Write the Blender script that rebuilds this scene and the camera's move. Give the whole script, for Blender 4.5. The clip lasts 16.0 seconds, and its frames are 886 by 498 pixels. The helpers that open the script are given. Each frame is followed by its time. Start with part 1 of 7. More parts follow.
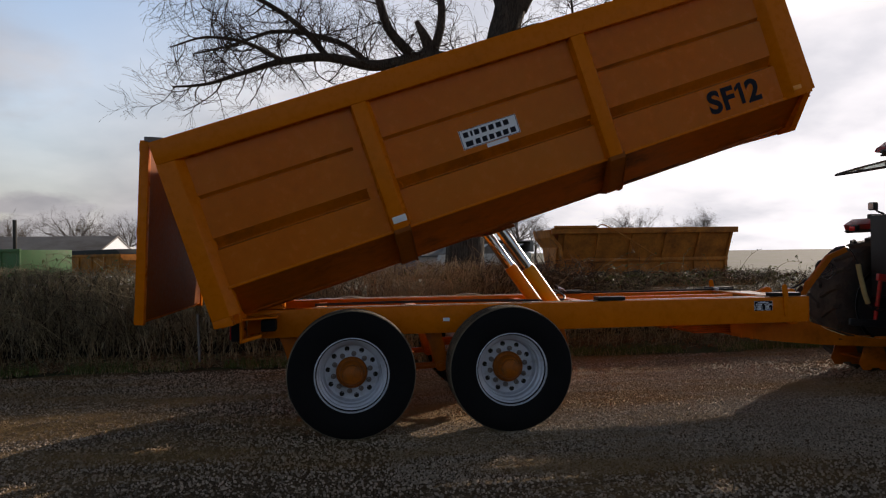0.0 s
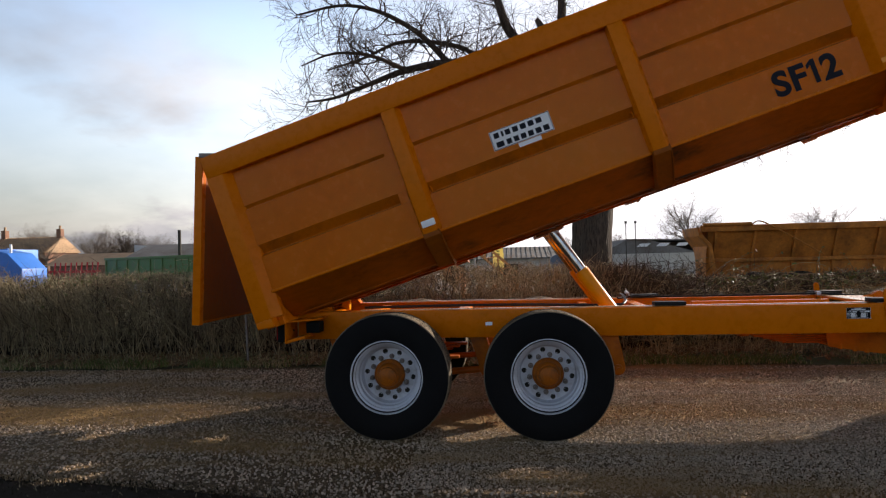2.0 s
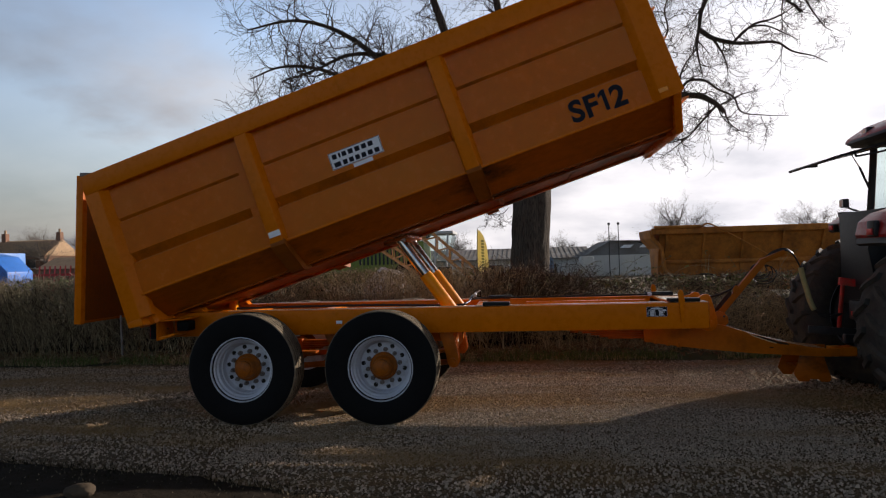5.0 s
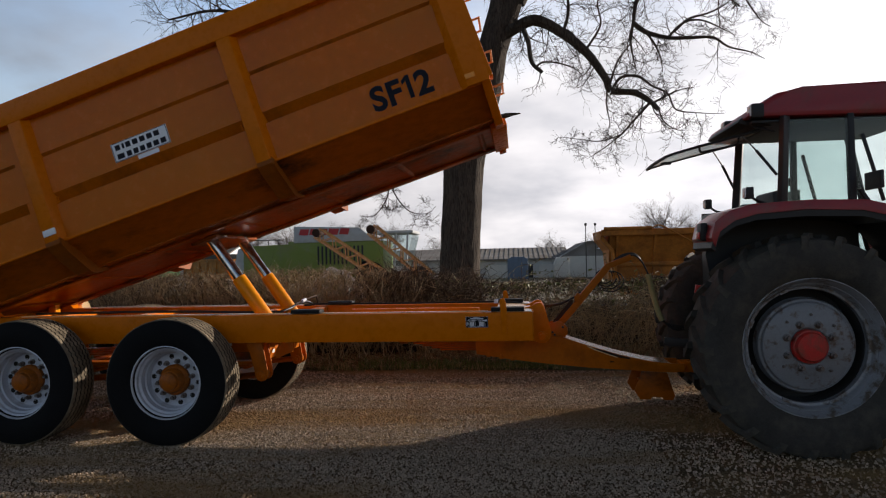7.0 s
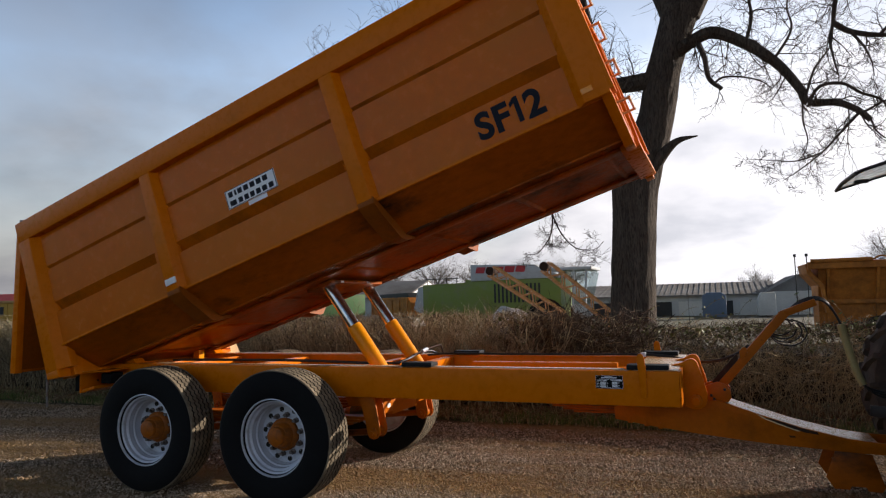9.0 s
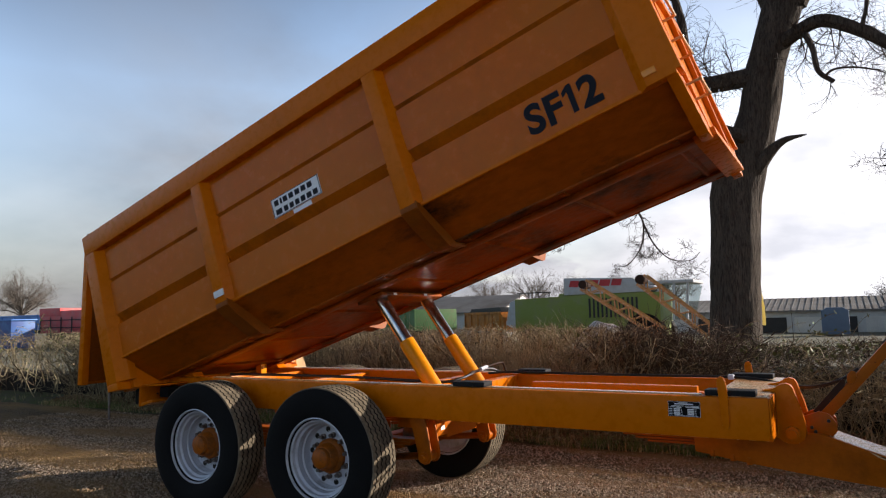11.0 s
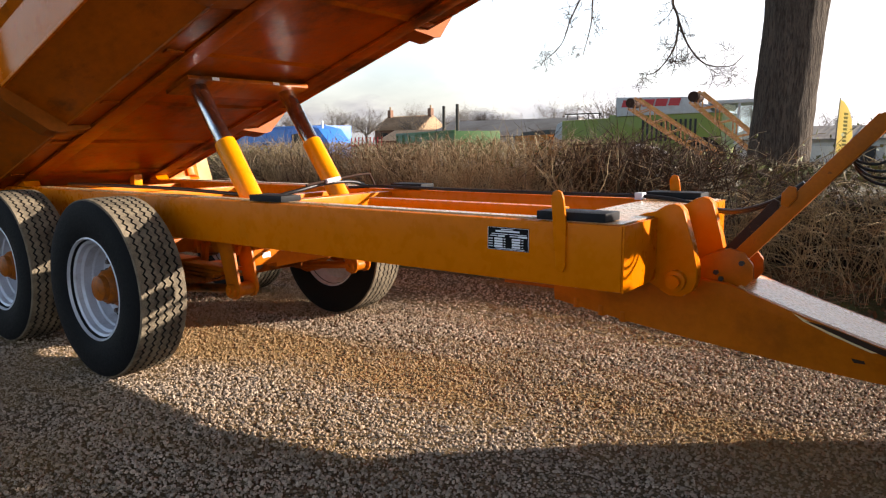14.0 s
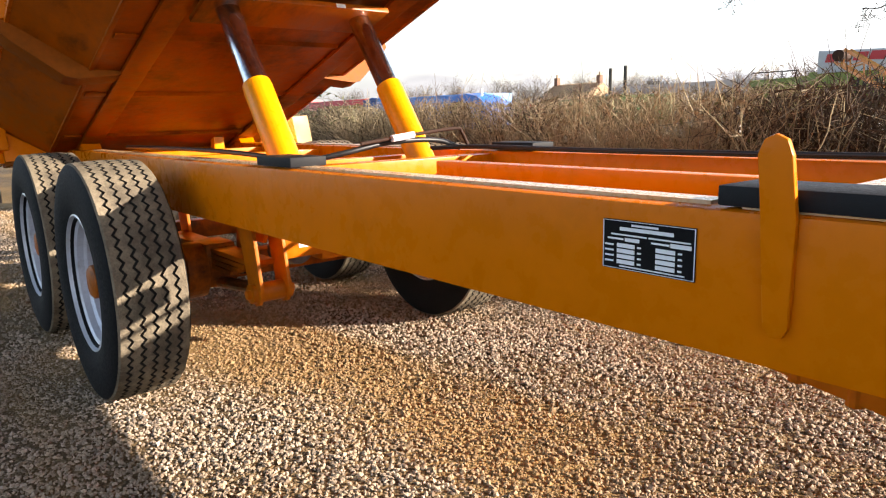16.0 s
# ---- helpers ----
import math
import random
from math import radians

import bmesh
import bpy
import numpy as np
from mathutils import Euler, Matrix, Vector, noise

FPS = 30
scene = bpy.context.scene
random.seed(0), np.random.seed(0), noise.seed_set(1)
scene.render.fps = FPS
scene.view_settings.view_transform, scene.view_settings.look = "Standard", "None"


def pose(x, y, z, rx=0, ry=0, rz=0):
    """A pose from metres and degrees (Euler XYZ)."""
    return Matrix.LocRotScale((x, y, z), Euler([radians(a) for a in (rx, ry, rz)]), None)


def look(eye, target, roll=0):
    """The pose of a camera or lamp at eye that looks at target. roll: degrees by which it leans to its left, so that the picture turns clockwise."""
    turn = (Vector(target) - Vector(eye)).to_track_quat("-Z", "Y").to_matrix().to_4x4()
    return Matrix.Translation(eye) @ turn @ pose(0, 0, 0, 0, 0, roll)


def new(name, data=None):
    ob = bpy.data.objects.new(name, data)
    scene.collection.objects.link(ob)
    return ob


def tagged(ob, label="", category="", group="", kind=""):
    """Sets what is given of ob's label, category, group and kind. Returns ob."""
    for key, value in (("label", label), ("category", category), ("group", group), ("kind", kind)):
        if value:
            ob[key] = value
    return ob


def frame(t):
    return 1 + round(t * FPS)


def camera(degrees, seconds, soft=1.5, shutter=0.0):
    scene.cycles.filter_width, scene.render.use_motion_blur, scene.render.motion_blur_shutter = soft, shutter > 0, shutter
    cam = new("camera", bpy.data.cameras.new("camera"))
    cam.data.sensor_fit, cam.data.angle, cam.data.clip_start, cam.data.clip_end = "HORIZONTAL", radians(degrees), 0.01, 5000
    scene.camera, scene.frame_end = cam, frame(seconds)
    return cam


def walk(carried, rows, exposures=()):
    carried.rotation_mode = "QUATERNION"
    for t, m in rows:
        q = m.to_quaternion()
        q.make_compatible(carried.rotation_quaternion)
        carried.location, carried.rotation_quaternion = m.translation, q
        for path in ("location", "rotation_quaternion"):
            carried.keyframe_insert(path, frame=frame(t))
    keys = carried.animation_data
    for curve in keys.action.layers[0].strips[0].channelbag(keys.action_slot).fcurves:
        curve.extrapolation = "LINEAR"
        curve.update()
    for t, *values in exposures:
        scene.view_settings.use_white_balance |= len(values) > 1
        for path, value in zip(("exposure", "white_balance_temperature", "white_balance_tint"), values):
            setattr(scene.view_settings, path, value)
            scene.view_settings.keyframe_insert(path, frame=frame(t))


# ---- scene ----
cam = camera(66.3, 16.0, soft=1.2)
METRES, EYE, TILT, LEAN, TURN = 10.0, 1.5, 0.0, 0.0, -8.0
ROWS = [
    (0.0, 0.0, 0.0, 0.0, 0.01, 0.44, 0.85),
    (0.5, 0.0228, -0.0018, -0.0005, 4.48, 0.59, 1.18),
    (1.0, 0.0529, 0.0006, 0.0008, 10.8, 0.77, 1.79),
    (1.5, 0.0805, 0.0131, -0.0004, 13.57, 0.86, 1.39),
    (2.0, 0.1115, 0.0182, 0.0, 14.32, 0.8, 1.43),
    (2.5, 0.1479, 0.013, 0.0012, 14.46, 0.79, 1.8),
    (3.0, 0.1753, -0.0014, 0.0031, 14.46, 0.78, 1.66),
    (5.5, 0.312, -0.014, -0.0016, 14.7, 0.92, 1.59),
    (6.0, 0.3562, 0.0165, -0.0059, 14.71, 0.86, 1.12),
    (6.5, 0.3915, 0.0487, -0.0053, 14.27, 0.79, 1.1),
    (7.0, 0.4193, 0.0819, 0.0005, 14.3, 0.83, 1.18),
    (7.5, 0.4369, 0.1115, 0.0033, 14.39, 0.83, 0.72),
    (8.0, 0.4438, 0.1344, 0.0035, 15.02, 0.83, 0.79),
    (8.5, 0.4506, 0.1519, 0.004, 21.91, 1.81, 1.55),
    (9.0, 0.4478, 0.1691, 0.0078, 30.22, 4.24, 1.54),
    (9.2, 0.4467, 0.1714, 0.0078, 31.98, 5.37, 1.54),
    (11.3, 0.4548, 0.2473, 0.0049, 39.13, 5.25, 0.98),
    (11.5, 0.4564, 0.2632, 0.0023, 39.55, 4.33, 0.88),
    (12.0, 0.4552, 0.2985, -0.0031, 40.99, 1.71, 1.22),
    (12.5, 0.4504, 0.3339, -0.0095, 41.54, -0.94, 1.33),
    (13.0, 0.457, 0.3705, -0.0122, 41.9, -3.57, 1.05),
    (13.5, 0.4637, 0.4027, -0.0155, 42.89, -6.22, 0.95),
    (14.0, 0.4734, 0.4394, -0.0161, 44.79, -8.8, 0.67),
    (14.5, 0.4762, 0.4788, -0.0146, 48.31, -11.35, 0.66),
    (15.0, 0.4572, 0.5088, -0.0208, 53.15, -13.44, 0.34),
    (15.5, 0.4216, 0.5357, -0.0248, 55.89, -13.14, 0.96),
    (16.0, 0.3861, 0.5542, -0.0299, 58.58, -10.98, 1.47),
]
EXPOSURES = [(0.0, -0.12, 6800, 17), (0.5, -0.07, 6800, 17), (1.0, 0.13, 6800, 17), (1.5, 0.52, 6800, 17), (2.0, 0.62, 6900, 17), (2.5, 0.58, 6900, 17), (3.0, 0.36, 6800, 17), (5.5, 0.06, 6700, 16), (8.0, 0.14, 6700, 15), (9.0, 0.36, 6600, 15), (11.5, 0.68, 6550, 15), (12.0, 0.88, 6600, 15), (12.5, 1.00, 6700, 15), (13.5, 1.22, 6750, 15), (14.5, 1.50, 6800, 15), (15.0, 1.82, 6800, 14), (15.5, 1.89, 6800, 14), (16.0, 1.80, 6800, 14)]
walk(cam, [(t, pose(0, 0, EYE, TILT, LEAN, TURN) @ pose(METRES * x, METRES * y, METRES * z, 90 + pitch, roll, yaw)) for t, x, y, z, yaw, pitch, roll in ROWS], EXPOSURES)

# ---- sky and sun ----
SUN_AZ, SUN_EL = 42.0, 17.0  # degrees from +x towards +y, and above the ground
world = bpy.data.worlds.new("sky")
scene.world = world
world.use_nodes = True
wn, wl = world.node_tree.nodes, world.node_tree.links
wn.clear()
sky = wn.new("ShaderNodeTexSky")
sky.sky_type = 'NISHITA'
sky.sun_disc = False
sky.sun_elevation = radians(SUN_EL)
sky.sun_rotation = radians(90 - SUN_AZ)
sky.air_density, sky.dust_density, sky.ozone_density = 1.0, 0.8, 1.2
wco = wn.new("ShaderNodeTexCoord")
wsep = wn.new("ShaderNodeSeparateXYZ")
wl.new(wco.outputs["Generated"], wsep.inputs[0])
# a flat cloud layer seen in perspective
wz = wn.new("ShaderNodeMath"); wz.operation = 'ADD'; wz.inputs[1].default_value = 0.30
wl.new(wsep.outputs["Z"], wz.inputs[0])
wmax = wn.new("ShaderNodeMath"); wmax.operation = 'MAXIMUM'; wmax.inputs[1].default_value = 0.06
wl.new(wz.outputs[0], wmax.inputs[0])
wdx = wn.new("ShaderNodeMath"); wdx.operation = 'DIVIDE'
wdy = wn.new("ShaderNodeMath"); wdy.operation = 'DIVIDE'
wl.new(wsep.outputs["X"], wdx.inputs[0]); wl.new(wmax.outputs[0], wdx.inputs[1])
wl.new(wsep.outputs["Y"], wdy.inputs[0]); wl.new(wmax.outputs[0], wdy.inputs[1])
wcomb = wn.new("ShaderNodeCombineXYZ")
wl.new(wdx.outputs[0], wcomb.inputs[0]); wl.new(wdy.outputs[0], wcomb.inputs[1])
wnoise = wn.new("ShaderNodeTexNoise")
wnoise.inputs["Scale"].default_value, wnoise.inputs["Detail"].default_value = 0.75, 8.0
wnoise.inputs["Roughness"].default_value, wnoise.inputs["Distortion"].default_value = 0.52, 0.1
wl.new(wcomb.outputs[0], wnoise.inputs["Vector"])
wramp = wn.new("ShaderNodeValToRGB")
wramp.color_ramp.elements[0].position, wramp.color_ramp.elements[1].position = 0.45, 0.63
wl.new(wnoise.outputs["Fac"], wramp.inputs[0])
# thicker cloud towards the sun's side and low over the land
wdot = wn.new("ShaderNodeVectorMath"); wdot.operation = 'DOT_PRODUCT'
wdot.inputs[1].default_value = (math.cos(radians(SUN_AZ)) * math.cos(radians(SUN_EL)), math.sin(radians(SUN_AZ)) * math.cos(radians(SUN_EL)), math.sin(radians(SUN_EL)))
wl.new(wco.outputs["Generated"], wdot.inputs[0])
wsunny = wn.new("ShaderNodeMapRange")
wsunny.inputs["From Min"].default_value, wsunny.inputs["From Max"].default_value = 0.35, 0.8
wl.new(wdot.outputs["Value"], wsunny.inputs["Value"])
wlow = wn.new("ShaderNodeMapRange")
wlow.inputs["From Min"].default_value, wlow.inputs["From Max"].default_value = 0.32, 0.04
wl.new(wsep.outputs["Z"], wlow.inputs["Value"])
wadd = wn.new("ShaderNodeMath"); wadd.operation = 'MAXIMUM'
wl.new(wramp.outputs[0], wadd.inputs[0]); wl.new(wsunny.outputs[0], wadd.inputs[1])
# cloud brightness: greyer undersides, bright near the sun
wshade = wn.new("ShaderNodeTexNoise")
wshade.inputs["Scale"].default_value, wshade.inputs["Detail"].default_value = 2.2, 6.0
wl.new(wcomb.outputs[0], wshade.inputs["Vector"])
wcr = wn.new("ShaderNodeValToRGB")
wcr.color_ramp.elements[0].position, wcr.color_ramp.elements[1].position = 0.35, 0.65
wcr.color_ramp.elements[0].color, wcr.color_ramp.elements[1].color = (5.1, 5.35, 5.75, 1), (8.3, 8.4, 8.55, 1)
wl.new(wshade.outputs["Fac"], wcr.inputs[0])
wglow = wn.new("ShaderNodeMapRange")
wglow.inputs["From Min"].default_value, wglow.inputs["From Max"].default_value = 0.10, 1.0
wglow.inputs["To Min"].default_value, wglow.inputs["To Max"].default_value = 0.74, 3.1
wl.new(wdot.outputs["Value"], wglow.inputs["Value"])
wcloud = wn.new("ShaderNodeVectorMath"); wcloud.operation = 'SCALE'
whaze = wn.new("ShaderNodeMapRange")
whaze.inputs["From Min"].default_value, whaze.inputs["From Max"].default_value = 0.26, 0.60
whaze.inputs["To Min"].default_value, whaze.inputs["To Max"].default_value = 1.03, 0.20
wl.new(wsep.outputs["Z"], whaze.inputs["Value"])
wboth = wn.new("ShaderNodeMath"); wboth.operation = 'MULTIPLY'
wl.new(wglow.outputs[0], wboth.inputs[0]); wl.new(whaze.outputs[0], wboth.inputs[1])
wl.new(wcr.outputs[0], wcloud.inputs[0]); wl.new(wboth.outputs[0], wcloud.inputs["Scale"])
wclear = wn.new("ShaderNodeVectorMath"); wclear.operation = 'MULTIPLY'
wtone = wn.new("ShaderNodeMapRange")
wtone.inputs["From Min"].default_value, wtone.inputs["From Max"].default_value = 0.32, 0.66
wtone.inputs["To Min"].default_value, wtone.inputs["To Max"].default_value = 2.9, 0.22
wl.new(wsep.outputs["Z"], wtone.inputs["Value"])
# thin haze: paler and brighter on the sun's side
wveil = wn.new("ShaderNodeMapRange")
wveil.inputs["From Min"].default_value, wveil.inputs["From Max"].default_value = -0.2, 0.3
wveil.inputs["To Min"].default_value, wveil.inputs["To Max"].default_value = 1.32, 1.75
wl.new(wdot.outputs["Value"], wveil.inputs["Value"])
wvt = wn.new("ShaderNodeMath"); wvt.operation = 'MULTIPLY'
wl.new(wtone.outputs[0], wvt.inputs[0]); wl.new(wveil.outputs[0], wvt.inputs[1])
wpale = wn.new("ShaderNodeVectorMath"); wpale.operation = 'MULTIPLY'; wpale.inputs[1].default_value = (1.03, 1.0, 0.98)
wl.new(sky.outputs[0], wpale.inputs[0])
wl.new(wpale.outputs[0], wclear.inputs[0]); wl.new(wvt.outputs[0], wclear.inputs[1])
wback = wn.new("ShaderNodeMapRange")
wback.inputs["From Min"].default_value, wback.inputs["From Max"].default_value = -0.32, 0.15
wl.new(wdot.outputs["Value"], wback.inputs["Value"])
wfac = wn.new("ShaderNodeMath"); wfac.operation = 'MULTIPLY'
whigh = wn.new("ShaderNodeMapRange")
whigh.inputs["From Min"].default_value, whigh.inputs["From Max"].default_value = 0.22, 0.60
whigh.inputs["To Min"].default_value, whigh.inputs["To Max"].default_value = 1.0, 0.3
wl.new(wsep.outputs["Z"], whigh.inputs["Value"])
wthin = wn.new("ShaderNodeMath"); wthin.operation = 'MULTIPLY'
wl.new(wback.outputs[0], wthin.inputs[0]); wl.new(whigh.outputs[0], wthin.inputs[1])
wl.new(wadd.outputs[0], wfac.inputs[0]); wl.new(wthin.outputs[0], wfac.inputs[1])
wfull = wn.new("ShaderNodeMath"); wfull.operation = 'MULTIPLY_ADD'; wfull.inputs[1].default_value = 0.9; wfull.use_clamp = True
wl.new(wlow.outputs[0], wfull.inputs[0]); wl.new(wfac.outputs[0], wfull.inputs[2])
wmix = wn.new("ShaderNodeMix"); wmix.data_type = 'RGBA'
wl.new(wfull.outputs[0], wmix.inputs[0]); wl.new(wclear.outputs[0], wmix.inputs[6]); wl.new(wcloud.outputs[0], wmix.inputs[7])
wbg = wn.new("ShaderNodeBackground")
wbg.inputs["Strength"].default_value = 0.050
wl.new(wmix.outputs[2], wbg.inputs["Color"])
wout = wn.new("ShaderNodeOutputWorld")
wl.new(wbg.outputs[0], wout.inputs["Surface"])

sun_data = bpy.data.lights.new("sun", 'SUN')
sun_data.energy, sun_data.angle, sun_data.color = 5.0, radians(0.6), (1.0, 0.92, 0.80)
sun = new("sun", sun_data)
sun.matrix_basis = look((0, 0, 30), (-30 * math.cos(radians(SUN_AZ)), -30 * math.sin(radians(SUN_AZ)), 30 - 30 * math.tan(radians(SUN_EL))))

# ---- materials ----
def mat(name, base, rough=0.6, metal=0.0, vary=0.12, scale=3.0, bump=0.0, bscale=60.0, dirt=None, dirt_at=0.62, dirt_soft=0.14, dirt_scale=1.6, coat=0.0, rand=0.0, island=0.0, spec=0.4, stretch=None):
    """Base colour with two scales of variation, an optional dirt or rust layer with a shape of its own, and fine relief."""
    m = bpy.data.materials.new(name)
    m.use_nodes = True
    n, l = m.node_tree.nodes, m.node_tree.links
    b = n["Principled BSDF"]
    co = n.new("ShaderNodeTexCoord").outputs["Object"]
    if stretch:
        mp = n.new("ShaderNodeMapping"); mp.inputs["Scale"].default_value = stretch
        l.new(co, mp.inputs["Vector"])
        co = mp.outputs[0]

    def nz(sc, det, ro=0.6):
        t = n.new("ShaderNodeTexNoise")
        t.inputs["Scale"].default_value, t.inputs["Detail"].default_value, t.inputs["Roughness"].default_value = sc, det, ro
        l.new(co, t.inputs["Vector"])
        return t.outputs["Fac"]

    big, fine = nz(scale, 5), nz(scale * 14, 4)
    add = n.new("ShaderNodeMath"); add.operation = 'ADD'
    l.new(big, add.inputs[0]); l.new(fine, add.inputs[1])
    val = add.outputs[0]
    if rand or island:
        src = n.new("ShaderNodeObjectInfo").outputs["Random"] if rand else n.new("ShaderNodeNewGeometry").outputs["Random Per Island"]
        ma = n.new("ShaderNodeMath"); ma.operation = 'MULTIPLY_ADD'; ma.inputs[1].default_value = rand or island
        l.new(src, ma.inputs[0]); l.new(val, ma.inputs[2])
        val = ma.outputs[0]
    mr = n.new("ShaderNodeMapRange")
    mr.inputs["From Min"].default_value, mr.inputs["From Max"].default_value = 0.6, 1.4 + (rand or island)
    l.new(val, mr.inputs["Value"])
    mix = n.new("ShaderNodeMix"); mix.data_type = 'RGBA'
    lo, hi = [max(0.0, c * (1 - vary)) for c in base], [min(1.0, c * (1 + vary)) for c in base]
    mix.inputs[6].default_value, mix.inputs[7].default_value = (*lo, 1), (*hi, 1)
    l.new(mr.outputs[0], mix.inputs[0])
    col = mix.outputs[2]
    b.inputs["Roughness"].default_value, b.inputs["Metallic"].default_value = rough, metal
    b.inputs["Specular IOR Level"].default_value = spec
    rr = n.new("ShaderNodeMapRange")
    rr.inputs["From Min"].default_value, rr.inputs["From Max"].default_value = 0.35, 0.65
    rr.inputs["To Min"].default_value, rr.inputs["To Max"].default_value = max(0.03, rough - 0.08), min(1.0, rough + 0.08)
    l.new(fine, rr.inputs["Value"])
    l.new(rr.outputs[0], b.inputs["Roughness"])
    if coat:
        b.inputs["Coat Weight"].default_value, b.inputs["Coat Roughness"].default_value = coat, 0.15
    if dirt:
        d = n.new("ShaderNodeMapRange")
        d.inputs["From Min"].default_value, d.inputs["From Max"].default_value = dirt_at - dirt_soft, dirt_at + dirt_soft
        l.new(nz(dirt_scale, 9, 0.68), d.inputs["Value"])
        dm = n.new("ShaderNodeMix"); dm.data_type = 'RGBA'
        dm.inputs[7].default_value = (*dirt, 1)
        l.new(d.outputs[0], dm.inputs[0]); l.new(col, dm.inputs[6])
        col = dm.outputs[2]
    l.new(col, b.inputs["Base Color"])
    if bump:
        bp = n.new("ShaderNodeBump")
        bp.inputs["Strength"].default_value, bp.inputs["Distance"].default_value = 1.0, bump
        l.new(nz(bscale, 6), bp.inputs["Height"]); l.new(bp.outputs[0], b.inputs["Normal"])
    return m


def glass(name, tint=(0.85, 0.93, 0.92), rough=0.0):
    m = bpy.data.materials.new(name)
    m.use_nodes = True
    n, l = m.node_tree.nodes, m.node_tree.links
    n.clear()
    tr, gl, fr, mx, out = (n.new(k) for k in ("ShaderNodeBsdfTransparent", "ShaderNodeBsdfGlossy", "ShaderNodeFresnel", "ShaderNodeMixShader", "ShaderNodeOutputMaterial"))
    tr.inputs[0].default_value = (*tint, 1)
    gl.inputs["Roughness"].default_value = rough
    fr.inputs["IOR"].default_value = 1.5
    l.new(fr.outputs[0], mx.inputs[0]); l.new(tr.outputs[0], mx.inputs[1]); l.new(gl.outputs[0], mx.inputs[2]); l.new(mx.outputs[0], out.inputs[0])
    return m


M_yellow = mat("orange_yellow_paint", (0.62, 0.152, 0.0004), 0.30, spec=0.09, vary=0.10, scale=1.2, bump=0.0012, bscale=14, dirt=(0.36, 0.105, 0.004), dirt_at=0.70, dirt_scale=1.4)
M_panel = mat("dusty_panel_paint", (0.57, 0.125, 0.0006), 0.22, spec=0.12, vary=0.16, scale=0.9, bump=0.006, bscale=3.5, dirt=(0.50, 0.145, 0.010), dirt_at=0.57, dirt_soft=0.18, dirt_scale=0.8)
# pale tan painted for sun glare on rail and drawbar tops; steps share it
M_deck = mat("glare_pale_glossy_paint", (0.55, 0.24, 0.06), 0.28, spec=0.6, vary=0.25, scale=5, bump=0.0005, bscale=60, dirt=(0.52, 0.40, 0.26), dirt_at=0.5, dirt_soft=0.15, dirt_scale=4)
# underside paints: base darkened to hold the shade below the body; blotches are stains
M_undershade = mat("shaded_underside_paint", (0.34, 0.070, 0.0008), 0.36, spec=0.10, vary=0.35, scale=1.6, bump=0.005, bscale=5, dirt=(0.05, 0.016, 0.004), dirt_at=0.57, dirt_soft=0.10, dirt_scale=1.7)
M_chamfer = mat("stained_shaded_underside_paint", (0.36, 0.080, 0.0010), 0.38, spec=0.15, vary=0.35, scale=1.1, bump=0.003, bscale=7, dirt=(0.011, 0.007, 0.004), dirt_at=0.57, dirt_soft=0.08, dirt_scale=1.5, stretch=(0.6, 1.2, 1.2))
# brighter, yellower copy of the orange: sunlight put into the ram colour
M_sunlityel = mat("sunlit_yellow_paint", (0.76, 0.255, 0.002), 0.34, spec=0.2, vary=0.10, scale=4, bump=0.0006, bscale=30, dirt=(0.50, 0.16, 0.004), dirt_at=0.66, dirt_scale=6)
M_litter = mat("leaf_litter", (0.17, 0.105, 0.058), 0.9, spec=0.2, vary=0.5, scale=4, island=1.2)
M_black = mat("black_rubber", (0.006, 0.006, 0.0065), 0.75, spec=0.12, vary=0.25, scale=6, bump=0.0008, bscale=120)
M_tread = mat("dusty_tread_rubber", (0.185, 0.150, 0.104), 0.9, spec=0.1, vary=0.5, scale=9, bump=0.007, bscale=60, dirt=(0.060, 0.050, 0.040), dirt_at=0.58, dirt_soft=0.15, dirt_scale=7)
M_groove = mat("tread_groove_rubber", (0.026, 0.024, 0.021), 0.9, spec=0.1, vary=0.2, scale=8)
M_rim = mat("silver_rim_paint", (0.52, 0.54, 0.60), 0.36, metal=0.12, vary=0.12, scale=5, bump=0.0004, bscale=150, dirt=(0.26, 0.24, 0.23), dirt_at=0.66, dirt_scale=7)
M_hub = mat("greasy_orange_hub", (0.35, 0.088, 0.004), 0.5, spec=0.2, vary=0.3, scale=7, dirt=(0.10, 0.04, 0.012), dirt_at=0.58, dirt_scale=9)
M_cream = mat("pale_cream_paint", (0.72, 0.52, 0.27), 0.5, vary=0.15, scale=5)
M_nut = mat("dark_wheel_nut", (0.035, 0.033, 0.034), 0.45, metal=0.4, vary=0.3, scale=12)
M_steel = mat("dark_steel", (0.16, 0.15, 0.15), 0.45, metal=0.8, vary=0.3, scale=10, dirt=(0.12, 0.06, 0.03), dirt_at=0.6, dirt_scale=14)
M_chrome = mat("ram_chrome", (0.62, 0.60, 0.58), 0.16, metal=1.0, vary=0.2, scale=6, dirt=(0.10, 0.055, 0.035), dirt_at=0.60, dirt_scale=5)
M_blackpad = mat("black_pad", (0.012, 0.0125, 0.014), 0.6, spec=0.15, vary=0.3, scale=9, bump=0.0006, bscale=200)
M_white = mat("white_vinyl", (0.80, 0.82, 0.84), 0.35, vary=0.05, scale=8)
M_navy = mat("navy_vinyl", (0.010, 0.011, 0.018), 0.5, spec=0.12, vary=0.2, scale=14, dirt=(0.16, 0.055, 0.004), dirt_at=0.76, dirt_scale=20)
M_hose = mat("hose_rubber", (0.012, 0.012, 0.013), 0.45, vary=0.2, scale=20)
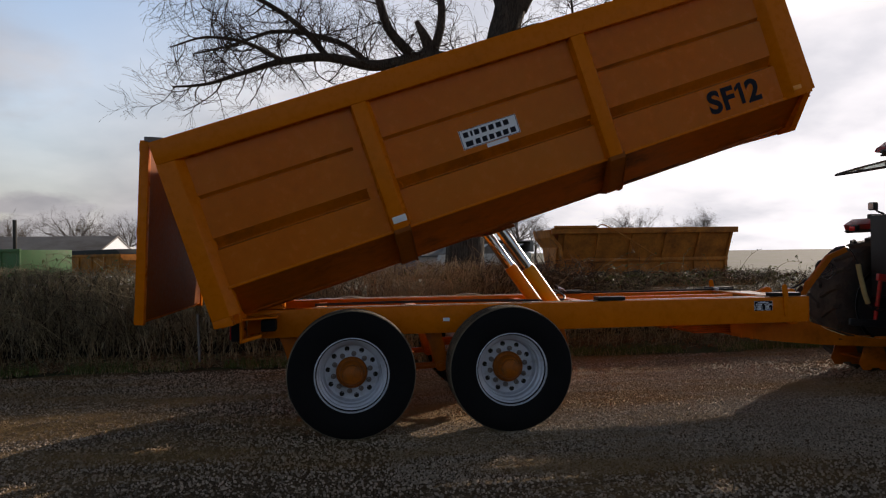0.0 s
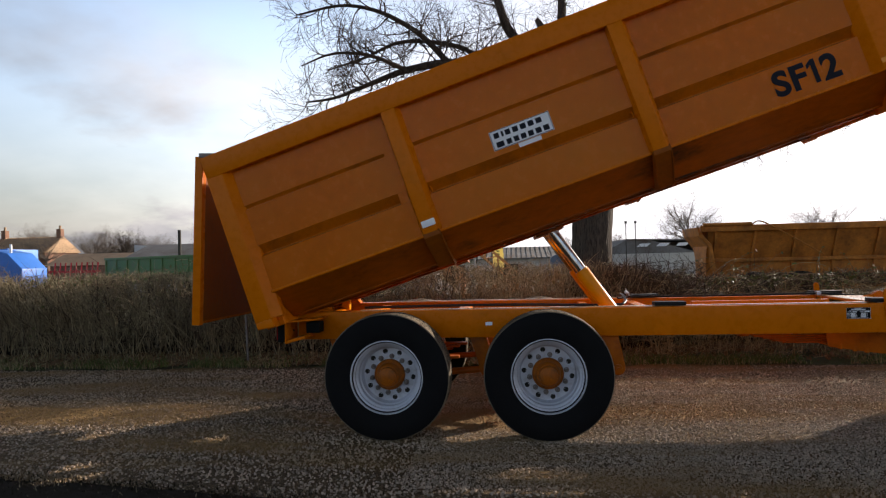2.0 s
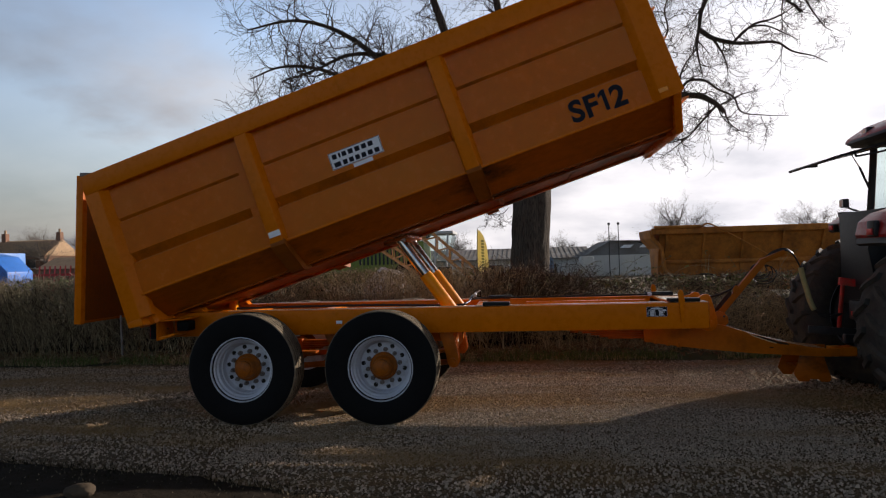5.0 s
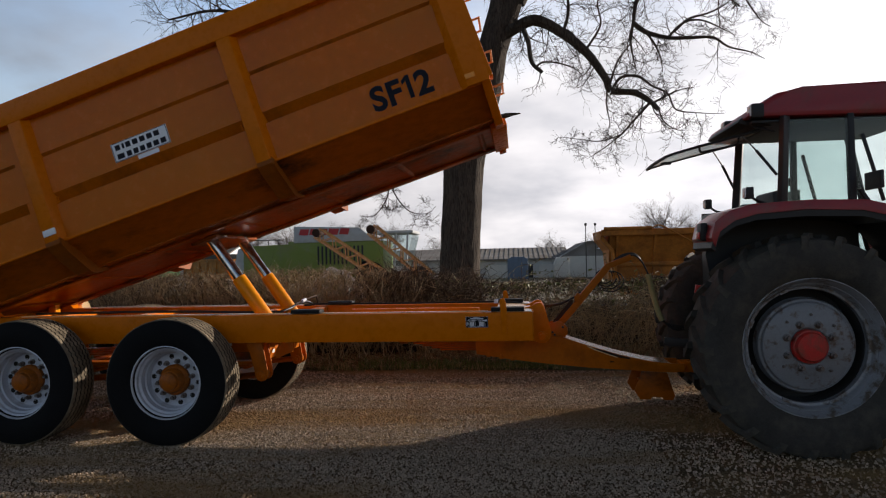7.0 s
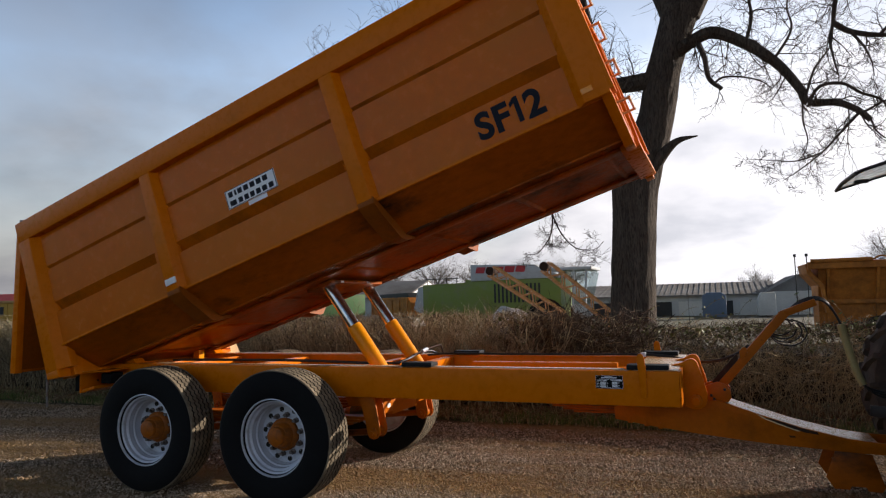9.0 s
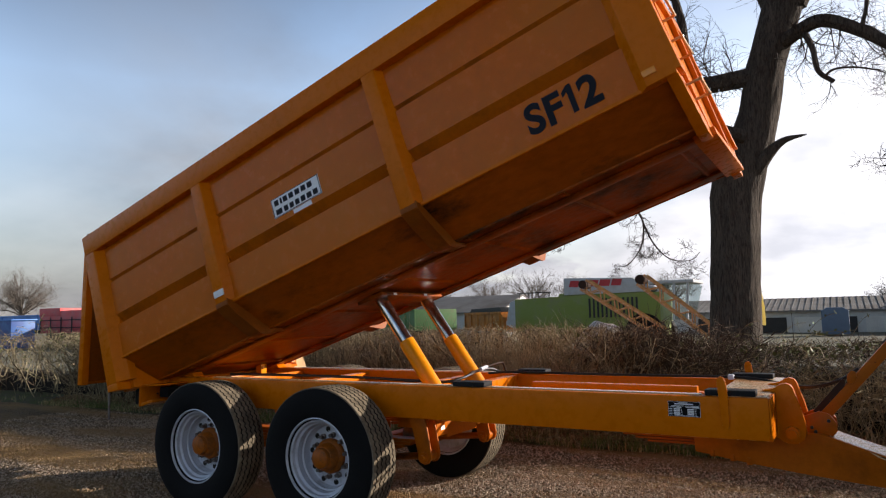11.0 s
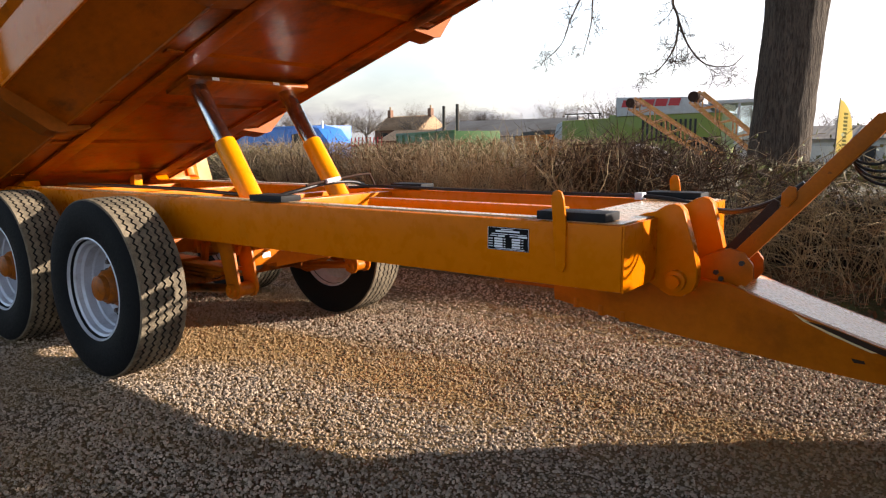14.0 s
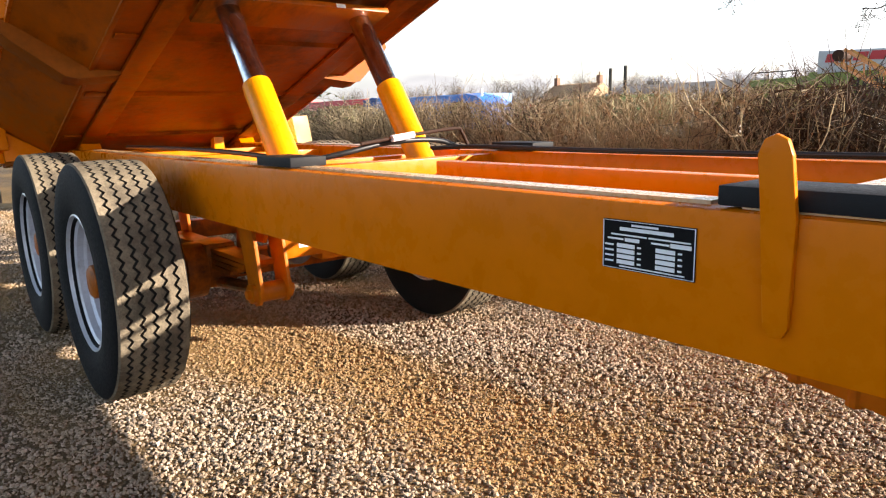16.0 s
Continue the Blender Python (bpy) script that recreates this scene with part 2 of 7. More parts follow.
M_red = mat("red_tractor_paint", (0.26, 0.012, 0.016), 0.4, vary=0.18, scale=2, dirt=(0.12, 0.05, 0.035), dirt_at=0.66, dirt_scale=3, coat=0.2)
M_redhub = mat("red_hub_paint", (0.50, 0.02, 0.015), 0.45, vary=0.25, scale=9, dirt=(0.10, 0.05, 0.03), dirt_at=0.58, dirt_scale=12)
M_cab = mat("black_cab_frame", (0.012, 0.012, 0.013), 0.5, vary=0.2, scale=6)
M_muddytyre = mat("muddy_tractor_tyre", (0.040, 0.037, 0.033), 0.85, spec=0.25, vary=0.45, scale=5, bump=0.003, bscale=60, dirt=(0.090, 0.078, 0.060), dirt_at=0.60, dirt_scale=4)
M_greyrim = mat("worn_grey_rim", (0.24, 0.247, 0.265), 0.45, metal=0.15, vary=0.2, scale=4, bump=0.0006, bscale=80, dirt=(0.10, 0.075, 0.055), dirt_at=0.55, dirt_soft=0.05, dirt_scale=6)
M_wheeldisc = mat("worn_wheel_disc", (0.20, 0.205, 0.22), 0.42, metal=0.1, vary=0.15, scale=4, bump=0.0005, bscale=80, dirt=(0.10, 0.065, 0.045), dirt_at=0.58, dirt_soft=0.05, dirt_scale=8)
M_glass = glass("cab_glass", (0.80, 0.87, 0.86))
M_dusty = bpy.data.materials.new("dusty_rear_glass")
M_dusty.use_nodes = True
dn, dl = M_dusty.node_tree.nodes, M_dusty.node_tree.links
dn.clear()
dclear, dfilm, dmix, dspeck, dout = dn.new("ShaderNodeBsdfTransparent"), dn.new("ShaderNodeBsdfTranslucent"), dn.new("ShaderNodeMixShader"), dn.new("ShaderNodeTexNoise"), dn.new("ShaderNodeOutputMaterial")
dclear.inputs[0].default_value, dfilm.inputs[0].default_value = (0.90, 0.95, 0.93, 1), (0.60, 0.62, 0.58, 1)
dspeck.inputs["Scale"].default_value = 9.0
dl.new(dspeck.outputs["Fac"], dmix.inputs[0])
dl.new(dclear.outputs[0], dmix.inputs[1]); dl.new(dfilm.outputs[0], dmix.inputs[2])
dl.new(dmix.outputs[0], dout.inputs["Surface"])
M_bark = mat("tree_bark", (0.086, 0.069, 0.055), 0.95, spec=0.15, vary=0.6, scale=4, bump=0.06, bscale=18, dirt=(0.034, 0.026, 0.020), dirt_at=0.54, dirt_soft=0.07, dirt_scale=22, stretch=(1.6, 1.6, 0.22))
M_twig = mat("dark_twigs", (0.055, 0.043, 0.034), 0.9, spec=0.2, vary=0.3, scale=4, island=0.5)
# twig colour lightened to paint in the haze of distance
M_hazetwig = mat("hazy_far_twigs", (0.15, 0.125, 0.105), 0.9, vary=0.25, scale=0.6, island=0.5)
M_hedgetwig = mat("hedge_twigs", (0.23, 0.185, 0.115), 0.85, spec=0.25, vary=0.65, scale=2.5, island=1.2)
M_hedgedark = mat("dark_hedge_twigs", (0.070, 0.050, 0.034), 0.9, spec=0.2, vary=0.6, scale=2.5, island=1.2)
# darker orange puts shade into the rib feet and the gate's inner face
M_shadepaint = mat("shaded_orange_paint", (0.26, 0.065, 0.003), 0.5, spec=0.15, vary=0.25, scale=2, dirt=(0.15, 0.04, 0.004), dirt_at=0.6, dirt_scale=2)
M_palestem = mat("pale_hedge_stems", (0.36, 0.30, 0.18), 0.85, vary=0.4, scale=5, island=0.9)
# near-black colour stands for the shade inside the hedge
M_hedgeshade = mat("hedge_inner_shade", (0.014, 0.010, 0.007), 1.0, vary=0.5, scale=6, bump=0.05, bscale=12)
M_leaf = mat("hedge_leaves", (0.13, 0.145, 0.045), 0.65, vary=0.5, scale=2, island=1.0)
M_grass = mat("verge_grass", (0.115, 0.15, 0.040), 0.8, vary=0.5, scale=2, island=1.0)
M_straw = mat("dead_grass", (0.36, 0.28, 0.15), 0.85, vary=0.4, scale=2, island=0.9)
M_soil = mat("verge_soil", (0.075, 0.058, 0.038), 1.0, vary=0.4, scale=4, bump=0.03, bscale=9, dirt=(0.06, 0.085, 0.02), dirt_at=0.5, dirt_scale=3)
M_field = mat("field_ground", (0.13, 0.115, 0.085), 1.0, vary=0.35, scale=0.2, dirt=(0.09, 0.10, 0.04), dirt_at=0.55, dirt_scale=0.15)
M_cgreen = mat("combine_green", (0.17, 0.23, 0.035), 0.5, vary=0.14, scale=1.5, dirt=(0.17, 0.18, 0.08), dirt_at=0.60, dirt_scale=1.5)
M_cwhite = mat("combine_white", (0.44, 0.46, 0.47), 0.5, vary=0.08, scale=1.5, dirt=(0.34, 0.33, 0.30), dirt_at=0.62, dirt_scale=2)
M_cred = mat("red_vinyl", (0.45, 0.03, 0.035), 0.5, vary=0.1)
M_dark = mat("dark_machinery", (0.03, 0.03, 0.03), 0.8, vary=0.3)
M_rust = mat("flaking_orange_boom", (0.55, 0.25, 0.10), 0.75, vary=0.5, scale=8, bump=0.002, bscale=40, dirt=(0.62, 0.46, 0.32), dirt_at=0.58, dirt_soft=0.05, dirt_scale=12)
M_boomyel = mat("yellow_boom_paint", (0.50, 0.30, 0.09), 0.7, vary=0.3, scale=6, dirt=(0.25, 0.11, 0.05), dirt_at=0.55, dirt_scale=8)
M_oldyel = mat("weathered_trailer_paint", (0.46, 0.165, 0.028), 0.65, spec=0.2, vary=0.3, scale=1.0, bump=0.002, bscale=14, dirt=(0.15, 0.058, 0.016), dirt_at=0.58, dirt_scale=1.6)
# green raised a little to paint in distance haze
M_oldgreen = mat("old_green_paint", (0.085, 0.19, 0.065), 0.65, vary=0.25, scale=2, dirt=(0.12, 0.12, 0.06), dirt_at=0.62, dirt_scale=2)
M_corrode = mat("rusty_flaking_steel", (0.040, 0.020, 0.013), 0.8, spec=0.2, vary=0.4, scale=14, bump=0.002, bscale=60, dirt=(0.40, 0.13, 0.02), dirt_at=0.68, dirt_soft=0.03, dirt_scale=11)
M_blue = mat("blue_machine_paint", (0.03, 0.16, 0.55), 0.45, vary=0.2, scale=1.5)
M_palesheet = mat("pale_sheet", (0.55, 0.53, 0.50), 0.6, vary=0.25, scale=2.0, bump=0.04, bscale=5, dirt=(0.30, 0.26, 0.21), dirt_at=0.58, dirt_scale=2)
M_fadedred = mat("faded_red_panel", (0.62, 0.085, 0.085), 0.6, vary=0.15, scale=1.0, dirt=(0.45, 0.16, 0.15), dirt_at=0.6, dirt_scale=1.2)
M_hutyel = mat("dull_yellow_hut_paint", (0.46, 0.26, 0.03), 0.7, vary=0.2, scale=2.0, dirt=(0.30, 0.17, 0.03), dirt_at=0.6, dirt_scale=2)
M_navyhut = mat("dark_blue_hut_paint", (0.018, 0.07, 0.26), 0.5, vary=0.25, scale=1.5, dirt=(0.03, 0.16, 0.42), dirt_at=0.62, dirt_scale=1.0)
M_bluetarp = mat("blue_tarpaulin", (0.08, 0.24, 0.62), 0.5, vary=0.35, scale=1.2, bump=0.03, bscale=4)
M_roof = mat("fibre_cement_roof", (0.21, 0.20, 0.19), 0.9, vary=0.2, scale=0.6, dirt=(0.12, 0.10, 0.085), dirt_at=0.56, dirt_scale=0.5)
M_shedwall = mat("shed_cladding", (0.46, 0.46, 0.44), 0.8, vary=0.12, scale=0.5, dirt=(0.3, 0.29, 0.26), dirt_at=0.6, dirt_scale=0.6)
M_block = mat("pale_blockwork", (0.55, 0.53, 0.48), 0.9, vary=0.15, scale=0.8)
M_brick = mat("house_brick", (0.22, 0.115, 0.075), 0.9, vary=0.25, scale=3)
# tile colour lightened, distance haze included
M_tile = mat("clay_roof_tiles", (0.42, 0.28, 0.17), 0.9, vary=0.3, scale=2)
M_wood = mat("weathered_fence_wood", (0.20, 0.16, 0.115), 0.9, vary=0.35, scale=4, bump=0.003, bscale=30)
M_pole = mat("dark_pole_wood", (0.05, 0.045, 0.04), 0.9, vary=0.3)
M_flag = mat("yellow_flag_cloth", (0.82, 0.80, 0.46), 0.8, vary=0.1, scale=2)
fn, fl_ = M_flag.node_tree.nodes, M_flag.node_tree.links      # thin cloth lets the sun through
f_tr, f_mix = fn.new("ShaderNodeBsdfTranslucent"), fn.new("ShaderNodeMixShader")
f_tr.inputs["Color"].default_value = (0.86, 0.70, 0.28, 1)
f_mix.inputs[0].default_value = 0.55
fl_.new(fn["Principled BSDF"].outputs[0], f_mix.inputs[1]); fl_.new(f_tr.outputs[0], f_mix.inputs[2])
fl_.new(f_mix.outputs[0], fn["Material Output"].inputs["Surface"])
M_flagink = mat("flag_ink", (0.26, 0.26, 0.10), 0.8, vary=0.1)
M_sleeve = mat("khaki_hose_sleeve", (0.34, 0.28, 0.12), 0.8, vary=0.25, scale=9, bump=0.001, bscale=60)
# near turf: dark soil colour with the shade over it painted in
M_turf = mat("shade_dark_near_turf", (0.026, 0.020, 0.014), 1.0, spec=0.08, vary=0.5, scale=5, bump=0.02, bscale=14, dirt=(0.030, 0.022, 0.015), dirt_at=0.58, dirt_scale=4)
M_turfblade = mat("shade_dark_turf_blades", (0.022, 0.018, 0.010), 0.9, spec=0.1, vary=0.5, scale=2, island=1.0)
M_rock = mat("tan_rock", (0.075, 0.056, 0.038), 0.9, spec=0.2, vary=0.3, scale=12, bump=0.004, bscale=30)
M_rustarm = mat("chipped_orange_paint", (0.38, 0.100, 0.003), 0.5, spec=0.15, vary=0.2, scale=6, bump=0.001, bscale=40, dirt=(0.07, 0.028, 0.014), dirt_at=0.64, dirt_soft=0.03, dirt_scale=12)
# darker orange holds both grime and the shade under the drawbar
M_drawbar = mat("shaded_grimy_paint", (0.45, 0.110, 0.0015), 0.42, spec=0.14, vary=0.2, scale=2, bump=0.0012, bscale=16, dirt=(0.22, 0.055, 0.004), dirt_at=0.60, dirt_soft=0.1, dirt_scale=2.5)
M_lamp = mat("amber_lens", (0.80, 0.28, 0.02), 0.2, vary=0.1)
M_redlens = mat("red_lens", (0.5, 0.02, 0.02), 0.2, vary=0.1)
M_lens = mat("clear_lamp_lens", (0.7, 0.7, 0.68), 0.15, vary=0.1)
M_tank = mat("grey_blue_tank", (0.10, 0.14, 0.20), 0.6, vary=0.15)

# ---- tools ----
W = {}
ID = Matrix.Identity(4)


def thing(name, m, label, category, group="", kind=""):
    e = new(name)
    e.matrix_basis = m
    W[e] = m
    return tagged(e, label, category, group, kind)


def mesh_of(bm, name, mats, smooth=None):
    bmesh.ops.recalc_face_normals(bm, faces=bm.faces)
    me = bpy.data.meshes.new(name)
    bm.to_mesh(me)
    bm.free()
    for k in (mats if isinstance(mats, (list, tuple)) else [mats]):
        me.materials.append(k)
    if smooth:
        me.set_sharp_from_angle(angle=radians(smooth))
    else:
        me.shade_flat()
    return me


def part(name, bm, mats, parent, label="", m=None, bevel=0.0, smooth=None, kind=""):
    """One mesh object under a thing or part; m is its pose in the world (the parent's own if not given)."""
    if isinstance(bm, bpy.types.Mesh):
        me = bm
    else:
        if bevel:
            bmesh.ops.bevel(bm, geom=bm.edges[:], offset=bevel, segments=2, affect='EDGES', profile=0.6, clamp_overlap=True)
            smooth = smooth or 40
        me = mesh_of(bm, name, mats, smooth)
    ob = new(name, me)
    m = W[parent] if m is None else m
    ob.parent = parent
    ob.matrix_basis = W[parent].inverted() @ m
    W[ob] = m
    return tagged(ob, label, kind=kind)


def solo(name, bm, mats, label, category, group="", kind="", m=None, bevel=0.0, smooth=None):
    """A thing that is one mesh."""
    if bevel:
        bmesh.ops.bevel(bm, geom=bm.edges[:], offset=bevel, segments=2, affect='EDGES', profile=0.6, clamp_overlap=True)
        smooth = smooth or 40
    ob = new(name, mesh_of(bm, name, mats, smooth))
    m = ID if m is None else m
    ob.matrix_basis = m
    W[ob] = m
    return tagged(ob, label, category, group, kind)


def box(x0, x1, y0, y1, z0, z1, bm=None, mi=0):
    bm = bm or bmesh.new()
    v = [bm.verts.new((x, y, z)) for x in (x0, x1) for y in (y0, y1) for z in (z0, z1)]
    for f in ((0, 1, 3, 2), (4, 6, 7, 5), (0, 4, 5, 1), (2, 3, 7, 6), (0, 2, 6, 4), (1, 5, 7, 3)):
        bm.faces.new([v[i] for i in f]).material_index = mi
    return bm


def prism(pts, a, b, axis="y", bm=None, mi=0):
    """A flat outline, given in the two other axes in order, drawn out from a to b along axis."""
    bm = bm or bmesh.new()

    def at(p, d):
        return {"x": (d, p[0], p[1]), "y": (p[0], d, p[1]), "z": (p[0], p[1], d)}[axis]
    lo, hi = [bm.verts.new(at(p, a)) for p in pts], [bm.verts.new(at(p, b)) for p in pts]
    k = len(pts)
    fs = [bm.faces.new(lo), bm.faces.new(hi[::-1])] + [bm.faces.new((lo[i], lo[(i + 1) % k], hi[(i + 1) % k], hi[i])) for i in range(k)]
    for f in fs:
        f.material_index = mi
    return bm


def rod(p0, p1, r0, r1=None, n=12, bm=None, caps=True, mi=0):
    bm = bm or bmesh.new()
    r1 = r0 if r1 is None else r1
    p0, p1 = Vector(p0), Vector(p1)
    q = (p1 - p0).to_track_quat('Z', 'Y')
    rings = []
    for p, r in ((p0, r0), (p1, r1)):
        rings.append([bm.verts.new(p + q @ Vector((r * math.cos(2 * math.pi * i / n), r * math.sin(2 * math.pi * i / n), 0))) for i in range(n)])
    for i in range(n):
        bm.faces.new((rings[0][i], rings[0][(i + 1) % n], rings[1][(i + 1) % n], rings[1][i])).material_index = mi
    if caps:
        bm.faces.new(rings[0][::-1]).material_index = mi
        bm.faces.new(rings[1]).material_index = mi
    return bm


def bar(p0, p1, w, h, bm=None, mi=0):
    """A square bar from p0 to p1, w wide and h high."""
    bm = bm or bmesh.new()
    p0, p1 = Vector(p0), Vector(p1)
    d = (p1 - p0).normalized()
    side = d.cross(Vector((0, 0, 1)))
    side = side.normalized() if side.length > 1e-4 else Vector((0, 1, 0))
    up = side.cross(d)
    rings = [[bm.verts.new(p + side * a * w / 2 + up * b * h / 2) for a, b in ((-1, -1), (1, -1), (1, 1), (-1, 1))] for p in (p0, p1)]
    for i in range(4):
        bm.faces.new((rings[0][i], rings[0][(i + 1) % 4], rings[1][(i + 1) % 4], rings[1][i])).material_index = mi
    bm.faces.new(rings[0][::-1]).material_index = mi
    bm.faces.new(rings[1]).material_index = mi
    return bm


def tube(pts, r, n=8, bm=None):
    """A round tube along points, smoothed."""
    bm = bm or bmesh.new()
    pts = [Vector(p) for p in pts]
    ext = [2 * pts[0] - pts[1]] + pts + [2 * pts[-1] - pts[-2]]
    fine = []
    for i in range(1, len(ext) - 2):
        a, b, c, d = ext[i - 1:i + 3]
        for s in range(6):
            t = s / 6
            fine.append(0.5 * ((2 * b) + (c - a) * t + (2 * a - 5 * b + 4 * c - d) * t * t + (3 * b - a - 3 * c + d) * t ** 3))
    fine.append(pts[-1])
    rings = []
    for i, p in enumerate(fine):
        d = (fine[min(i + 1, len(fine) - 1)] - fine[max(i - 1, 0)]).normalized()
        q = d.to_track_quat('Z', 'Y')
        rings.append([bm.verts.new(p + q @ Vector((r * math.cos(2 * math.pi * j / n), r * math.sin(2 * math.pi * j / n), 0))) for j in range(n)])
    for a, b in zip(rings, rings[1:]):
        for j in range(n):
            bm.faces.new((a[j], a[(j + 1) % n], b[(j + 1) % n], b[j]))
    bm.faces.new(rings[0][::-1]); bm.faces.new(rings[-1])
    return bm


def lathe(profile, n=48, mids=None, bm=None, wiggle=None):
    """Turns (radius, y) points round the y axis; mids: a material index per profile step; wiggle: a shift of y per point on every other step."""
    bm = bm or bmesh.new()
    rings = []
    for i in range(n):
        a = 2 * math.pi * i / n
        rings.append([bm.verts.new((r * math.cos(a), y + (wiggle[k] * (1 if i % 2 else -1) if wiggle else 0), r * math.sin(a))) for k, (r, y) in enumerate(profile)])
    for i in range(n):
        A, B = rings[i], rings[(i + 1) % n]
        for k in range(len(profile) - 1):
            if profile[k][0] < 1e-6:
                f = bm.faces.new((A[k], A[k + 1], B[k + 1]))
            elif profile[k + 1][0] < 1e-6:
                f = bm.faces.new((A[k], A[k + 1], B[k]))
            else:
                f = bm.faces.new((A[k], A[k + 1], B[k + 1], B[k]))
            f.material_index = mids[k] if mids else 0
            f.smooth = True
    return bm


def soup(name, verts, faces, mats, label, category, kind="stuff", mids=None, smooth=False, parent=None):
    me = bpy.data.meshes.new(name)
    me.from_pydata(verts, [], faces)
    for k in mats:
        me.materials.append(k)
    if mids is not None:
        me.polygons.foreach_set("material_index", mids)
    if smooth:
        me.shade_smooth()
    me.update()
    ob = new(name, me)
    W[ob] = ID
    if parent:
        ob.parent = parent
        ob.matrix_basis = W[parent].inverted()
    return tagged(ob, label, category if not parent else "", kind=kind)


class Twigs:
    """Gathers thin tapered prisms."""
    def __init__(self):
        self.v, self.f, self.m = [], [], []

    def seg(self, p0, p1, r0, r1, n=3, mi=0):
        d = p1 - p0
        if d.length < 1e-6:
            return
        q = d.to_track_quat('Z', 'Y')
        b = len(self.v)
        for p, r in ((p0, r0), (p1, r1)):
            for j in range(n):
                a = 2 * math.pi * j / n
                self.v.append(p + q @ Vector((r * math.cos(a), r * math.sin(a), 0)))
        for j in range(n):
            self.f.append((b + j, b + (j + 1) % n, b + n + (j + 1) % n, b + n + j))
            self.m.append(mi)

    def quad(self, p, a, b, mi=0):
        i = len(self.v)
        self.v += [p - a - b * 0.2, p + a * 0.3 - b, p + a + b * 0.2, p - a * 0.3 + b]
        self.f.append((i, i + 1, i + 2, i + 3)); self.m.append(mi)

    def blade(self, p, h, w, lean, mi=0):
        i = len(self.v)
        s = Vector((lean.y, -lean.x, 0))
        s = s.normalized() * w if s.length > 1e-6 else Vector((w, 0, 0))
        mid = p + Vector((0, 0, h * 0.6)) + lean * 0.4
        self.v += [p - s, p + s, mid + s * 0.7, mid - s * 0.7, p + Vector((0, 0, h)) + lean]
        self.f += [(i, i + 1, i + 2, i + 3), (i + 3, i + 2, i + 4)]; self.m += [mi, mi]


def rv(rng, s=1.0):
    return Vector((rng.gauss(0, s), rng.gauss(0, s), rng.gauss(0, s)))

# ---- ground ----
def dust_mask(n, l, co):
    """Where wheels have ground the gravel to ochre dust: long soft streaks along the yard, one under the trailer."""
    mp = n.new("ShaderNodeMapping"); mp.inputs["Scale"].default_value = (0.30, 1.0, 0.0)
    l.new(co, mp.inputs["Vector"])
    nz = n.new("ShaderNodeTexNoise"); nz.inputs["Scale"].default_value, nz.inputs["Detail"].default_value, nz.inputs["Roughness"].default_value = 1.25, 7.0, 0.6
    l.new(mp.outputs[0], nz.inputs["Vector"])
    sep = n.new("ShaderNodeSeparateXYZ"); l.new(co, sep.inputs[0])
    off = n.new("ShaderNodeMath"); off.operation = 'SUBTRACT'; off.inputs[1].default_value = 6.5
    l.new(sep.outputs["Y"], off.inputs[0])
    ab = n.new("ShaderNodeMath"); ab.operation = 'ABSOLUTE'; l.new(off.outputs[0], ab.inputs[0])
    band = n.new("ShaderNodeMapRange"); band.interpolation_type = 'SMOOTHSTEP'
    band.inputs["From Min"].default_value, band.inputs["From Max"].default_value = 0.75, 0.0
    band.inputs["To Max"].default_value = 0.14
    l.new(ab.outputs[0], band.inputs["Value"])
    add = n.new("ShaderNodeMath"); add.operation = 'ADD'
    l.new(nz.outputs["Fac"], add.inputs[0]); l.new(band.outputs[0], add.inputs[1])
    out = n.new("ShaderNodeMapRange"); out.inputs["From Min"].default_value, out.inputs["From Max"].default_value = 0.46, 0.66
    l.new(add.outputs[0], out.inputs["Value"])
    return out.outputs[0]


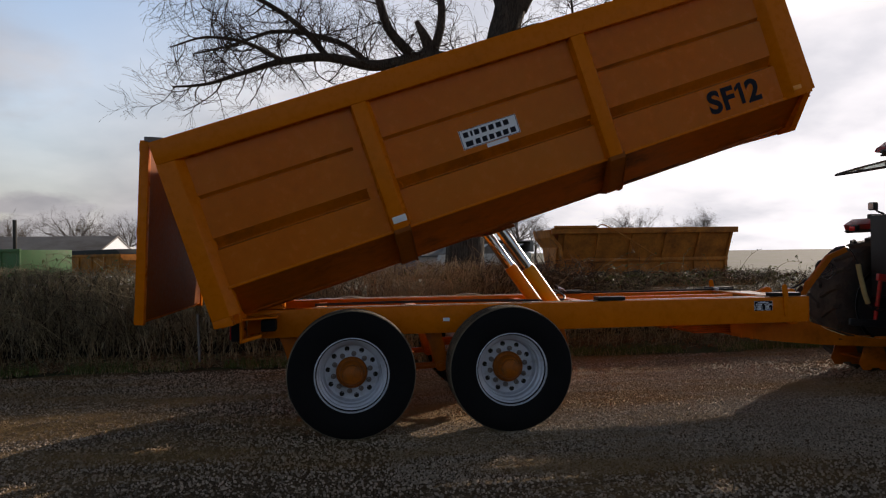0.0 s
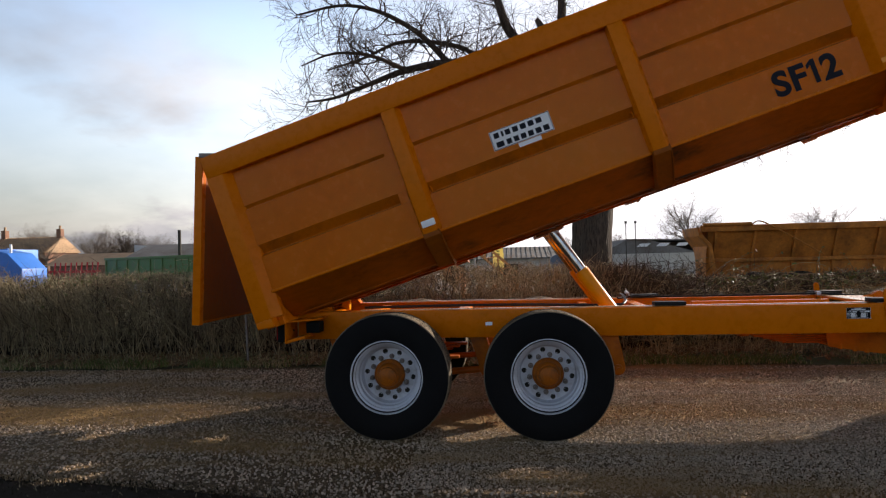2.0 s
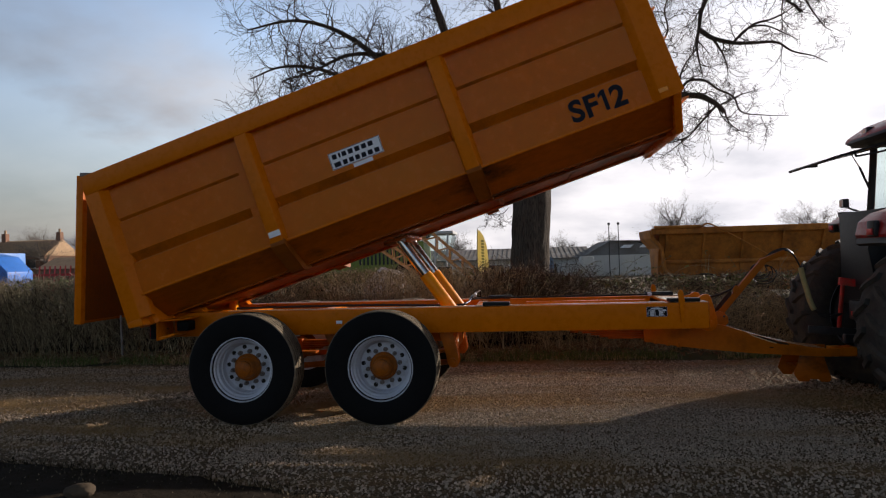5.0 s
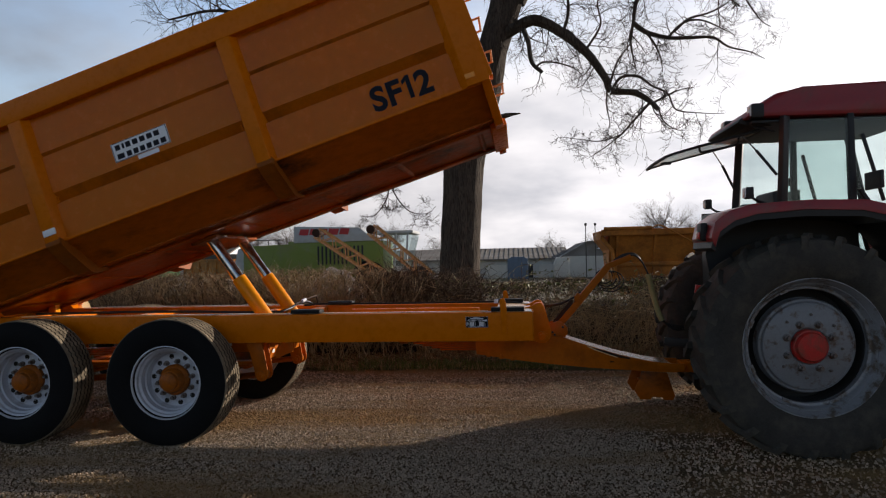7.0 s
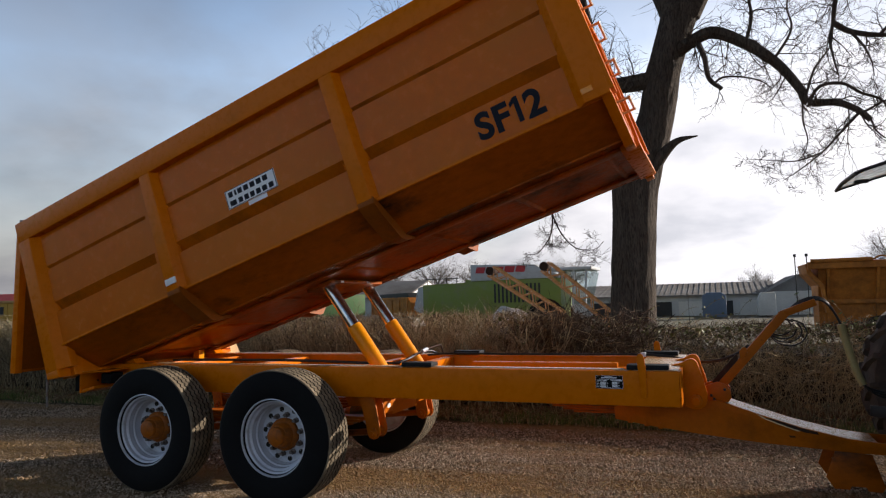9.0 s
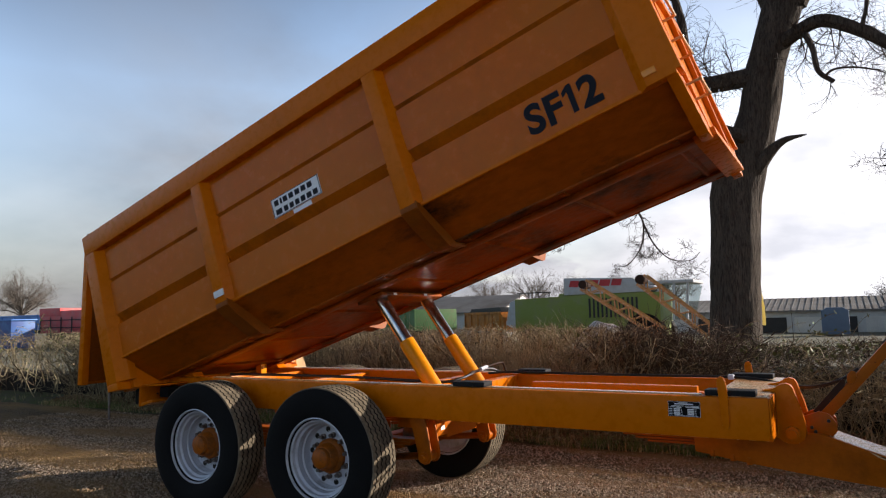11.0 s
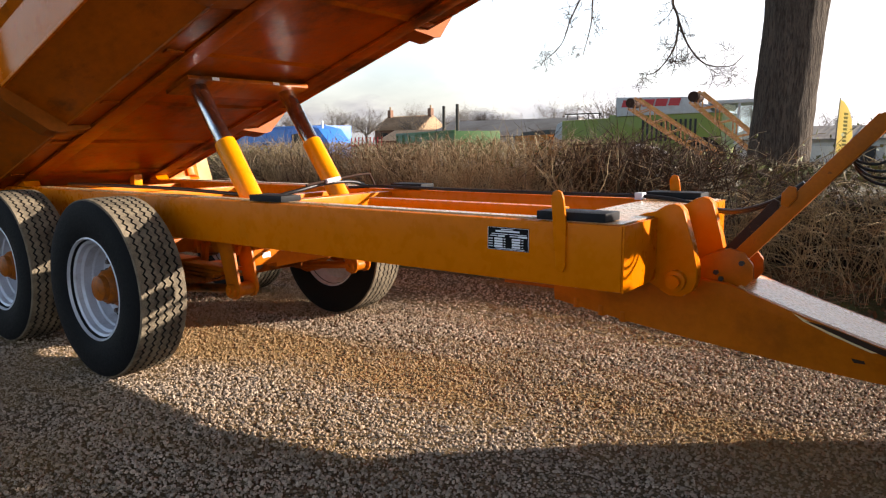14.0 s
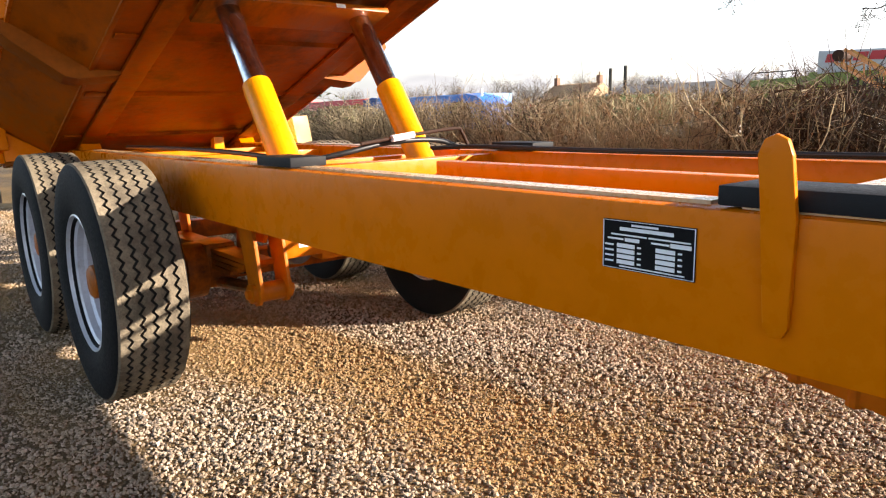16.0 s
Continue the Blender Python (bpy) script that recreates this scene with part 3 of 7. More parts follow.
def gravel_material():
    m = bpy.data.materials.new("gravel_ground")
    m.use_nodes = True
    n, l = m.node_tree.nodes, m.node_tree.links
    b = n["Principled BSDF"]
    b.inputs["Roughness"].default_value = 0.95
    b.inputs["Specular IOR Level"].default_value = 0.25
    co = n.new("ShaderNodeTexCoord").outputs["Object"]
    vo = n.new("ShaderNodeTexVoronoi"); vo.inputs["Scale"].default_value = 95.0
    l.new(co, vo.inputs["Vector"])
    hue = n.new("ShaderNodeValToRGB")
    e = hue.color_ramp.elements
    e[0].color, e[1].color = (0.075, 0.050, 0.028, 1), (0.25, 0.18, 0.105, 1)
    x = e.new(0.5); x.color = (0.12, 0.078, 0.038, 1)
    sep = n.new("ShaderNodeSeparateColor")
    l.new(vo.outputs["Color"], sep.inputs[0]); l.new(sep.outputs[0], hue.inputs[0])
    mask = dust_mask(n, l, co)
    dust = n.new("ShaderNodeMix"); dust.data_type = 'RGBA'; dust.inputs[7].default_value = (0.27, 0.165, 0.062, 1)
    l.new(mask, dust.inputs[0]); l.new(hue.outputs[0], dust.inputs[6])
    nz2 = n.new("ShaderNodeTexNoise"); nz2.inputs["Scale"].default_value, nz2.inputs["Detail"].default_value = 0.5, 5.0
    l.new(co, nz2.inputs["Vector"])
    mul = n.new("ShaderNodeMapRange"); mul.inputs["From Min"].default_value, mul.inputs["From Max"].default_value = 0.3, 0.7
    mul.inputs["To Min"].default_value, mul.inputs["To Max"].default_value = 0.75, 1.15
    l.new(nz2.outputs["Fac"], mul.inputs["Value"])
    sc = n.new("ShaderNodeVectorMath"); sc.operation = 'SCALE'
    l.new(dust.outputs[2], sc.inputs[0]); l.new(mul.outputs[0], sc.inputs["Scale"])
    l.new(sc.outputs[0], b.inputs["Base Color"])
    bp = n.new("ShaderNodeBump"); bp.inputs["Strength"].default_value, bp.inputs["Distance"].default_value = 1.0, 0.006
    inv = n.new("ShaderNodeMath"); inv.operation = 'SUBTRACT'; inv.inputs[0].default_value = 1.0
    l.new(vo.outputs["Distance"], inv.inputs[1]); l.new(inv.outputs[0], bp.inputs["Height"]); l.new(bp.outputs[0], b.inputs["Normal"])
    return m


M_gravel = gravel_material()
rng = random.Random(3)
gv, gf, gm = [], [], []
xs = [-2500, -600, -150, -60] + [-30 + 0.5 * i for i in range(121)] + [60, 150, 600, 2500]
ys = [-2500, -300, -60, -20] + [-8 + 0.5 * i for i in range(35)] + [9.35, 9.5, 9.7, 9.9, 10.3, 10.8, 11.4, 12.5, 15, 20, 30, 60, 120, 300, 900, 2500]
for y in ys:
    for x in xs:
        z = 0.0
        if abs(x) < 31 and -9 < y < 13:
            z = 0.012 * noise.noise(Vector((x * 0.5, y * 0.9, 0))) if y < 9.2 else 0.0
        if y > 9.3:
            z += 0.10 * min(1.0, (y - 9.3) / 0.5) + 0.05 * noise.noise(Vector((x * 1.3, y * 2, 4)))
        if y > 20:
            z = -0.2
        gv.append((x, y, z))
nx = len(xs)
for j in range(len(ys) - 1):
    for i in range(nx - 1):
        gf.append((j * nx + i, j * nx + i + 1, (j + 1) * nx + i + 1, (j + 1) * nx + i))
        yc = 0.5 * (ys[j] + ys[j + 1])
        gm.append(0 if yc < 9.3 else 1 if yc < 13 else 2)
ground = soup("ground", gv, gf, [M_gravel, M_soil, M_field], "brown gravel yard with a grassy soil verge", "ground", "structure", gm, True)

# ---- the tipping trailer ----
YC = 6.63                        # its centre line
BODY = pose(-1.51, YC, 2.39, 0, -18.2, 0) @ Matrix.Diagonal((1, 1.04, 1, 1))
trailer = thing("tipping_trailer", pose(0.68, YC, 0), "orange-yellow steel twin-axle tipping trailer with its body raised", "trailer")

# the raised body: u along it from the tail, v across, w up from the top edge
half = [(-1.06, -0.02), (-1.06, -0.497), (-1.043, -0.522), (-1.043, -0.528), (-1.06, -0.534), (-1.06, -0.850), (-1.010, -0.926), (-1.010, -0.936), (-1.06, -0.948), (-1.06, -1.25), (-0.74, -1.49)]
outer = half + [(-v, w) for v, w in reversed(half)]
inner = [(v * 0.985, w + 0.012 * (w < -1.3)) for v, w in outer]
body = part("body", prism(outer + inner[::-1], 0.03, 5.40, "x"), [M_panel, M_drawbar], trailer, "dusty orange steel tipping body with stepped side panels", BODY)
for poly in body.data.polygons:      # the sloping steps take the darker drawbar paint
    nrm, c = poly.normal, poly.center
    if (abs(nrm.z) > 0.3 or abs(c.y) < 1.04) and abs(c.y) > 0.99 and c.z > -1.0:
        poly.material_index = 1
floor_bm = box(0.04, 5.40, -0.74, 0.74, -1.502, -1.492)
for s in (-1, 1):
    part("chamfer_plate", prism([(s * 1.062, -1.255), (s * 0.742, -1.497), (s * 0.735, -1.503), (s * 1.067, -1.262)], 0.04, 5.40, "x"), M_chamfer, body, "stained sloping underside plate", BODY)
part("underside", floor_bm, M_undershade, body, "stained orange underside", BODY)
part("front_wall", prism([(v, w) for v, w in [(-1.09, 0.05), (-1.09, -1.25), (-0.76, -1.50), (0.76, -1.50), (1.09, -1.25), (1.09, 0.05)]], 5.402, 5.43, "x"), M_yellow, body, "", BODY)
for s in (-1, 1):
    def sv(a, b):
        return (a, b) if s > 0 else (-b, -a)
    part("top_rail", box(0.0, 5.47, *sv(0.99, 1.13), -0.19, 0.0), M_yellow, body, "", BODY, 0.012)
    part("sill", box(0.10, 5.44, *sv(1.045, 1.075), -1.268, -1.245), M_yellow, body, "", BODY, 0.004)
    for u0, u1, low in ((0.0, 0.20, -1.47), (1.565, 1.72, -1.25), (3.49, 3.645, -1.25), (5.24, 5.47, -1.27)):
        tail, nose = u0 < 0.1, u1 > 5.3
        g0, g1 = (0.0, 0.055) if tail else (0.05, 0.0) if nose else (0.006, 0.028)
        f0, f1 = (0.0, 0.02) if tail else (0.02, 0.0) if nose else (0.012, 0.016)
        part("rib", prism([(u0 + g0, s * 1.13), (u1 - g1, s * 1.13), (u1 + f1, s * 1.045), (u1 + f1, s * 0.97), (u0 - f0, s * 0.97), (u0 - f0, s * 1.045)], low, -0.188, "z"), M_yellow, body, "", BODY, 0.008)
    for u0, u1 in ((1.565, 1.72), (3.49, 3.645)):
        part("rib_foot", prism([(s * 1.128, -1.245), (s * 1.128, -1.285), (s * 1.07, -1.35), (s * 0.86, -1.530), (s * 0.80, -1.542), (s * 0.56, -1.515), (s * 0.60, -1.505), (s * 0.74, -1.50), (s * 1.05, -1.262)], u0 + 0.003, u1 - 0.020, "x"), M_shadepaint, body, "", BODY, 0.004)
        part("rib_web", prism([(s * 1.125, -1.235), (s * 1.125, -1.295), (s * 1.07, -1.36), (s * 0.86, -1.542), (s * 0.80, -1.554), (s * 0.43, -1.508), (s * 0.74, -1.5035), (s * 1.066, -1.262)], u1 - 0.019, u1 - 0.011, "x"), M_shadepaint, body, "", BODY)
    part("corner_post", prism([(0.0, -1.468), (0.145, -1.468), (0.15, -1.545), (0.0, -1.525)], *sv(1.0, 1.129), "y"), M_yellow, body, "", BODY, 0.006)
    for w0, w1, dv in ((-0.534, -0.497, 0.0165), (-0.947, -0.852, 0.049)):
        part("swage_end", box(1.475, 1.552, *sv(1.0605 - dv, 1.0603), w0, w1), M_panel, body, "", BODY)
    part("runner", box(0.25, 5.36, *sv(0.47, 0.60), -1.528, -1.503), M_undershade, body, "", BODY, 0.010)
    part("floor_edge_angle", box(0.2, 5.40, *sv(0.725, 0.748), -1.509, -1.490), M_undershade, body, "", BODY, 0.004)
    part("front_flange", prism([(5.43, 0.05), (5.47, 0.05), (5.50, -1.25), (5.43, -1.25)], *sv(0.98, 1.128), "y"), M_yellow, body, "", BODY, 0.006)
    part("front_corner_plate", prism([(s * 1.128, -1.25), (s * 0.77, -1.56), (s * 0.60, -1.56), (s * 0.60, -1.45), (s * 1.0, -1.18)], 5.40, 5.47, "x"), M_yellow, body, "", BODY, 0.006)
part("rear_bolster", prism([(-1.0, -1.315), (-1.0, -1.545), (1.0, -1.545), (1.0, -1.315), (0.745, -1.508), (-0.745, -1.508)], 0.03, 0.19, "x"), M_yellow, body, "deep cross member under the tail", BODY, 0.005)
part("front_lip", box(5.36, 5.50, -0.62, 0.62, -1.55, -1.49), M_yellow, body, "", BODY, 0.008)
part("front_top_rail", box(5.36, 5.47, -0.985, 0.985, -0.12, 0.0), M_yellow, body, "", BODY, 0.01)
for k in range(7):
    u = 0.55 + 0.78 * k
    part("cross_bearer", prism([(u, -1.5025), (u + 0.022, -1.518), (u + 0.034, -1.518), (u + 0.056, -1.5025)], -0.468, 0.468, "y"), M_undershade, body, "", BODY)
    for s in (-1, 1):
        part("side_bearer", box(u, u + 0.05, min(s * 0.602, s * 0.712), max(s * 0.602, s * 0.712), -1.512, -1.503), M_undershade, body, "", BODY, 0.004)
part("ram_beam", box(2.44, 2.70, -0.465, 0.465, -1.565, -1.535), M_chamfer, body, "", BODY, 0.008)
for k in range(5):               # steps up the front wall
    w = -0.16 - 0.285 * k
    part("step", tube([(5.43, -0.95, w), (5.55, -0.95, w), (5.555, -0.93, w), (5.555, -0.67, w), (5.55, -0.65, w), (5.43, -0.65, w)], 0.009, 6), M_deck, body, "small bent-bar step", BODY)
part("front_stiffener", box(5.431, 5.475, -0.62, -0.54, -1.48, -0.14), M_yellow, body, "", BODY, 0.006)
part("front_stiffener", box(5.431, 5.475, 0.54, 0.62, -1.48, -0.14), M_yellow, body, "", BODY, 0.006)
part("marker_reflector", box(5.29, 5.37, -1.138, -1.131, -1.215, -1.175), M_lamp, body, "orange side reflector", BODY, 0.002)
part("side_marker", box(1.585, 1.70, -1.142, -1.131, -1.20, -1.145), M_white, body, "white side marker", BODY, 0.003)
for u in (1.75, 3.45):
    part("sheet_hook", tube([(u, -1.0, -0.89), (u, -1.06, -0.89), (u + 0.01, -1.065, -0.905), (u + 0.01, -1.065, -0.94)], 0.006, 6), M_yellow, body, "", BODY)
# the maker's sign: brand lettering as plain bars
part("sign_plate", box(2.34, 2.85, -1.0645, -1.0605, -0.805, -0.645), M_white, body, "white sign with two rows of dark bars", BODY)
ink = bmesh.new()
for a, b, c, d in ((2.345, 2.845, -0.803, -0.799), (2.345, 2.845, -0.651, -0.647), (2.344, 2.348, -0.803, -0.647), (2.842, 2.846, -0.803, -0.647)):
    box(a, b, -1.067, -1.0646, c, d, ink)
part("sign_border", ink, M_navy, body, "", BODY)
for row, (w0, ws) in enumerate(((-0.712, (0.052, 0.022, 0.052, 0.055, 0.055, 0.055, 0.055)), (-0.788, (0.075, 0.05, 0.05, 0.05, 0.052, 0.055, 0.055)))):
    u = 2.372
    for k, wd in enumerate(ws):
        part("sign_bar", prism([(u, w0), (u + 0.84 * wd, w0), (u + 0.84 * wd, w0 + 0.044), (u, w0 + 0.044)], -1.0665, -1.0646, "y"), M_navy, body, "", BODY)
        u += wd + 0.011
part("paper_label", box(2.54, 2.73, -1.0635, -1.0605, -0.845, -0.81), M_white, body, "small white paper label", BODY)
one = prism([(4.838, -1.178), (4.874, -1.178), (4.874, -0.988), (4.846, -0.988), (4.804, -1.022), (4.804, -1.054), (4.838, -1.030)], -1.065, -1.062, "y")
part("letter", one, M_navy, body, "dark blue stick-on digit", BODY)
for ch, u in zip("SF2", (4.53, 4.662, 4.905)):
    cu = bpy.data.curves.new("letter", 'FONT')
    cu.body, cu.size, cu.extrude, cu.offset = ch, 0.268, 0.0015, 0.009
    tmp = new("letter_shape", cu)
    bpy.context.view_layer.update()
    me = bpy.data.meshes.new_from_object(tmp)
    bpy.data.objects.remove(tmp)
    me.materials.clear()
    me.materials.append(M_navy)
    part("letter", me, M_navy, body, "dark blue stick-on letter" if ch in "SF" else "dark blue stick-on digit", BODY @ pose(u, -1.0635, -1.180, 90, 0, 0))

# tailgate, hanging open from its top hinge
gate = part("tailgate", box(-0.035, 0.0, -1.08, 1.08, -1.40, 0.0), M_yellow, trailer, "plain orange steel tailgate hanging open", pose(-1.54, YC, 2.40, 0, 2.4, 0), 0.006)
GATE = W[gate]
for v0, v1 in ((-1.09, -1.02), (1.02, 1.09)):
    part("gate_edge", box(-0.05, 0.02, v0, v1, -1.42, 0.02), M_yellow, gate, "", GATE, 0.006)
    part("hinge_arm", box(-0.02, 0.12, v0, v1, 0.0, 0.05), M_steel, gate, "", GATE, 0.006)
# thin dark sheet added for the shade on the gate's inner face
part("gate_lining", box(0.001, 0.004, -1.01, 1.01, -1.39, -0.02), M_shadepaint, gate, "brown inner face, its shade painted in", GATE)
for w in (-1.42, -0.72, -0.06):
    part("gate_rail", box(-0.075, -0.03, -1.018, 1.018, w, w + 0.07), M_yellow, gate, "", GATE, 0.006)

# chassis
for s in (-1, 1):
    yo, yi = YC + s * 0.655, YC + s * 0.52
    a, b = min(yo, yi), max(yo, yi)
    rail = part("chassis_rail", box(-0.86, 4.38, a, b, 0.80, 1.045), M_yellow, trailer, "orange box-section chassis rail", ID, 0.012)
    # rail-top strip, pale with the low sun's glare put into its colour
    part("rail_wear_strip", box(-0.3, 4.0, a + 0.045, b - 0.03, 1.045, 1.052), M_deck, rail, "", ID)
    part("end_plate", box(4.3805, 4.388, *sorted((YC + s * 0.655, YC + s * 0.32)), 0.80, 1.045), M_yellow, trailer, "", ID, 0.002)
    ya, yb = sorted((YC + s * 0.655, YC + s * 0.50))
    for x0, x1 in ((2.28, 2.54), (4.03, 4.31)):
        part("body_pad", box(x0, x1, ya + 0.01, yb - 0.01, 1.05, 1.083), M_blackpad, trailer, "black rubber body pad", ID, 0.004)
    hx = sorted((YC + s * 0.656, YC + s * 0.668))
    hook_pts = [(4.125, 0.870), (4.138, 0.856), (4.155, 0.858), (4.164, 0.875), (4.165, 1.04), (4.154, 1.135), (4.145, 1.158), (4.128, 1.166), (4.111, 1.158), (4.102, 1.135), (4.112, 1.04)]
    part("body_guide", prism(hook_pts, *hx, "y"), M_yellow, trailer, "flat upright body guide", ID, 0.003)
    ly = (YC - 0.315, YC - 0.262) if s < 0 else (YC + 0.075, YC + 0.125)
    lug = part("drawbar_lug", prism([(4.20, 0.83), (4.36, 0.79), (4.405, 0.755), (4.44, 0.738), (4.49, 0.738), (4.53, 0.765), (4.546, 0.81), (4.543, 0.86), (4.525, 0.94), (4.486, 1.075), (4.470, 1.094), (4.445, 1.101), (4.410, 1.092), (4.375, 1.06), (4.20, 1.03)], *ly, "y"), M_yellow, trailer, "", ID, 0.006)
    part("pivot_pin", rod((4.468, ly[0] - 0.03 if s < 0 else ly[1] - 0.01, 0.803), (4.468, ly[0] + 0.01 if s < 0 else ly[1] + 0.03, 0.803), 0.042, n=20), M_yellow, lug, "", ID, 0.006)
    part("pin_nut", rod((4.468, ly[0] - 0.052 if s < 0 else ly[1] + 0.03, 0.803), (4.468, ly[0] - 0.03 if s < 0 else ly[1] + 0.052, 0.803), 0.026, n=12), M_yellow, lug, "", ID)
for x0, x1, z0, z1 in ((4.06, 4.20, 0.82, 1.03), (1.72, 1.80, 0.84, 1.02), (2.18, 2.28, 0.84, 1.03), (0.55, 0.65, 0.86, 1.02), (-0.30, -0.22, 0.86, 1.02), (-0.80, -0.66, 0.80, 1.0)):
    part("cross_member", box(x0, x1, YC - 0.519, YC + 0.519, z0, z1), M_yellow, trailer, "", ID, 0.006)
part("centre_beam", box(2.9, 4.06, YC - 0.05, YC + 0.05, 0.93, 1.0), M_yellow, trailer, "", ID, 0.006)
part("centre_beam", box(2.7, 3.9, YC - 0.16, YC - 0.10, 1.0, 1.05), M_yellow, trailer, "", ID, 0.006)
# rear hinge and lamps
for s in (-1, 1):
    y0, y1 = sorted((YC + s * 0.50, YC + s * 0.62))
    part("hinge_block", prism([(-0.86, 1.046), (-0.55, 1.046), (-0.60, 1.10), (-0.68, 1.15), (-0.76, 1.15)], y0, y1, "y"), M_yellow, trailer, "", ID, 0.006)
    y0, y1 = sorted((YC + s * 0.66, YC + s * 0.97))
    bracket = part("lamp_bracket", box(-0.875, -0.862, y0, y1, 0.80, 0.995), M_yellow, trailer, "upright lamp plate", ID, 0.003)
    part("bracket_foot", prism([(-0.861, 0.80), (-0.70, 0.845), (-0.70, 0.87), (-0.861, 0.83)], y0 + 0.01, y1 - 0.01, "y"), M_yellow, bracket, "", ID, 0.003)
    part("bracket_top", prism([(-0.861, 0.995), (-0.861, 0.98), (-0.58, 1.0), (-0.58, 1.012)], y0 + 0.01, y1, "y"), M_yellow, bracket, "", ID)
    part("lamp_bolt", rod((-0.866, 0.5 * (y0 + y1) + 0.03, 0.90), (-0.852, 0.5 * (y0 + y1) + 0.03, 0.90), 0.009, n=6), M_nut, bracket, "", ID)
    lamp = part("rear_lamp", box(-0.945, -0.876, y0 + 0.012, y1 - 0.02, 0.815, 0.975), M_black, bracket, "black rear lamp housing", ID, 0.008)
    part("lens", box(-0.957, -0.946, y0 + 0.03, y1 - 0.04, 0.83, 0.96), M_redlens, lamp, "red lens", ID, 0.003)
    part("valve_block", box(-0.72, -0.60, y0 + 0.10, y1 - 0.06, 0.88, 0.975), M_black, bracket, "small black valve block", ID, 0.012)
    part("tail_rod", rod((-1.165, YC + s * 1.07, 0.68), (-1.175, YC + s * 1.07, 1.06), 0.011, n=8), M_steel, trailer, "thin hanging rod", ID)
deck_bm = bmesh.new()
deck_q = [Vector(p) for p in ((-0.905, 7.36, 0.99), (-0.88, 7.94, 0.99), (-1.06, 7.995, 1.25), (-1.02, 7.42, 1.22))]
deck_lo, deck_hi = [deck_bm.verts.new(p - Vector((0.003, 0, 0.008))) for p in deck_q], [deck_bm.verts.new(p) for p in deck_q]
deck_bm.faces.new(deck_lo[::-1]); deck_bm.faces.new(deck_hi)
for i in range(4):
    deck_bm.faces.new((deck_lo[i], deck_lo[(i + 1) % 4], deck_hi[(i + 1) % 4], deck_hi[i]))
part("rear_deck_plate", deck_bm, M_cream, trailer, "pale cream plate at the tail", ID)
part("tail_ledge", box(-0.93, -0.79, 7.30, 7.93, 0.945, 0.985), M_yellow, trailer, "", ID, 0.005)
part("block", box(-0.71, -0.63, 6.95, 7.03, 0.99, 1.115), M_sunlityel, trailer, "", ID, 0.006)

# labels on the near rail
plate = part("data_plate", box(3.815, 4.004, YC - 0.6575, YC - 0.6555, 0.918, 1.010), M_black, trailer, "black data plate with white bars", ID)
bars = [(0.01, 0.99, 0.975, 0.985), (0.01, 0.99, 0.015, 0.025), (0.005, 0.012, 0.02, 0.98), (0.988, 0.995, 0.02, 0.98), (0.33, 0.62, 0.89, 0.93), (0.2, 0.78, 0.79, 0.86), (0.10, 0.5, 0.69, 0.72), (0.52, 0.95, 0.69, 0.72), (0.06, 0.24, 0.60, 0.635), (0.26, 0.42, 0.58, 0.65), (0.55, 0.74, 0.60, 0.635), (0.75, 0.96, 0.58, 0.66), (0.2, 0.9, 0.06, 0.085)]
for k in range(4):
    z = 0.12 + 0.11 * k
    bars += [(0.03, 0.13, z + 0.02, z + 0.055), (0.17, 0.37, z, z + 0.08), (0.40, 0.44, z + 0.02, z + 0.055), (0.60, 0.80, z, z + 0.08), (0.83, 0.87, z + 0.02, z + 0.055)]
bars = [(3.815 + 0.189 * a, 3.815 + 0.189 * b, 0.918 + 0.092 * c, 0.918 + 0.092 * d) for a, b, c, d in bars]
for a, b, c, d in bars:
    part("plate_bar", box(a, b, YC - 0.6588, YC - 0.6576, c, d), M_white, plate, "", ID)
for x, z in ((0.83, 0.905),):
    part("paper_label", box(x, x + 0.06, YC - 0.6585 if x < 2 else YC - 0.473, YC - 0.6555 if x < 2 else YC - 0.4705, z, z + 0.03), M_white, trailer, "small white label", ID)

part("headstock_box", box(4.06, 4.379, YC - 0.519, YC + 0.519, 0.802, 1.044), M_yellow, trailer, "", ID, 0.008)
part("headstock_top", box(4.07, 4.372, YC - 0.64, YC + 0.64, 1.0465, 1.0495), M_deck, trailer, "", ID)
# rams
for s, dx in ((-1, 0.0), (1, 0.0)):
    y = YC + s * 0.355
    foot, top = Vector((2.02, y, 0.90)), Vector((1.325, y, 1.878))
    d = top - foot
    ram = part("ram", rod(foot, foot + d * 0.46, 0.066, n=28), M_sunlityel, trailer, "yellow hydraulic ram barrel", ID, 0.004, 40)
    part("ram_collar", rod(foot + d * 0.455, foot + d * 0.475, 0.064, n=28), M_sunlityel, ram, "", ID)
    part("ram_stage", rod(foot + d * 0.46, top, 0.054, n=28), M_chrome, ram, "chrome ram stage with brown oil stains", ID, 0, 40)
    part("ram_eye", rod(top - Vector((0, 0.06, 0)), top + Vector((0, 0.06, 0)), 0.055, n=16), M_steel, ram, "", ID)
    part("ram_seat", box(1.94, 2.12, y - 0.09, y + 0.09, 0.845, 0.93), M_yellow, trailer, "", ID, 0.006)

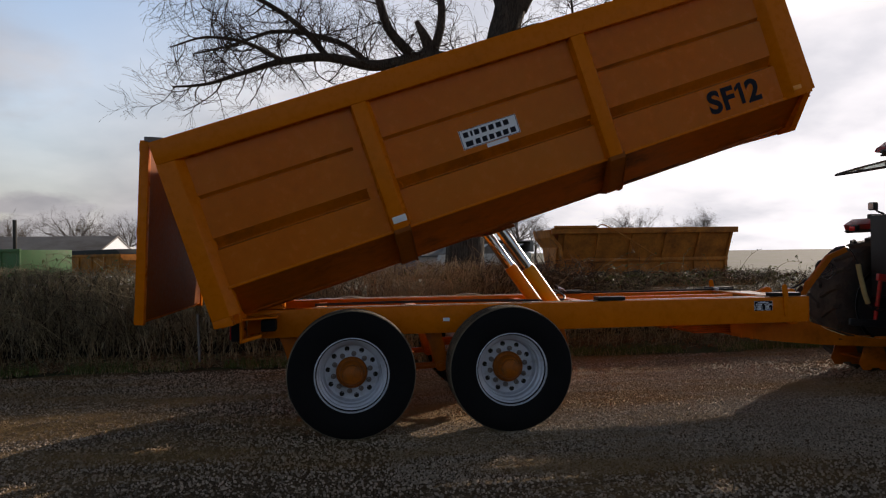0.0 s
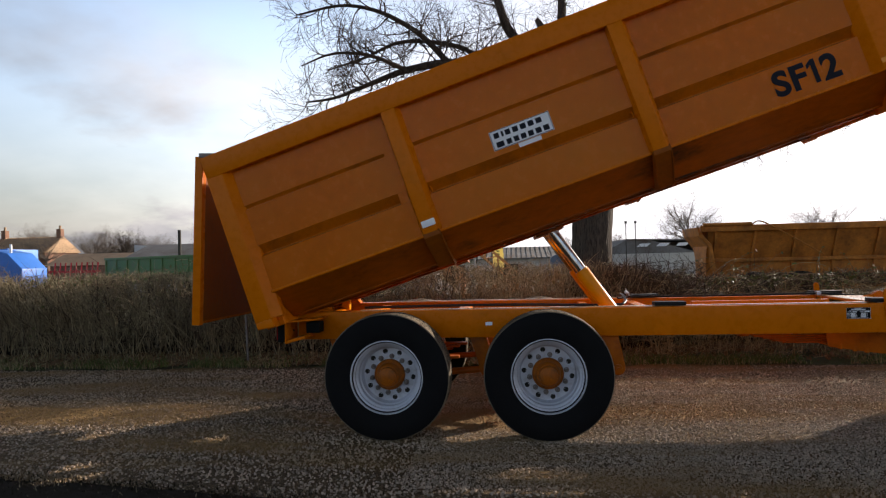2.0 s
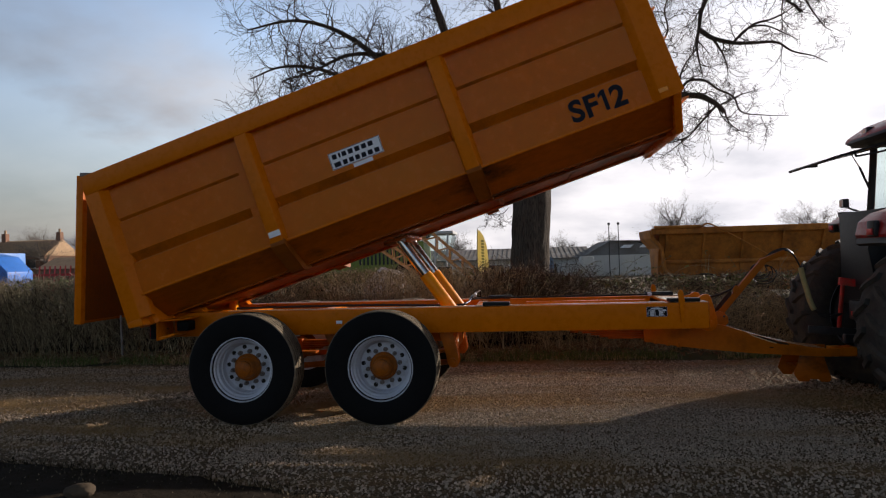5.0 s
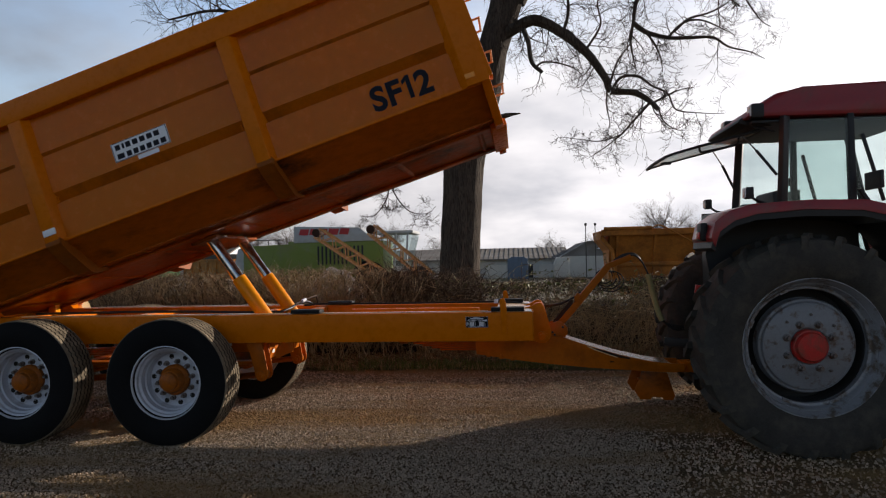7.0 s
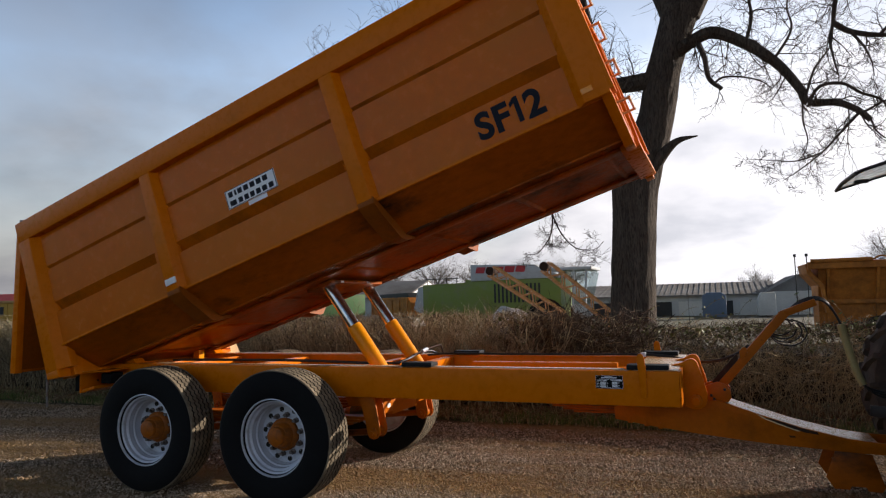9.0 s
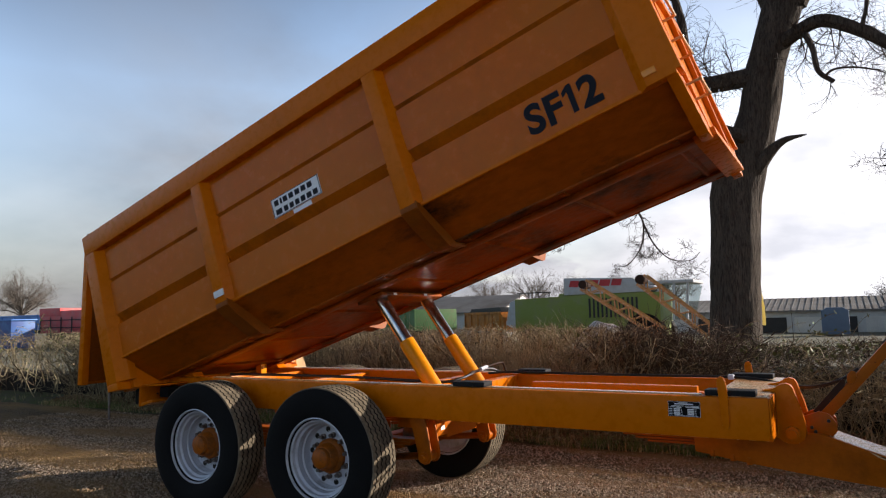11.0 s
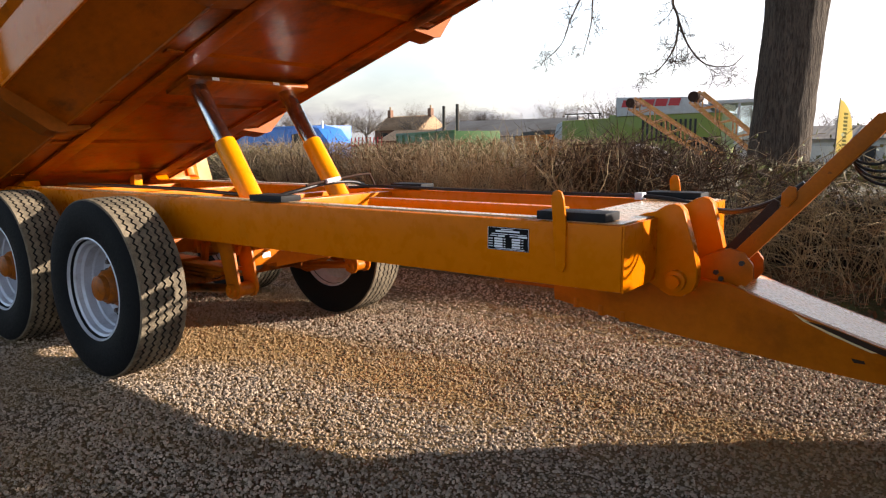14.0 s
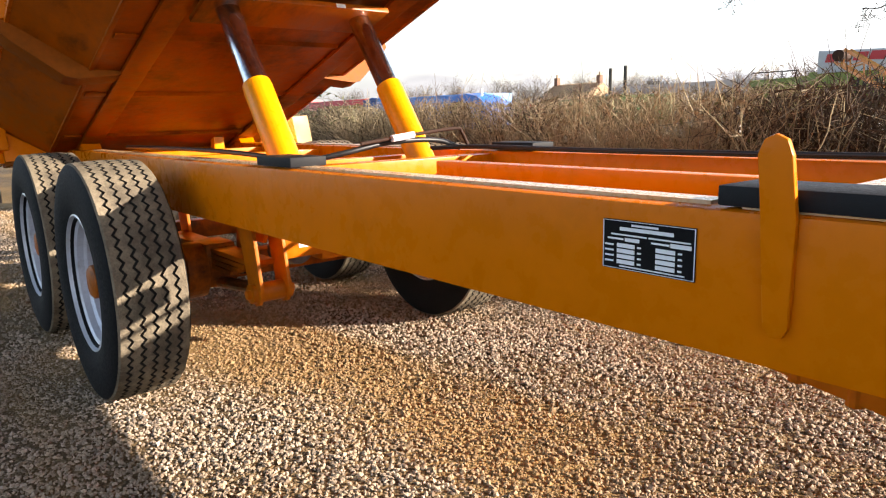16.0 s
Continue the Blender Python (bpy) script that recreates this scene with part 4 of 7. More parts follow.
# hydraulic hoses along the chassis
for k, (oy, oz) in enumerate(((0.0, 0.0), (0.010, 0.004), (-0.009, 0.005))):
    y = YC + 0.42 + oy
    part("hose", tube([(2.1, YC + 0.30 + oy, 1.06 + oz), (2.3, y, 1.065 + oz), (2.9, y + 0.01, 1.06 + oz), (3.6, y, 1.062 + oz), (4.02, y, 1.064 + oz), (4.22, y - 0.02, 1.05 + 2 * oz), (4.48, YC + 0.22 + 2 * oy, 1.025 + 2 * oz), (4.64, YC + 0.08 + oy, 1.052 + 2 * oz), (4.765, YC + 0.02 + oy, 1.112 + oz), (4.84, YC + 0.02 + oy, 1.17 + oz)], 0.0075, 8), M_hose, trailer, "black hydraulic hose", ID, 0, 60)
part("hose_cross", tube([(2.16, YC + 0.42, 1.06), (2.13, YC + 0.30, 1.10), (2.12, YC + 0.05, 1.10), (2.10, YC - 0.2, 1.06), (1.95, YC - 0.3, 1.04), (1.2, YC - 0.34, 1.06), (0.4, YC - 0.38, 1.065), (-0.3, YC - 0.4, 1.06)], 0.012, 8), M_hose, trailer, "", ID, 0, 60)
part("steel_pipe", tube([(2.20, YC + 0.44, 1.06), (2.20, YC + 0.40, 1.13), (2.19, YC + 0.36, 1.15), (2.16, YC + 0.10, 1.125), (2.15, YC - 0.12, 1.10)], 0.008, 8), M_corrode, trailer, "", ID, 0, 60)
part("pipe_union", rod((2.165, YC + 0.03, 1.117), (2.16, YC + 0.15, 1.13), 0.016, n=6), M_rim, trailer, "bright hose union", ID)
part("hose_clamp", box(4.02, 4.06, YC + 0.38, YC + 0.44, 1.05, 1.085), M_rim, trailer, "", ID, 0.004)

# drawbar
dbar = [(3.86, 0.79), (3.87, 0.625), (4.18, 0.578), (4.48, 0.540), (4.91, 0.497), (5.36, 0.468), (5.62, 0.455), (5.72, 0.46), (5.72, 0.53), (5.60, 0.533), (5.43, 0.552), (5.14, 0.618), (4.90, 0.691), (4.775, 0.732), (4.62, 0.785), (4.30, 0.795)]
DW = 0.18                        # half its width
drawbar = part("drawbar", prism(dbar, YC - DW, YC - DW + 0.025, "y"), M_drawbar, trailer, "deep tapered orange drawbar, its top lit by the sun", ID, 0.004)
part("side_plate", prism(dbar, YC + DW - 0.025, YC + DW, "y"), M_drawbar, drawbar, "", ID, 0.004)
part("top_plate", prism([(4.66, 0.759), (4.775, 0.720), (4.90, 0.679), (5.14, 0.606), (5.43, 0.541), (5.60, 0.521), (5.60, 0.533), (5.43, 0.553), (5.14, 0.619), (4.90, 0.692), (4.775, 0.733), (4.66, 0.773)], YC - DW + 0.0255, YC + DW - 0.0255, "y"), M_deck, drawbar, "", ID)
part("bottom_plate", prism([(3.88, 0.63), (4.18, 0.583), (4.48, 0.546), (4.91, 0.503), (5.36, 0.473), (5.60, 0.463), (5.60, 0.473), (5.36, 0.483), (4.91, 0.513), (4.48, 0.556), (4.18, 0.593), (3.88, 0.64)], YC - DW + 0.0255, YC + DW - 0.0255, "y"), M_yellow, drawbar, "", ID)
part("edge_scuff", prism([(4.905, 0.676), (4.96, 0.668), (5.06, 0.640), (5.14, 0.613), (5.24, 0.590), (5.25, 0.572), (5.16, 0.585), (5.06, 0.618)], YC - DW - 0.0025, YC - DW - 0.0005, "y"), M_corrode, drawbar, "dark rusty scuff", ID)
part("rust_patch", prism([(5.06, 0.560), (5.10, 0.556), (5.105, 0.546), (5.07, 0.545)], YC - DW - 0.0025, YC - DW - 0.0005, "y"), M_corrode, drawbar, "", ID)
part("edge_scuff", prism([(4.86, 0.700), (4.905, 0.680), (5.06, 0.623), (5.15, 0.592), (5.12, 0.590), (4.99, 0.635), (4.90, 0.672)], YC - DW - 0.0015, YC - DW - 0.0003, "y"), M_cream, drawbar, "bare scraped edge", ID)
for x, z in ((3.98, 0.585), (4.10, 0.565), (4.20, 0.55)):
    part("bolt", rod((x, YC - DW + 0.015, z + 0.016), (x, YC - DW + 0.015, z + 0.06), 0.020, n=10), M_drawbar, drawbar, "", ID)
for k in range(6):
    part("spring_leaf", box(3.10 + 0.085 * k, 3.98, YC - 0.06, YC + 0.06, 0.745 - 0.020 * k, 0.761 - 0.020 * k), M_chamfer, trailer, "dark-blotched orange spring leaf", ID, 0.003)
part("spring_clamp", box(3.14, 3.22, YC - 0.09, YC + 0.09, 0.715, 0.80), M_chamfer, trailer, "", ID, 0.006)
part("hitch_neck", box(5.70, 5.92, YC - 0.09, YC + 0.09, 0.44, 0.53), M_yellow, drawbar, "", ID, 0.01)
part("hitch_eye", lathe([(0.045, -0.03), (0.085, -0.03), (0.085, 0.03), (0.045, 0.03), (0.045, -0.03)], 24), M_steel, drawbar, "steel hitch eye", pose(5.98, YC, 0.49, 90, 0, 0))
for s in (-1, 1):
    foot_bm = prism([(5.335, 0.472), (5.555, 0.46), (5.62, 0.25), (5.60, 0.215), (5.52, 0.217), (5.51, 0.245), (5.42, 0.248), (5.41, 0.22), (5.32, 0.222), (5.272, 0.297)], *sorted((YC + s * 0.20, YC + s * 0.212)), "y")
    part("stand_bracket", foot_bm, M_chamfer, drawbar, "", ID, 0.003)
part("stand_foot", box(5.36, 5.56, YC - 0.20, YC + 0.20, 0.33, 0.345), M_chamfer, drawbar, "", ID, 0.004)
part("brake_bracket", prism([(4.47, 0.80), (4.66, 0.745), (4.705, 0.80), (4.70, 0.855), (4.665, 0.90), (4.61, 0.915), (4.52, 0.88), (4.49, 0.85)], YC - 0.12, YC - 0.10, "y"), M_drawbar, drawbar, "", ID, 0.003)
for x, z in ((4.565, 0.815), (4.585, 0.79), (4.66, 0.86)):
    part("bolt", rod((x, YC - 0.132, z), (x, YC - 0.12, z), 0.011, n=6), M_nut, drawbar, "", ID)
part("brake_bracket", prism([(4.47, 0.80), (4.66, 0.745), (4.705, 0.80), (4.70, 0.855), (4.665, 0.90), (4.61, 0.915), (4.52, 0.88), (4.49, 0.85)], YC + 0.06, YC + 0.08, "y"), M_drawbar, drawbar, "", ID, 0.003)
arm = part("hose_arm", bar((4.635, YC - 0.03, 0.875), (5.095, YC - 0.02, 1.412), 0.05, 0.062), M_rustarm, drawbar, "leaning orange hose support arm, rusty below", ID, 0.006)
part("arm_gusset", prism([(4.575, 0.905), (4.62, 0.875), (4.66, 0.90), (4.755, 1.018), (4.765, 1.10), (4.748, 1.112)], YC - 0.05, YC - 0.022, "y"), M_corrode, arm, "rusty flaking gusset", ID, 0.003)
part("arm_crook", bar((5.078, YC - 0.02, 1.402), (5.30, YC - 0.01, 1.487), 0.046, 0.052), M_rustarm, arm, "", ID, 0.006)
part("arm_lug", prism([(4.775, 1.09), (4.80, 1.08), (4.83, 1.12), (4.825, 1.16), (4.80, 1.165), (4.775, 1.135)], YC - 0.062, YC - 0.050, "y"), M_rustarm, arm, "", ID, 0.004)
for k in range(4):               # a coil of spare hose hangs behind the arm
    a0, rr = 0.7 * k, 0.080 + 0.014 * k
    part("hose_coil", tube([(5.06 + 0.02 * k + rr * math.cos(a0 + 2 * math.pi * q / 9), YC + 0.035 + 0.012 * k + 0.01 * math.sin(3 * q), 1.31 - 0.015 * k + 0.8 * rr * math.sin(a0 + 2 * math.pi * q / 9)) for q in range(9)], 0.006, 6), M_hose, trailer, "", ID, 0, 60)
for k in range(3):
    part("loose_hose", tube([(4.84, YC + 0.025 + 0.012 * k, 1.13), (4.99, YC + 0.03 + 0.01 * k, 1.26), (5.13, YC + 0.03 + 0.01 * k, 1.42 + 0.006 * k), (5.24, YC + 0.01 * k, 1.495 + 0.008 * k), (5.36, YC + 0.01 * k, 1.485 + 0.008 * k), (5.45, YC, 1.33), (5.495 + 0.008 * k, YC, 1.12), (5.56, YC + 0.01 * k, 0.91), (5.70, YC, 0.85 - 0.02 * k), (5.88, YC + 0.03 * k, 0.86)], 0.008, 7), M_hose, trailer, "", ID, 0, 60)
part("hose_sleeve", tube([(5.452, YC, 1.325), (5.475, YC, 1.21), (5.50, YC, 1.11), (5.53, YC, 0.99), (5.565, YC, 0.90)], 0.026, 10), M_sleeve, trailer, "khaki fabric hose sleeve", ID, 0, 60)
for y in (-0.30, 0.16):
    part("paper_label", box(2.7005, 2.7025, y, y + 0.05, -1.562, -1.542), M_white, body, "small white label", BODY)

# suspension and axles
# axles and springs reuse the shade-darkened underside paint
for x in (0.02, 1.35):
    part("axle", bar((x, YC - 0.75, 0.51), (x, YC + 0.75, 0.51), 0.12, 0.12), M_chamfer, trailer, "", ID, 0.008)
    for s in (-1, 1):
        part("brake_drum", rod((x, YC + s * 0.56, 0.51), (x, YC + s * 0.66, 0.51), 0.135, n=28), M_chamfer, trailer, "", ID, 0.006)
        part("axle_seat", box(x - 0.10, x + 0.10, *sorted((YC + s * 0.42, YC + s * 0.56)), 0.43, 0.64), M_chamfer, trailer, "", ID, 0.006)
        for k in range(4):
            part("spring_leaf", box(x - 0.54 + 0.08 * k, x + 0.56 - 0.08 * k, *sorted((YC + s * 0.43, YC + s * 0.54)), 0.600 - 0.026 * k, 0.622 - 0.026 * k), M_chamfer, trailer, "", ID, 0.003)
for s in (-1, 1):
    y0, y1 = sorted((YC + s * 0.42, YC + s * 0.56))
    for dx in (-0.150, -1.30, -2.58):
        for ya in (y0, y1 - 0.016):
            part("spring_hanger", prism([(1.975 + dx, 0.80), (2.125 + dx, 0.80), (2.150 + dx, 0.70), (2.182 + dx, 0.525), (2.178 + dx, 0.485), (2.155 + dx, 0.455), (2.12 + dx, 0.445), (2.085 + dx, 0.458), (2.065 + dx, 0.495), (2.05 + dx, 0.58), (2.02 + dx, 0.70)], ya, ya + 0.016, "y"), M_drawbar, trailer, "", ID, 0.003)
        part("hanger_bush", rod((2.118 + dx, y0 - 0.02, 0.500), (2.118 + dx, y1 + 0.02, 0.500), 0.042, n=18), M_drawbar, trailer, "", ID, 0.004)
        part("shackle_bolt", rod((2.118 + dx, y0 - 0.036, 0.500), (2.118 + dx, y1 + 0.036, 0.500), 0.02, n=6), M_drawbar, trailer, "", ID)
    part("stay_box", box(1.90, 2.0, *sorted((YC + s * 0.25, YC + s * 0.42)), 0.63, 0.79), M_drawbar, trailer, "", ID, 0.005)
    part("chassis_drop", prism([(1.66, 0.80), (1.98, 0.80), (1.93, 0.70), (1.70, 0.70)], *sorted((YC + s * 0.47, YC + s * 0.49)), "y"), M_drawbar, trailer, "", ID, 0.003)
    part("radius_rod", rod((1.96, YC + s * 0.49, 0.50), (1.35, YC + s * 0.5, 0.44), 0.028, n=12), M_chamfer, trailer, "", ID)
    part("radius_rod", rod((0.80, YC + s * 0.5, 0.50), (0.02, YC + s * 0.5, 0.45), 0.03, n=12), M_chamfer, trailer, "", ID)
    part("brake_chamber", rod((1.62, YC + s * 0.26, 0.60), (1.80, YC + s * 0.26, 0.63), 0.075, n=20), M_steel, trailer, "", ID, 0.008)
    part("brake_lever", bar((1.42, YC + s * 0.38, 0.56), (1.46, YC + s * 0.38, 0.74), 0.03, 0.05), M_chamfer, trailer, "", ID, 0.004)
part("paper_label", box(2.001, 2.003, YC - 0.36, YC - 0.30, 0.672, 0.705), M_white, trailer, "small white label", ID)
part("under_beam", box(1.90, 1.995, YC - 0.25, YC + 0.25, 0.60, 0.76), M_drawbar, trailer, "", ID, 0.008)

# wheels: near face at -y
R, TW = 0.53, 0.83                # tyre radius, and how far its section is squeezed
tp, tm, wg = [], [], []
def add(r, y, mi=0, wig=0.0):
    tp.append((r, y)); tm.append(mi); wg.append(wig)
add(0.285, -0.135); add(0.30, -0.165); add(0.345, -0.187); add(0.42, -0.1925); add(0.47, -0.186); add(0.505, -0.176, 0); add(0.516, -0.168, 1)
edge, land, gro = 0.160, 0.0, 0.0075
grooves = (-0.116, -0.058, 0.0, 0.058, 0.116)
add(0.524, -edge, 1)
for g in grooves:
    crown = R - 0.02 * (g / 0.16) ** 2 * 0.4
    add(crown, g - 0.0075, 2, 0.0085); add(crown - 0.014, g - 0.0050, 2, 0.0085); add(crown - 0.014, g + 0.0050, 2, 0.0085); add(crown, g + 0.0075, 1, 0.0085)
add(0.524, edge, 1); add(0.516, 0.168, 0); add(0.505, 0.176); add(0.47, 0.186); add(0.42, 0.1925); add(0.345, 0.187); add(0.30, 0.165); add(0.285, 0.135)
tyre_me = mesh_of(lathe([(r, y * TW) for r, y in tp], 144, tm[:-1], wiggle=wg), "tyre", [M_black, M_tread, M_groove], 35)
rim_pr = [(0.298, -0.172), (0.306, -0.168), (0.306, -0.15), (0.286, -0.135), (0.272, -0.125), (0.269, -0.092), (0.253, -0.078), (0.249, -0.022), (0.238, -0.012), (0.234, 0.032), (0.224, 0.050), (0.20, 0.052), (0.13, 0.045), (0.128, 0.06), (0.21, 0.072), (0.25, 0.06), (0.27, 0.12), (0.306, 0.15), (0.306, 0.168), (0.298, 0.172), (0.285, 0.13), (0.262, 0.05), (0.272, -0.06), (0.29, -0.135), (0.298, -0.172)]
rim_me = mesh_of(lathe([(r, y * TW) for r, y in rim_pr], 56), "rim", [M_rim], 35)
hub_me = mesh_of(lathe([(0.13, 0.06), (0.13, 0.01), (0.118, -0.005), (0.105, -0.01), (0.098, -0.06), (0.085, -0.075), (0.078, -0.075), (0.074, -0.105), (0.06, -0.115), (0.0, -0.117)], 32), "hub", [M_hub], 35)
nut_me = mesh_of(lathe([(0.0, -0.055), (0.014, -0.055), (0.014, -0.028), (0.022, -0.026), (0.022, 0.0), (0.030, 0.002), (0.030, 0.012)], 8), "wheel_nut", [M_steel])
hole_me = mesh_of(lathe([(0.021, 0.004), (0.021, -0.0025), (0.0165, -0.0025), (0.0155, 0.0), (0.0, 0.0)], 14), "hand_hole", [M_groove])
for s in (-1, 1):
    for x in (0.02, 1.35):
        m = pose(x, YC + s * 0.935, 0.527, 0, 0, 0 if s < 0 else 180)
        wheel = part("wheel", rim_me, M_rim, trailer, "silver steel rim with ten studs", m)
        part("tyre", tyre_me, M_black, wheel, "black road tyre with dusty zigzag tread", m)
        part("hub", hub_me, M_yellow, wheel, "orange hub", m)
        for k in range(10):
            a = 2 * math.pi * (k + 0.8) / 10
            part("hand_hole", hole_me, M_groove, wheel, "", m @ pose(0.198 * math.cos(a), 0.042, 0.198 * math.sin(a)))
            a = 2 * math.pi * (k + 0.3) / 10
            part("wheel_nut", nut_me, M_steel, wheel, "", m @ pose(0.155 * math.cos(a), 0.046, 0.155 * math.sin(a)))

# ---- the tractor ----
TY = 6.63
tractor = thing("tractor", pose(6.4, TY, 0), "muddy red tractor with black cab and open rear window", "tractor")
RX, RZ, RR = 6.40, 0.80, 0.845
# rear wheels
tp2 = [(0.50, -0.20), (0.53, -0.235), (0.60, -0.262), (0.68, -0.268), (0.745, -0.255), (0.785, -0.235), (0.80, -0.18), (0.806, 0.0), (0.80, 0.18), (0.785, 0.235), (0.745, 0.255), (0.68, 0.268), (0.60, 0.262), (0.53, 0.235), (0.50, 0.20)]
tyre_bm = lathe(tp2, 72)
NL = 21


def tyre_lug(side):
    bm = bmesh.new()
    rows = []
    for q, (y, da, r) in enumerate(((0.02, 0.0, 0.806), (0.14, 0.085, 0.803), (0.235, 0.15, 0.783), (0.262, 0.172, 0.735))):
        top = (0.845, 0.842, 0.822, 0.765)[q]
        row = []
        for rr, dw in ((r - 0.01, -0.040), (top, -0.026), (top, 0.026), (r - 0.01, 0.040)):
            row.append(bm.verts.new((rr * math.cos(da + dw), side * y, rr * math.sin(da + dw))))
        rows.append(row)
    for A, B in zip(rows, rows[1:]):
        for j in range(3):
            bm.faces.new((A[j], A[j + 1], B[j + 1], B[j]))
    bm.faces.new(rows[0]); bm.faces.new(rows[-1])
    return mesh_of(bm, "tyre_lug", [M_muddytyre])


lug_mes = {-1: tyre_lug(-1), 1: tyre_lug(1)}
rtyre_me = mesh_of(tyre_bm, "tyre", [M_muddytyre], 30)
rrim_me = mesh_of(lathe([(0.505, -0.215), (0.525, -0.21), (0.525, -0.19), (0.515, -0.175), (0.505, -0.178), (0.495, -0.15), (0.475, -0.135), (0.468, -0.142), (0.458, -0.13), (0.45, -0.09), (0.428, -0.085), (0.424, -0.06), (0.445, 0.04), (0.50, 0.18), (0.525, 0.21), (0.505, 0.215), (0.45, 0.05), (0.43, -0.06), (0.434, -0.08), (0.455, -0.10), (0.49, -0.18), (0.505, -0.215)], 64), "rim", [M_greyrim], 35)
rdisc_me = mesh_of(lathe([(0.35, 0.02), (0.358, -0.04), (0.348, -0.062), (0.332, -0.066), (0.322, -0.085), (0.29, -0.098), (0.22, -0.10), (0.20, -0.108), (0.14, -0.108), (0.12, -0.09), (0.12, -0.06), (0.30, -0.07), (0.34, 0.0), (0.36, 0.02)], 56), "wheel_disc", [M_wheeldisc], 35)
rhub_me = mesh_of(lathe([(0.128, -0.09), (0.128, -0.13), (0.122, -0.14), (0.112, -0.143), (0.108, -0.165), (0.10, -0.175), (0.0, -0.18)], 40), "hub", [M_redhub], 35)
lug_me = mesh_of(box(-0.012, 0.012, -0.085, -0.045, -0.03, 0.03), "rim_lug", [M_greyrim])
barrel_me = mesh_of(lathe([(0.43, -0.02), (0.425, 0.14), (0.25, 0.15), (0.25, 0.16), (0.435, 0.16), (0.44, -0.02), (0.43, -0.02)], 40), "wheel_barrel", [M_dark], 35)
for s in (-1, 1):
    m = pose(RX + (0.15 if s > 0 else 0.0), TY + s * 0.985, RZ, 0, 0, 0 if s < 0 else 180)
    rw = part("rear_wheel", rdisc_me, M_greyrim, tractor, "worn grey wheel disc", m)
    part("tyre", rtyre_me, M_muddytyre, rw, "muddy lugged tractor tyre", m)
    for k in range(NL):
        for side in (-1, 1):
            part("tyre_lug", lug_mes[side], M_muddytyre, rw, "", m @ pose(0, 0, 0, 0, -360 * (k + (0.5 if side > 0 else 0)) / NL, 0))
    part("rim", rrim_me, M_greyrim, rw, "scuffed grey rim", m)
    part("hub", rhub_me, M_redhub, rw, "red hub", m)
    part("wheel_barrel", barrel_me, M_dark, rw, "", m)
    for k in range(8):
        a = 2 * math.pi * (k + 0.5) / 8
        part("wheel_nut", nut_me, M_steel, rw, "", m @ pose(0.172 * math.cos(a), -0.115, 0.172 * math.sin(a)))
        part("stud", nut_me, M_nut, rw, "", m @ pose(0.235 * math.cos(a + 0.3), -0.10, 0.235 * math.sin(a + 0.3)) @ Matrix.Scale(0.45, 4))
        part("rim_lug", lug_me, M_greyrim, rw, "", m @ pose(0.437 * math.cos(a), -0.02, 0.437 * math.sin(a), 0, -math.degrees(a), 0))
# fenders: an arched red guard over each wheel
for s in (-1, 1):
    y0, y1 = sorted((TY + s * 0.60, TY + s * 1.17))
    out = [(5.70, 1.62), (5.73, 1.74), (5.84, 1.82), (6.00, 1.865), (6.40, 1.885), (6.80, 1.875), (6.98, 1.83), (7.12, 1.66), (7.20, 1.45)]
    fo = 0.34 if s > 0 else 0.0
    if s > 0:
        out = [(6.22, 1.79)] + [(x + fo, z) for x, z in out[3:]]
    inn = [(x + (0.03 if x < 6.4 else -0.03), z - 0.07) for x, z in out]
    fender = part("fender", prism(out + inn[::-1], y0, y1, "y"), M_red, tractor, "red rear mudguard", ID, 0.006)
    part("fender_lining", prism([(x, z - 0.075) for x, z in out] + [(x, z - 0.05 if 0 < i < len(out) - 1 else z - 0.03) for i, (x, z) in list(enumerate(inn))[::-1]], y0 + 0.012, y1 - 0.012, "y"), M_cab, fender, "", ID)
    part("fender_inner", prism([(x + fo, z) for x, z in ((5.90, 0.95), (5.80, 1.5), (5.86, 1.76), (6.0, 1.80), (6.8, 1.84), (6.95, 1.78), (7.05, 1.3), (7.0, 0.95))], *sorted((TY + s * 0.60, TY + s * 0.62)), "y"), M_cab, fender, "", ID)
    ly = TY + s * 0.95
    tx, tz = (5.665, 1.60) if s < 0 else (6.165, 1.70)
    lamp = part("tail_lamp", box(tx, tx + 0.055, ly - 0.06, ly + 0.06, tz, tz + 0.14 * (1 if s < 0 else 0.6)), M_cab, fender, "black tail lamp", ID, 0.015)
    part("lens", box(tx - 0.010, tx - 0.001, ly - 0.045, ly + 0.045, tz + 0.015, tz + 0.07), M_redlens, lamp, "", ID, 0.003)
# cab frame
cabm = M_cab
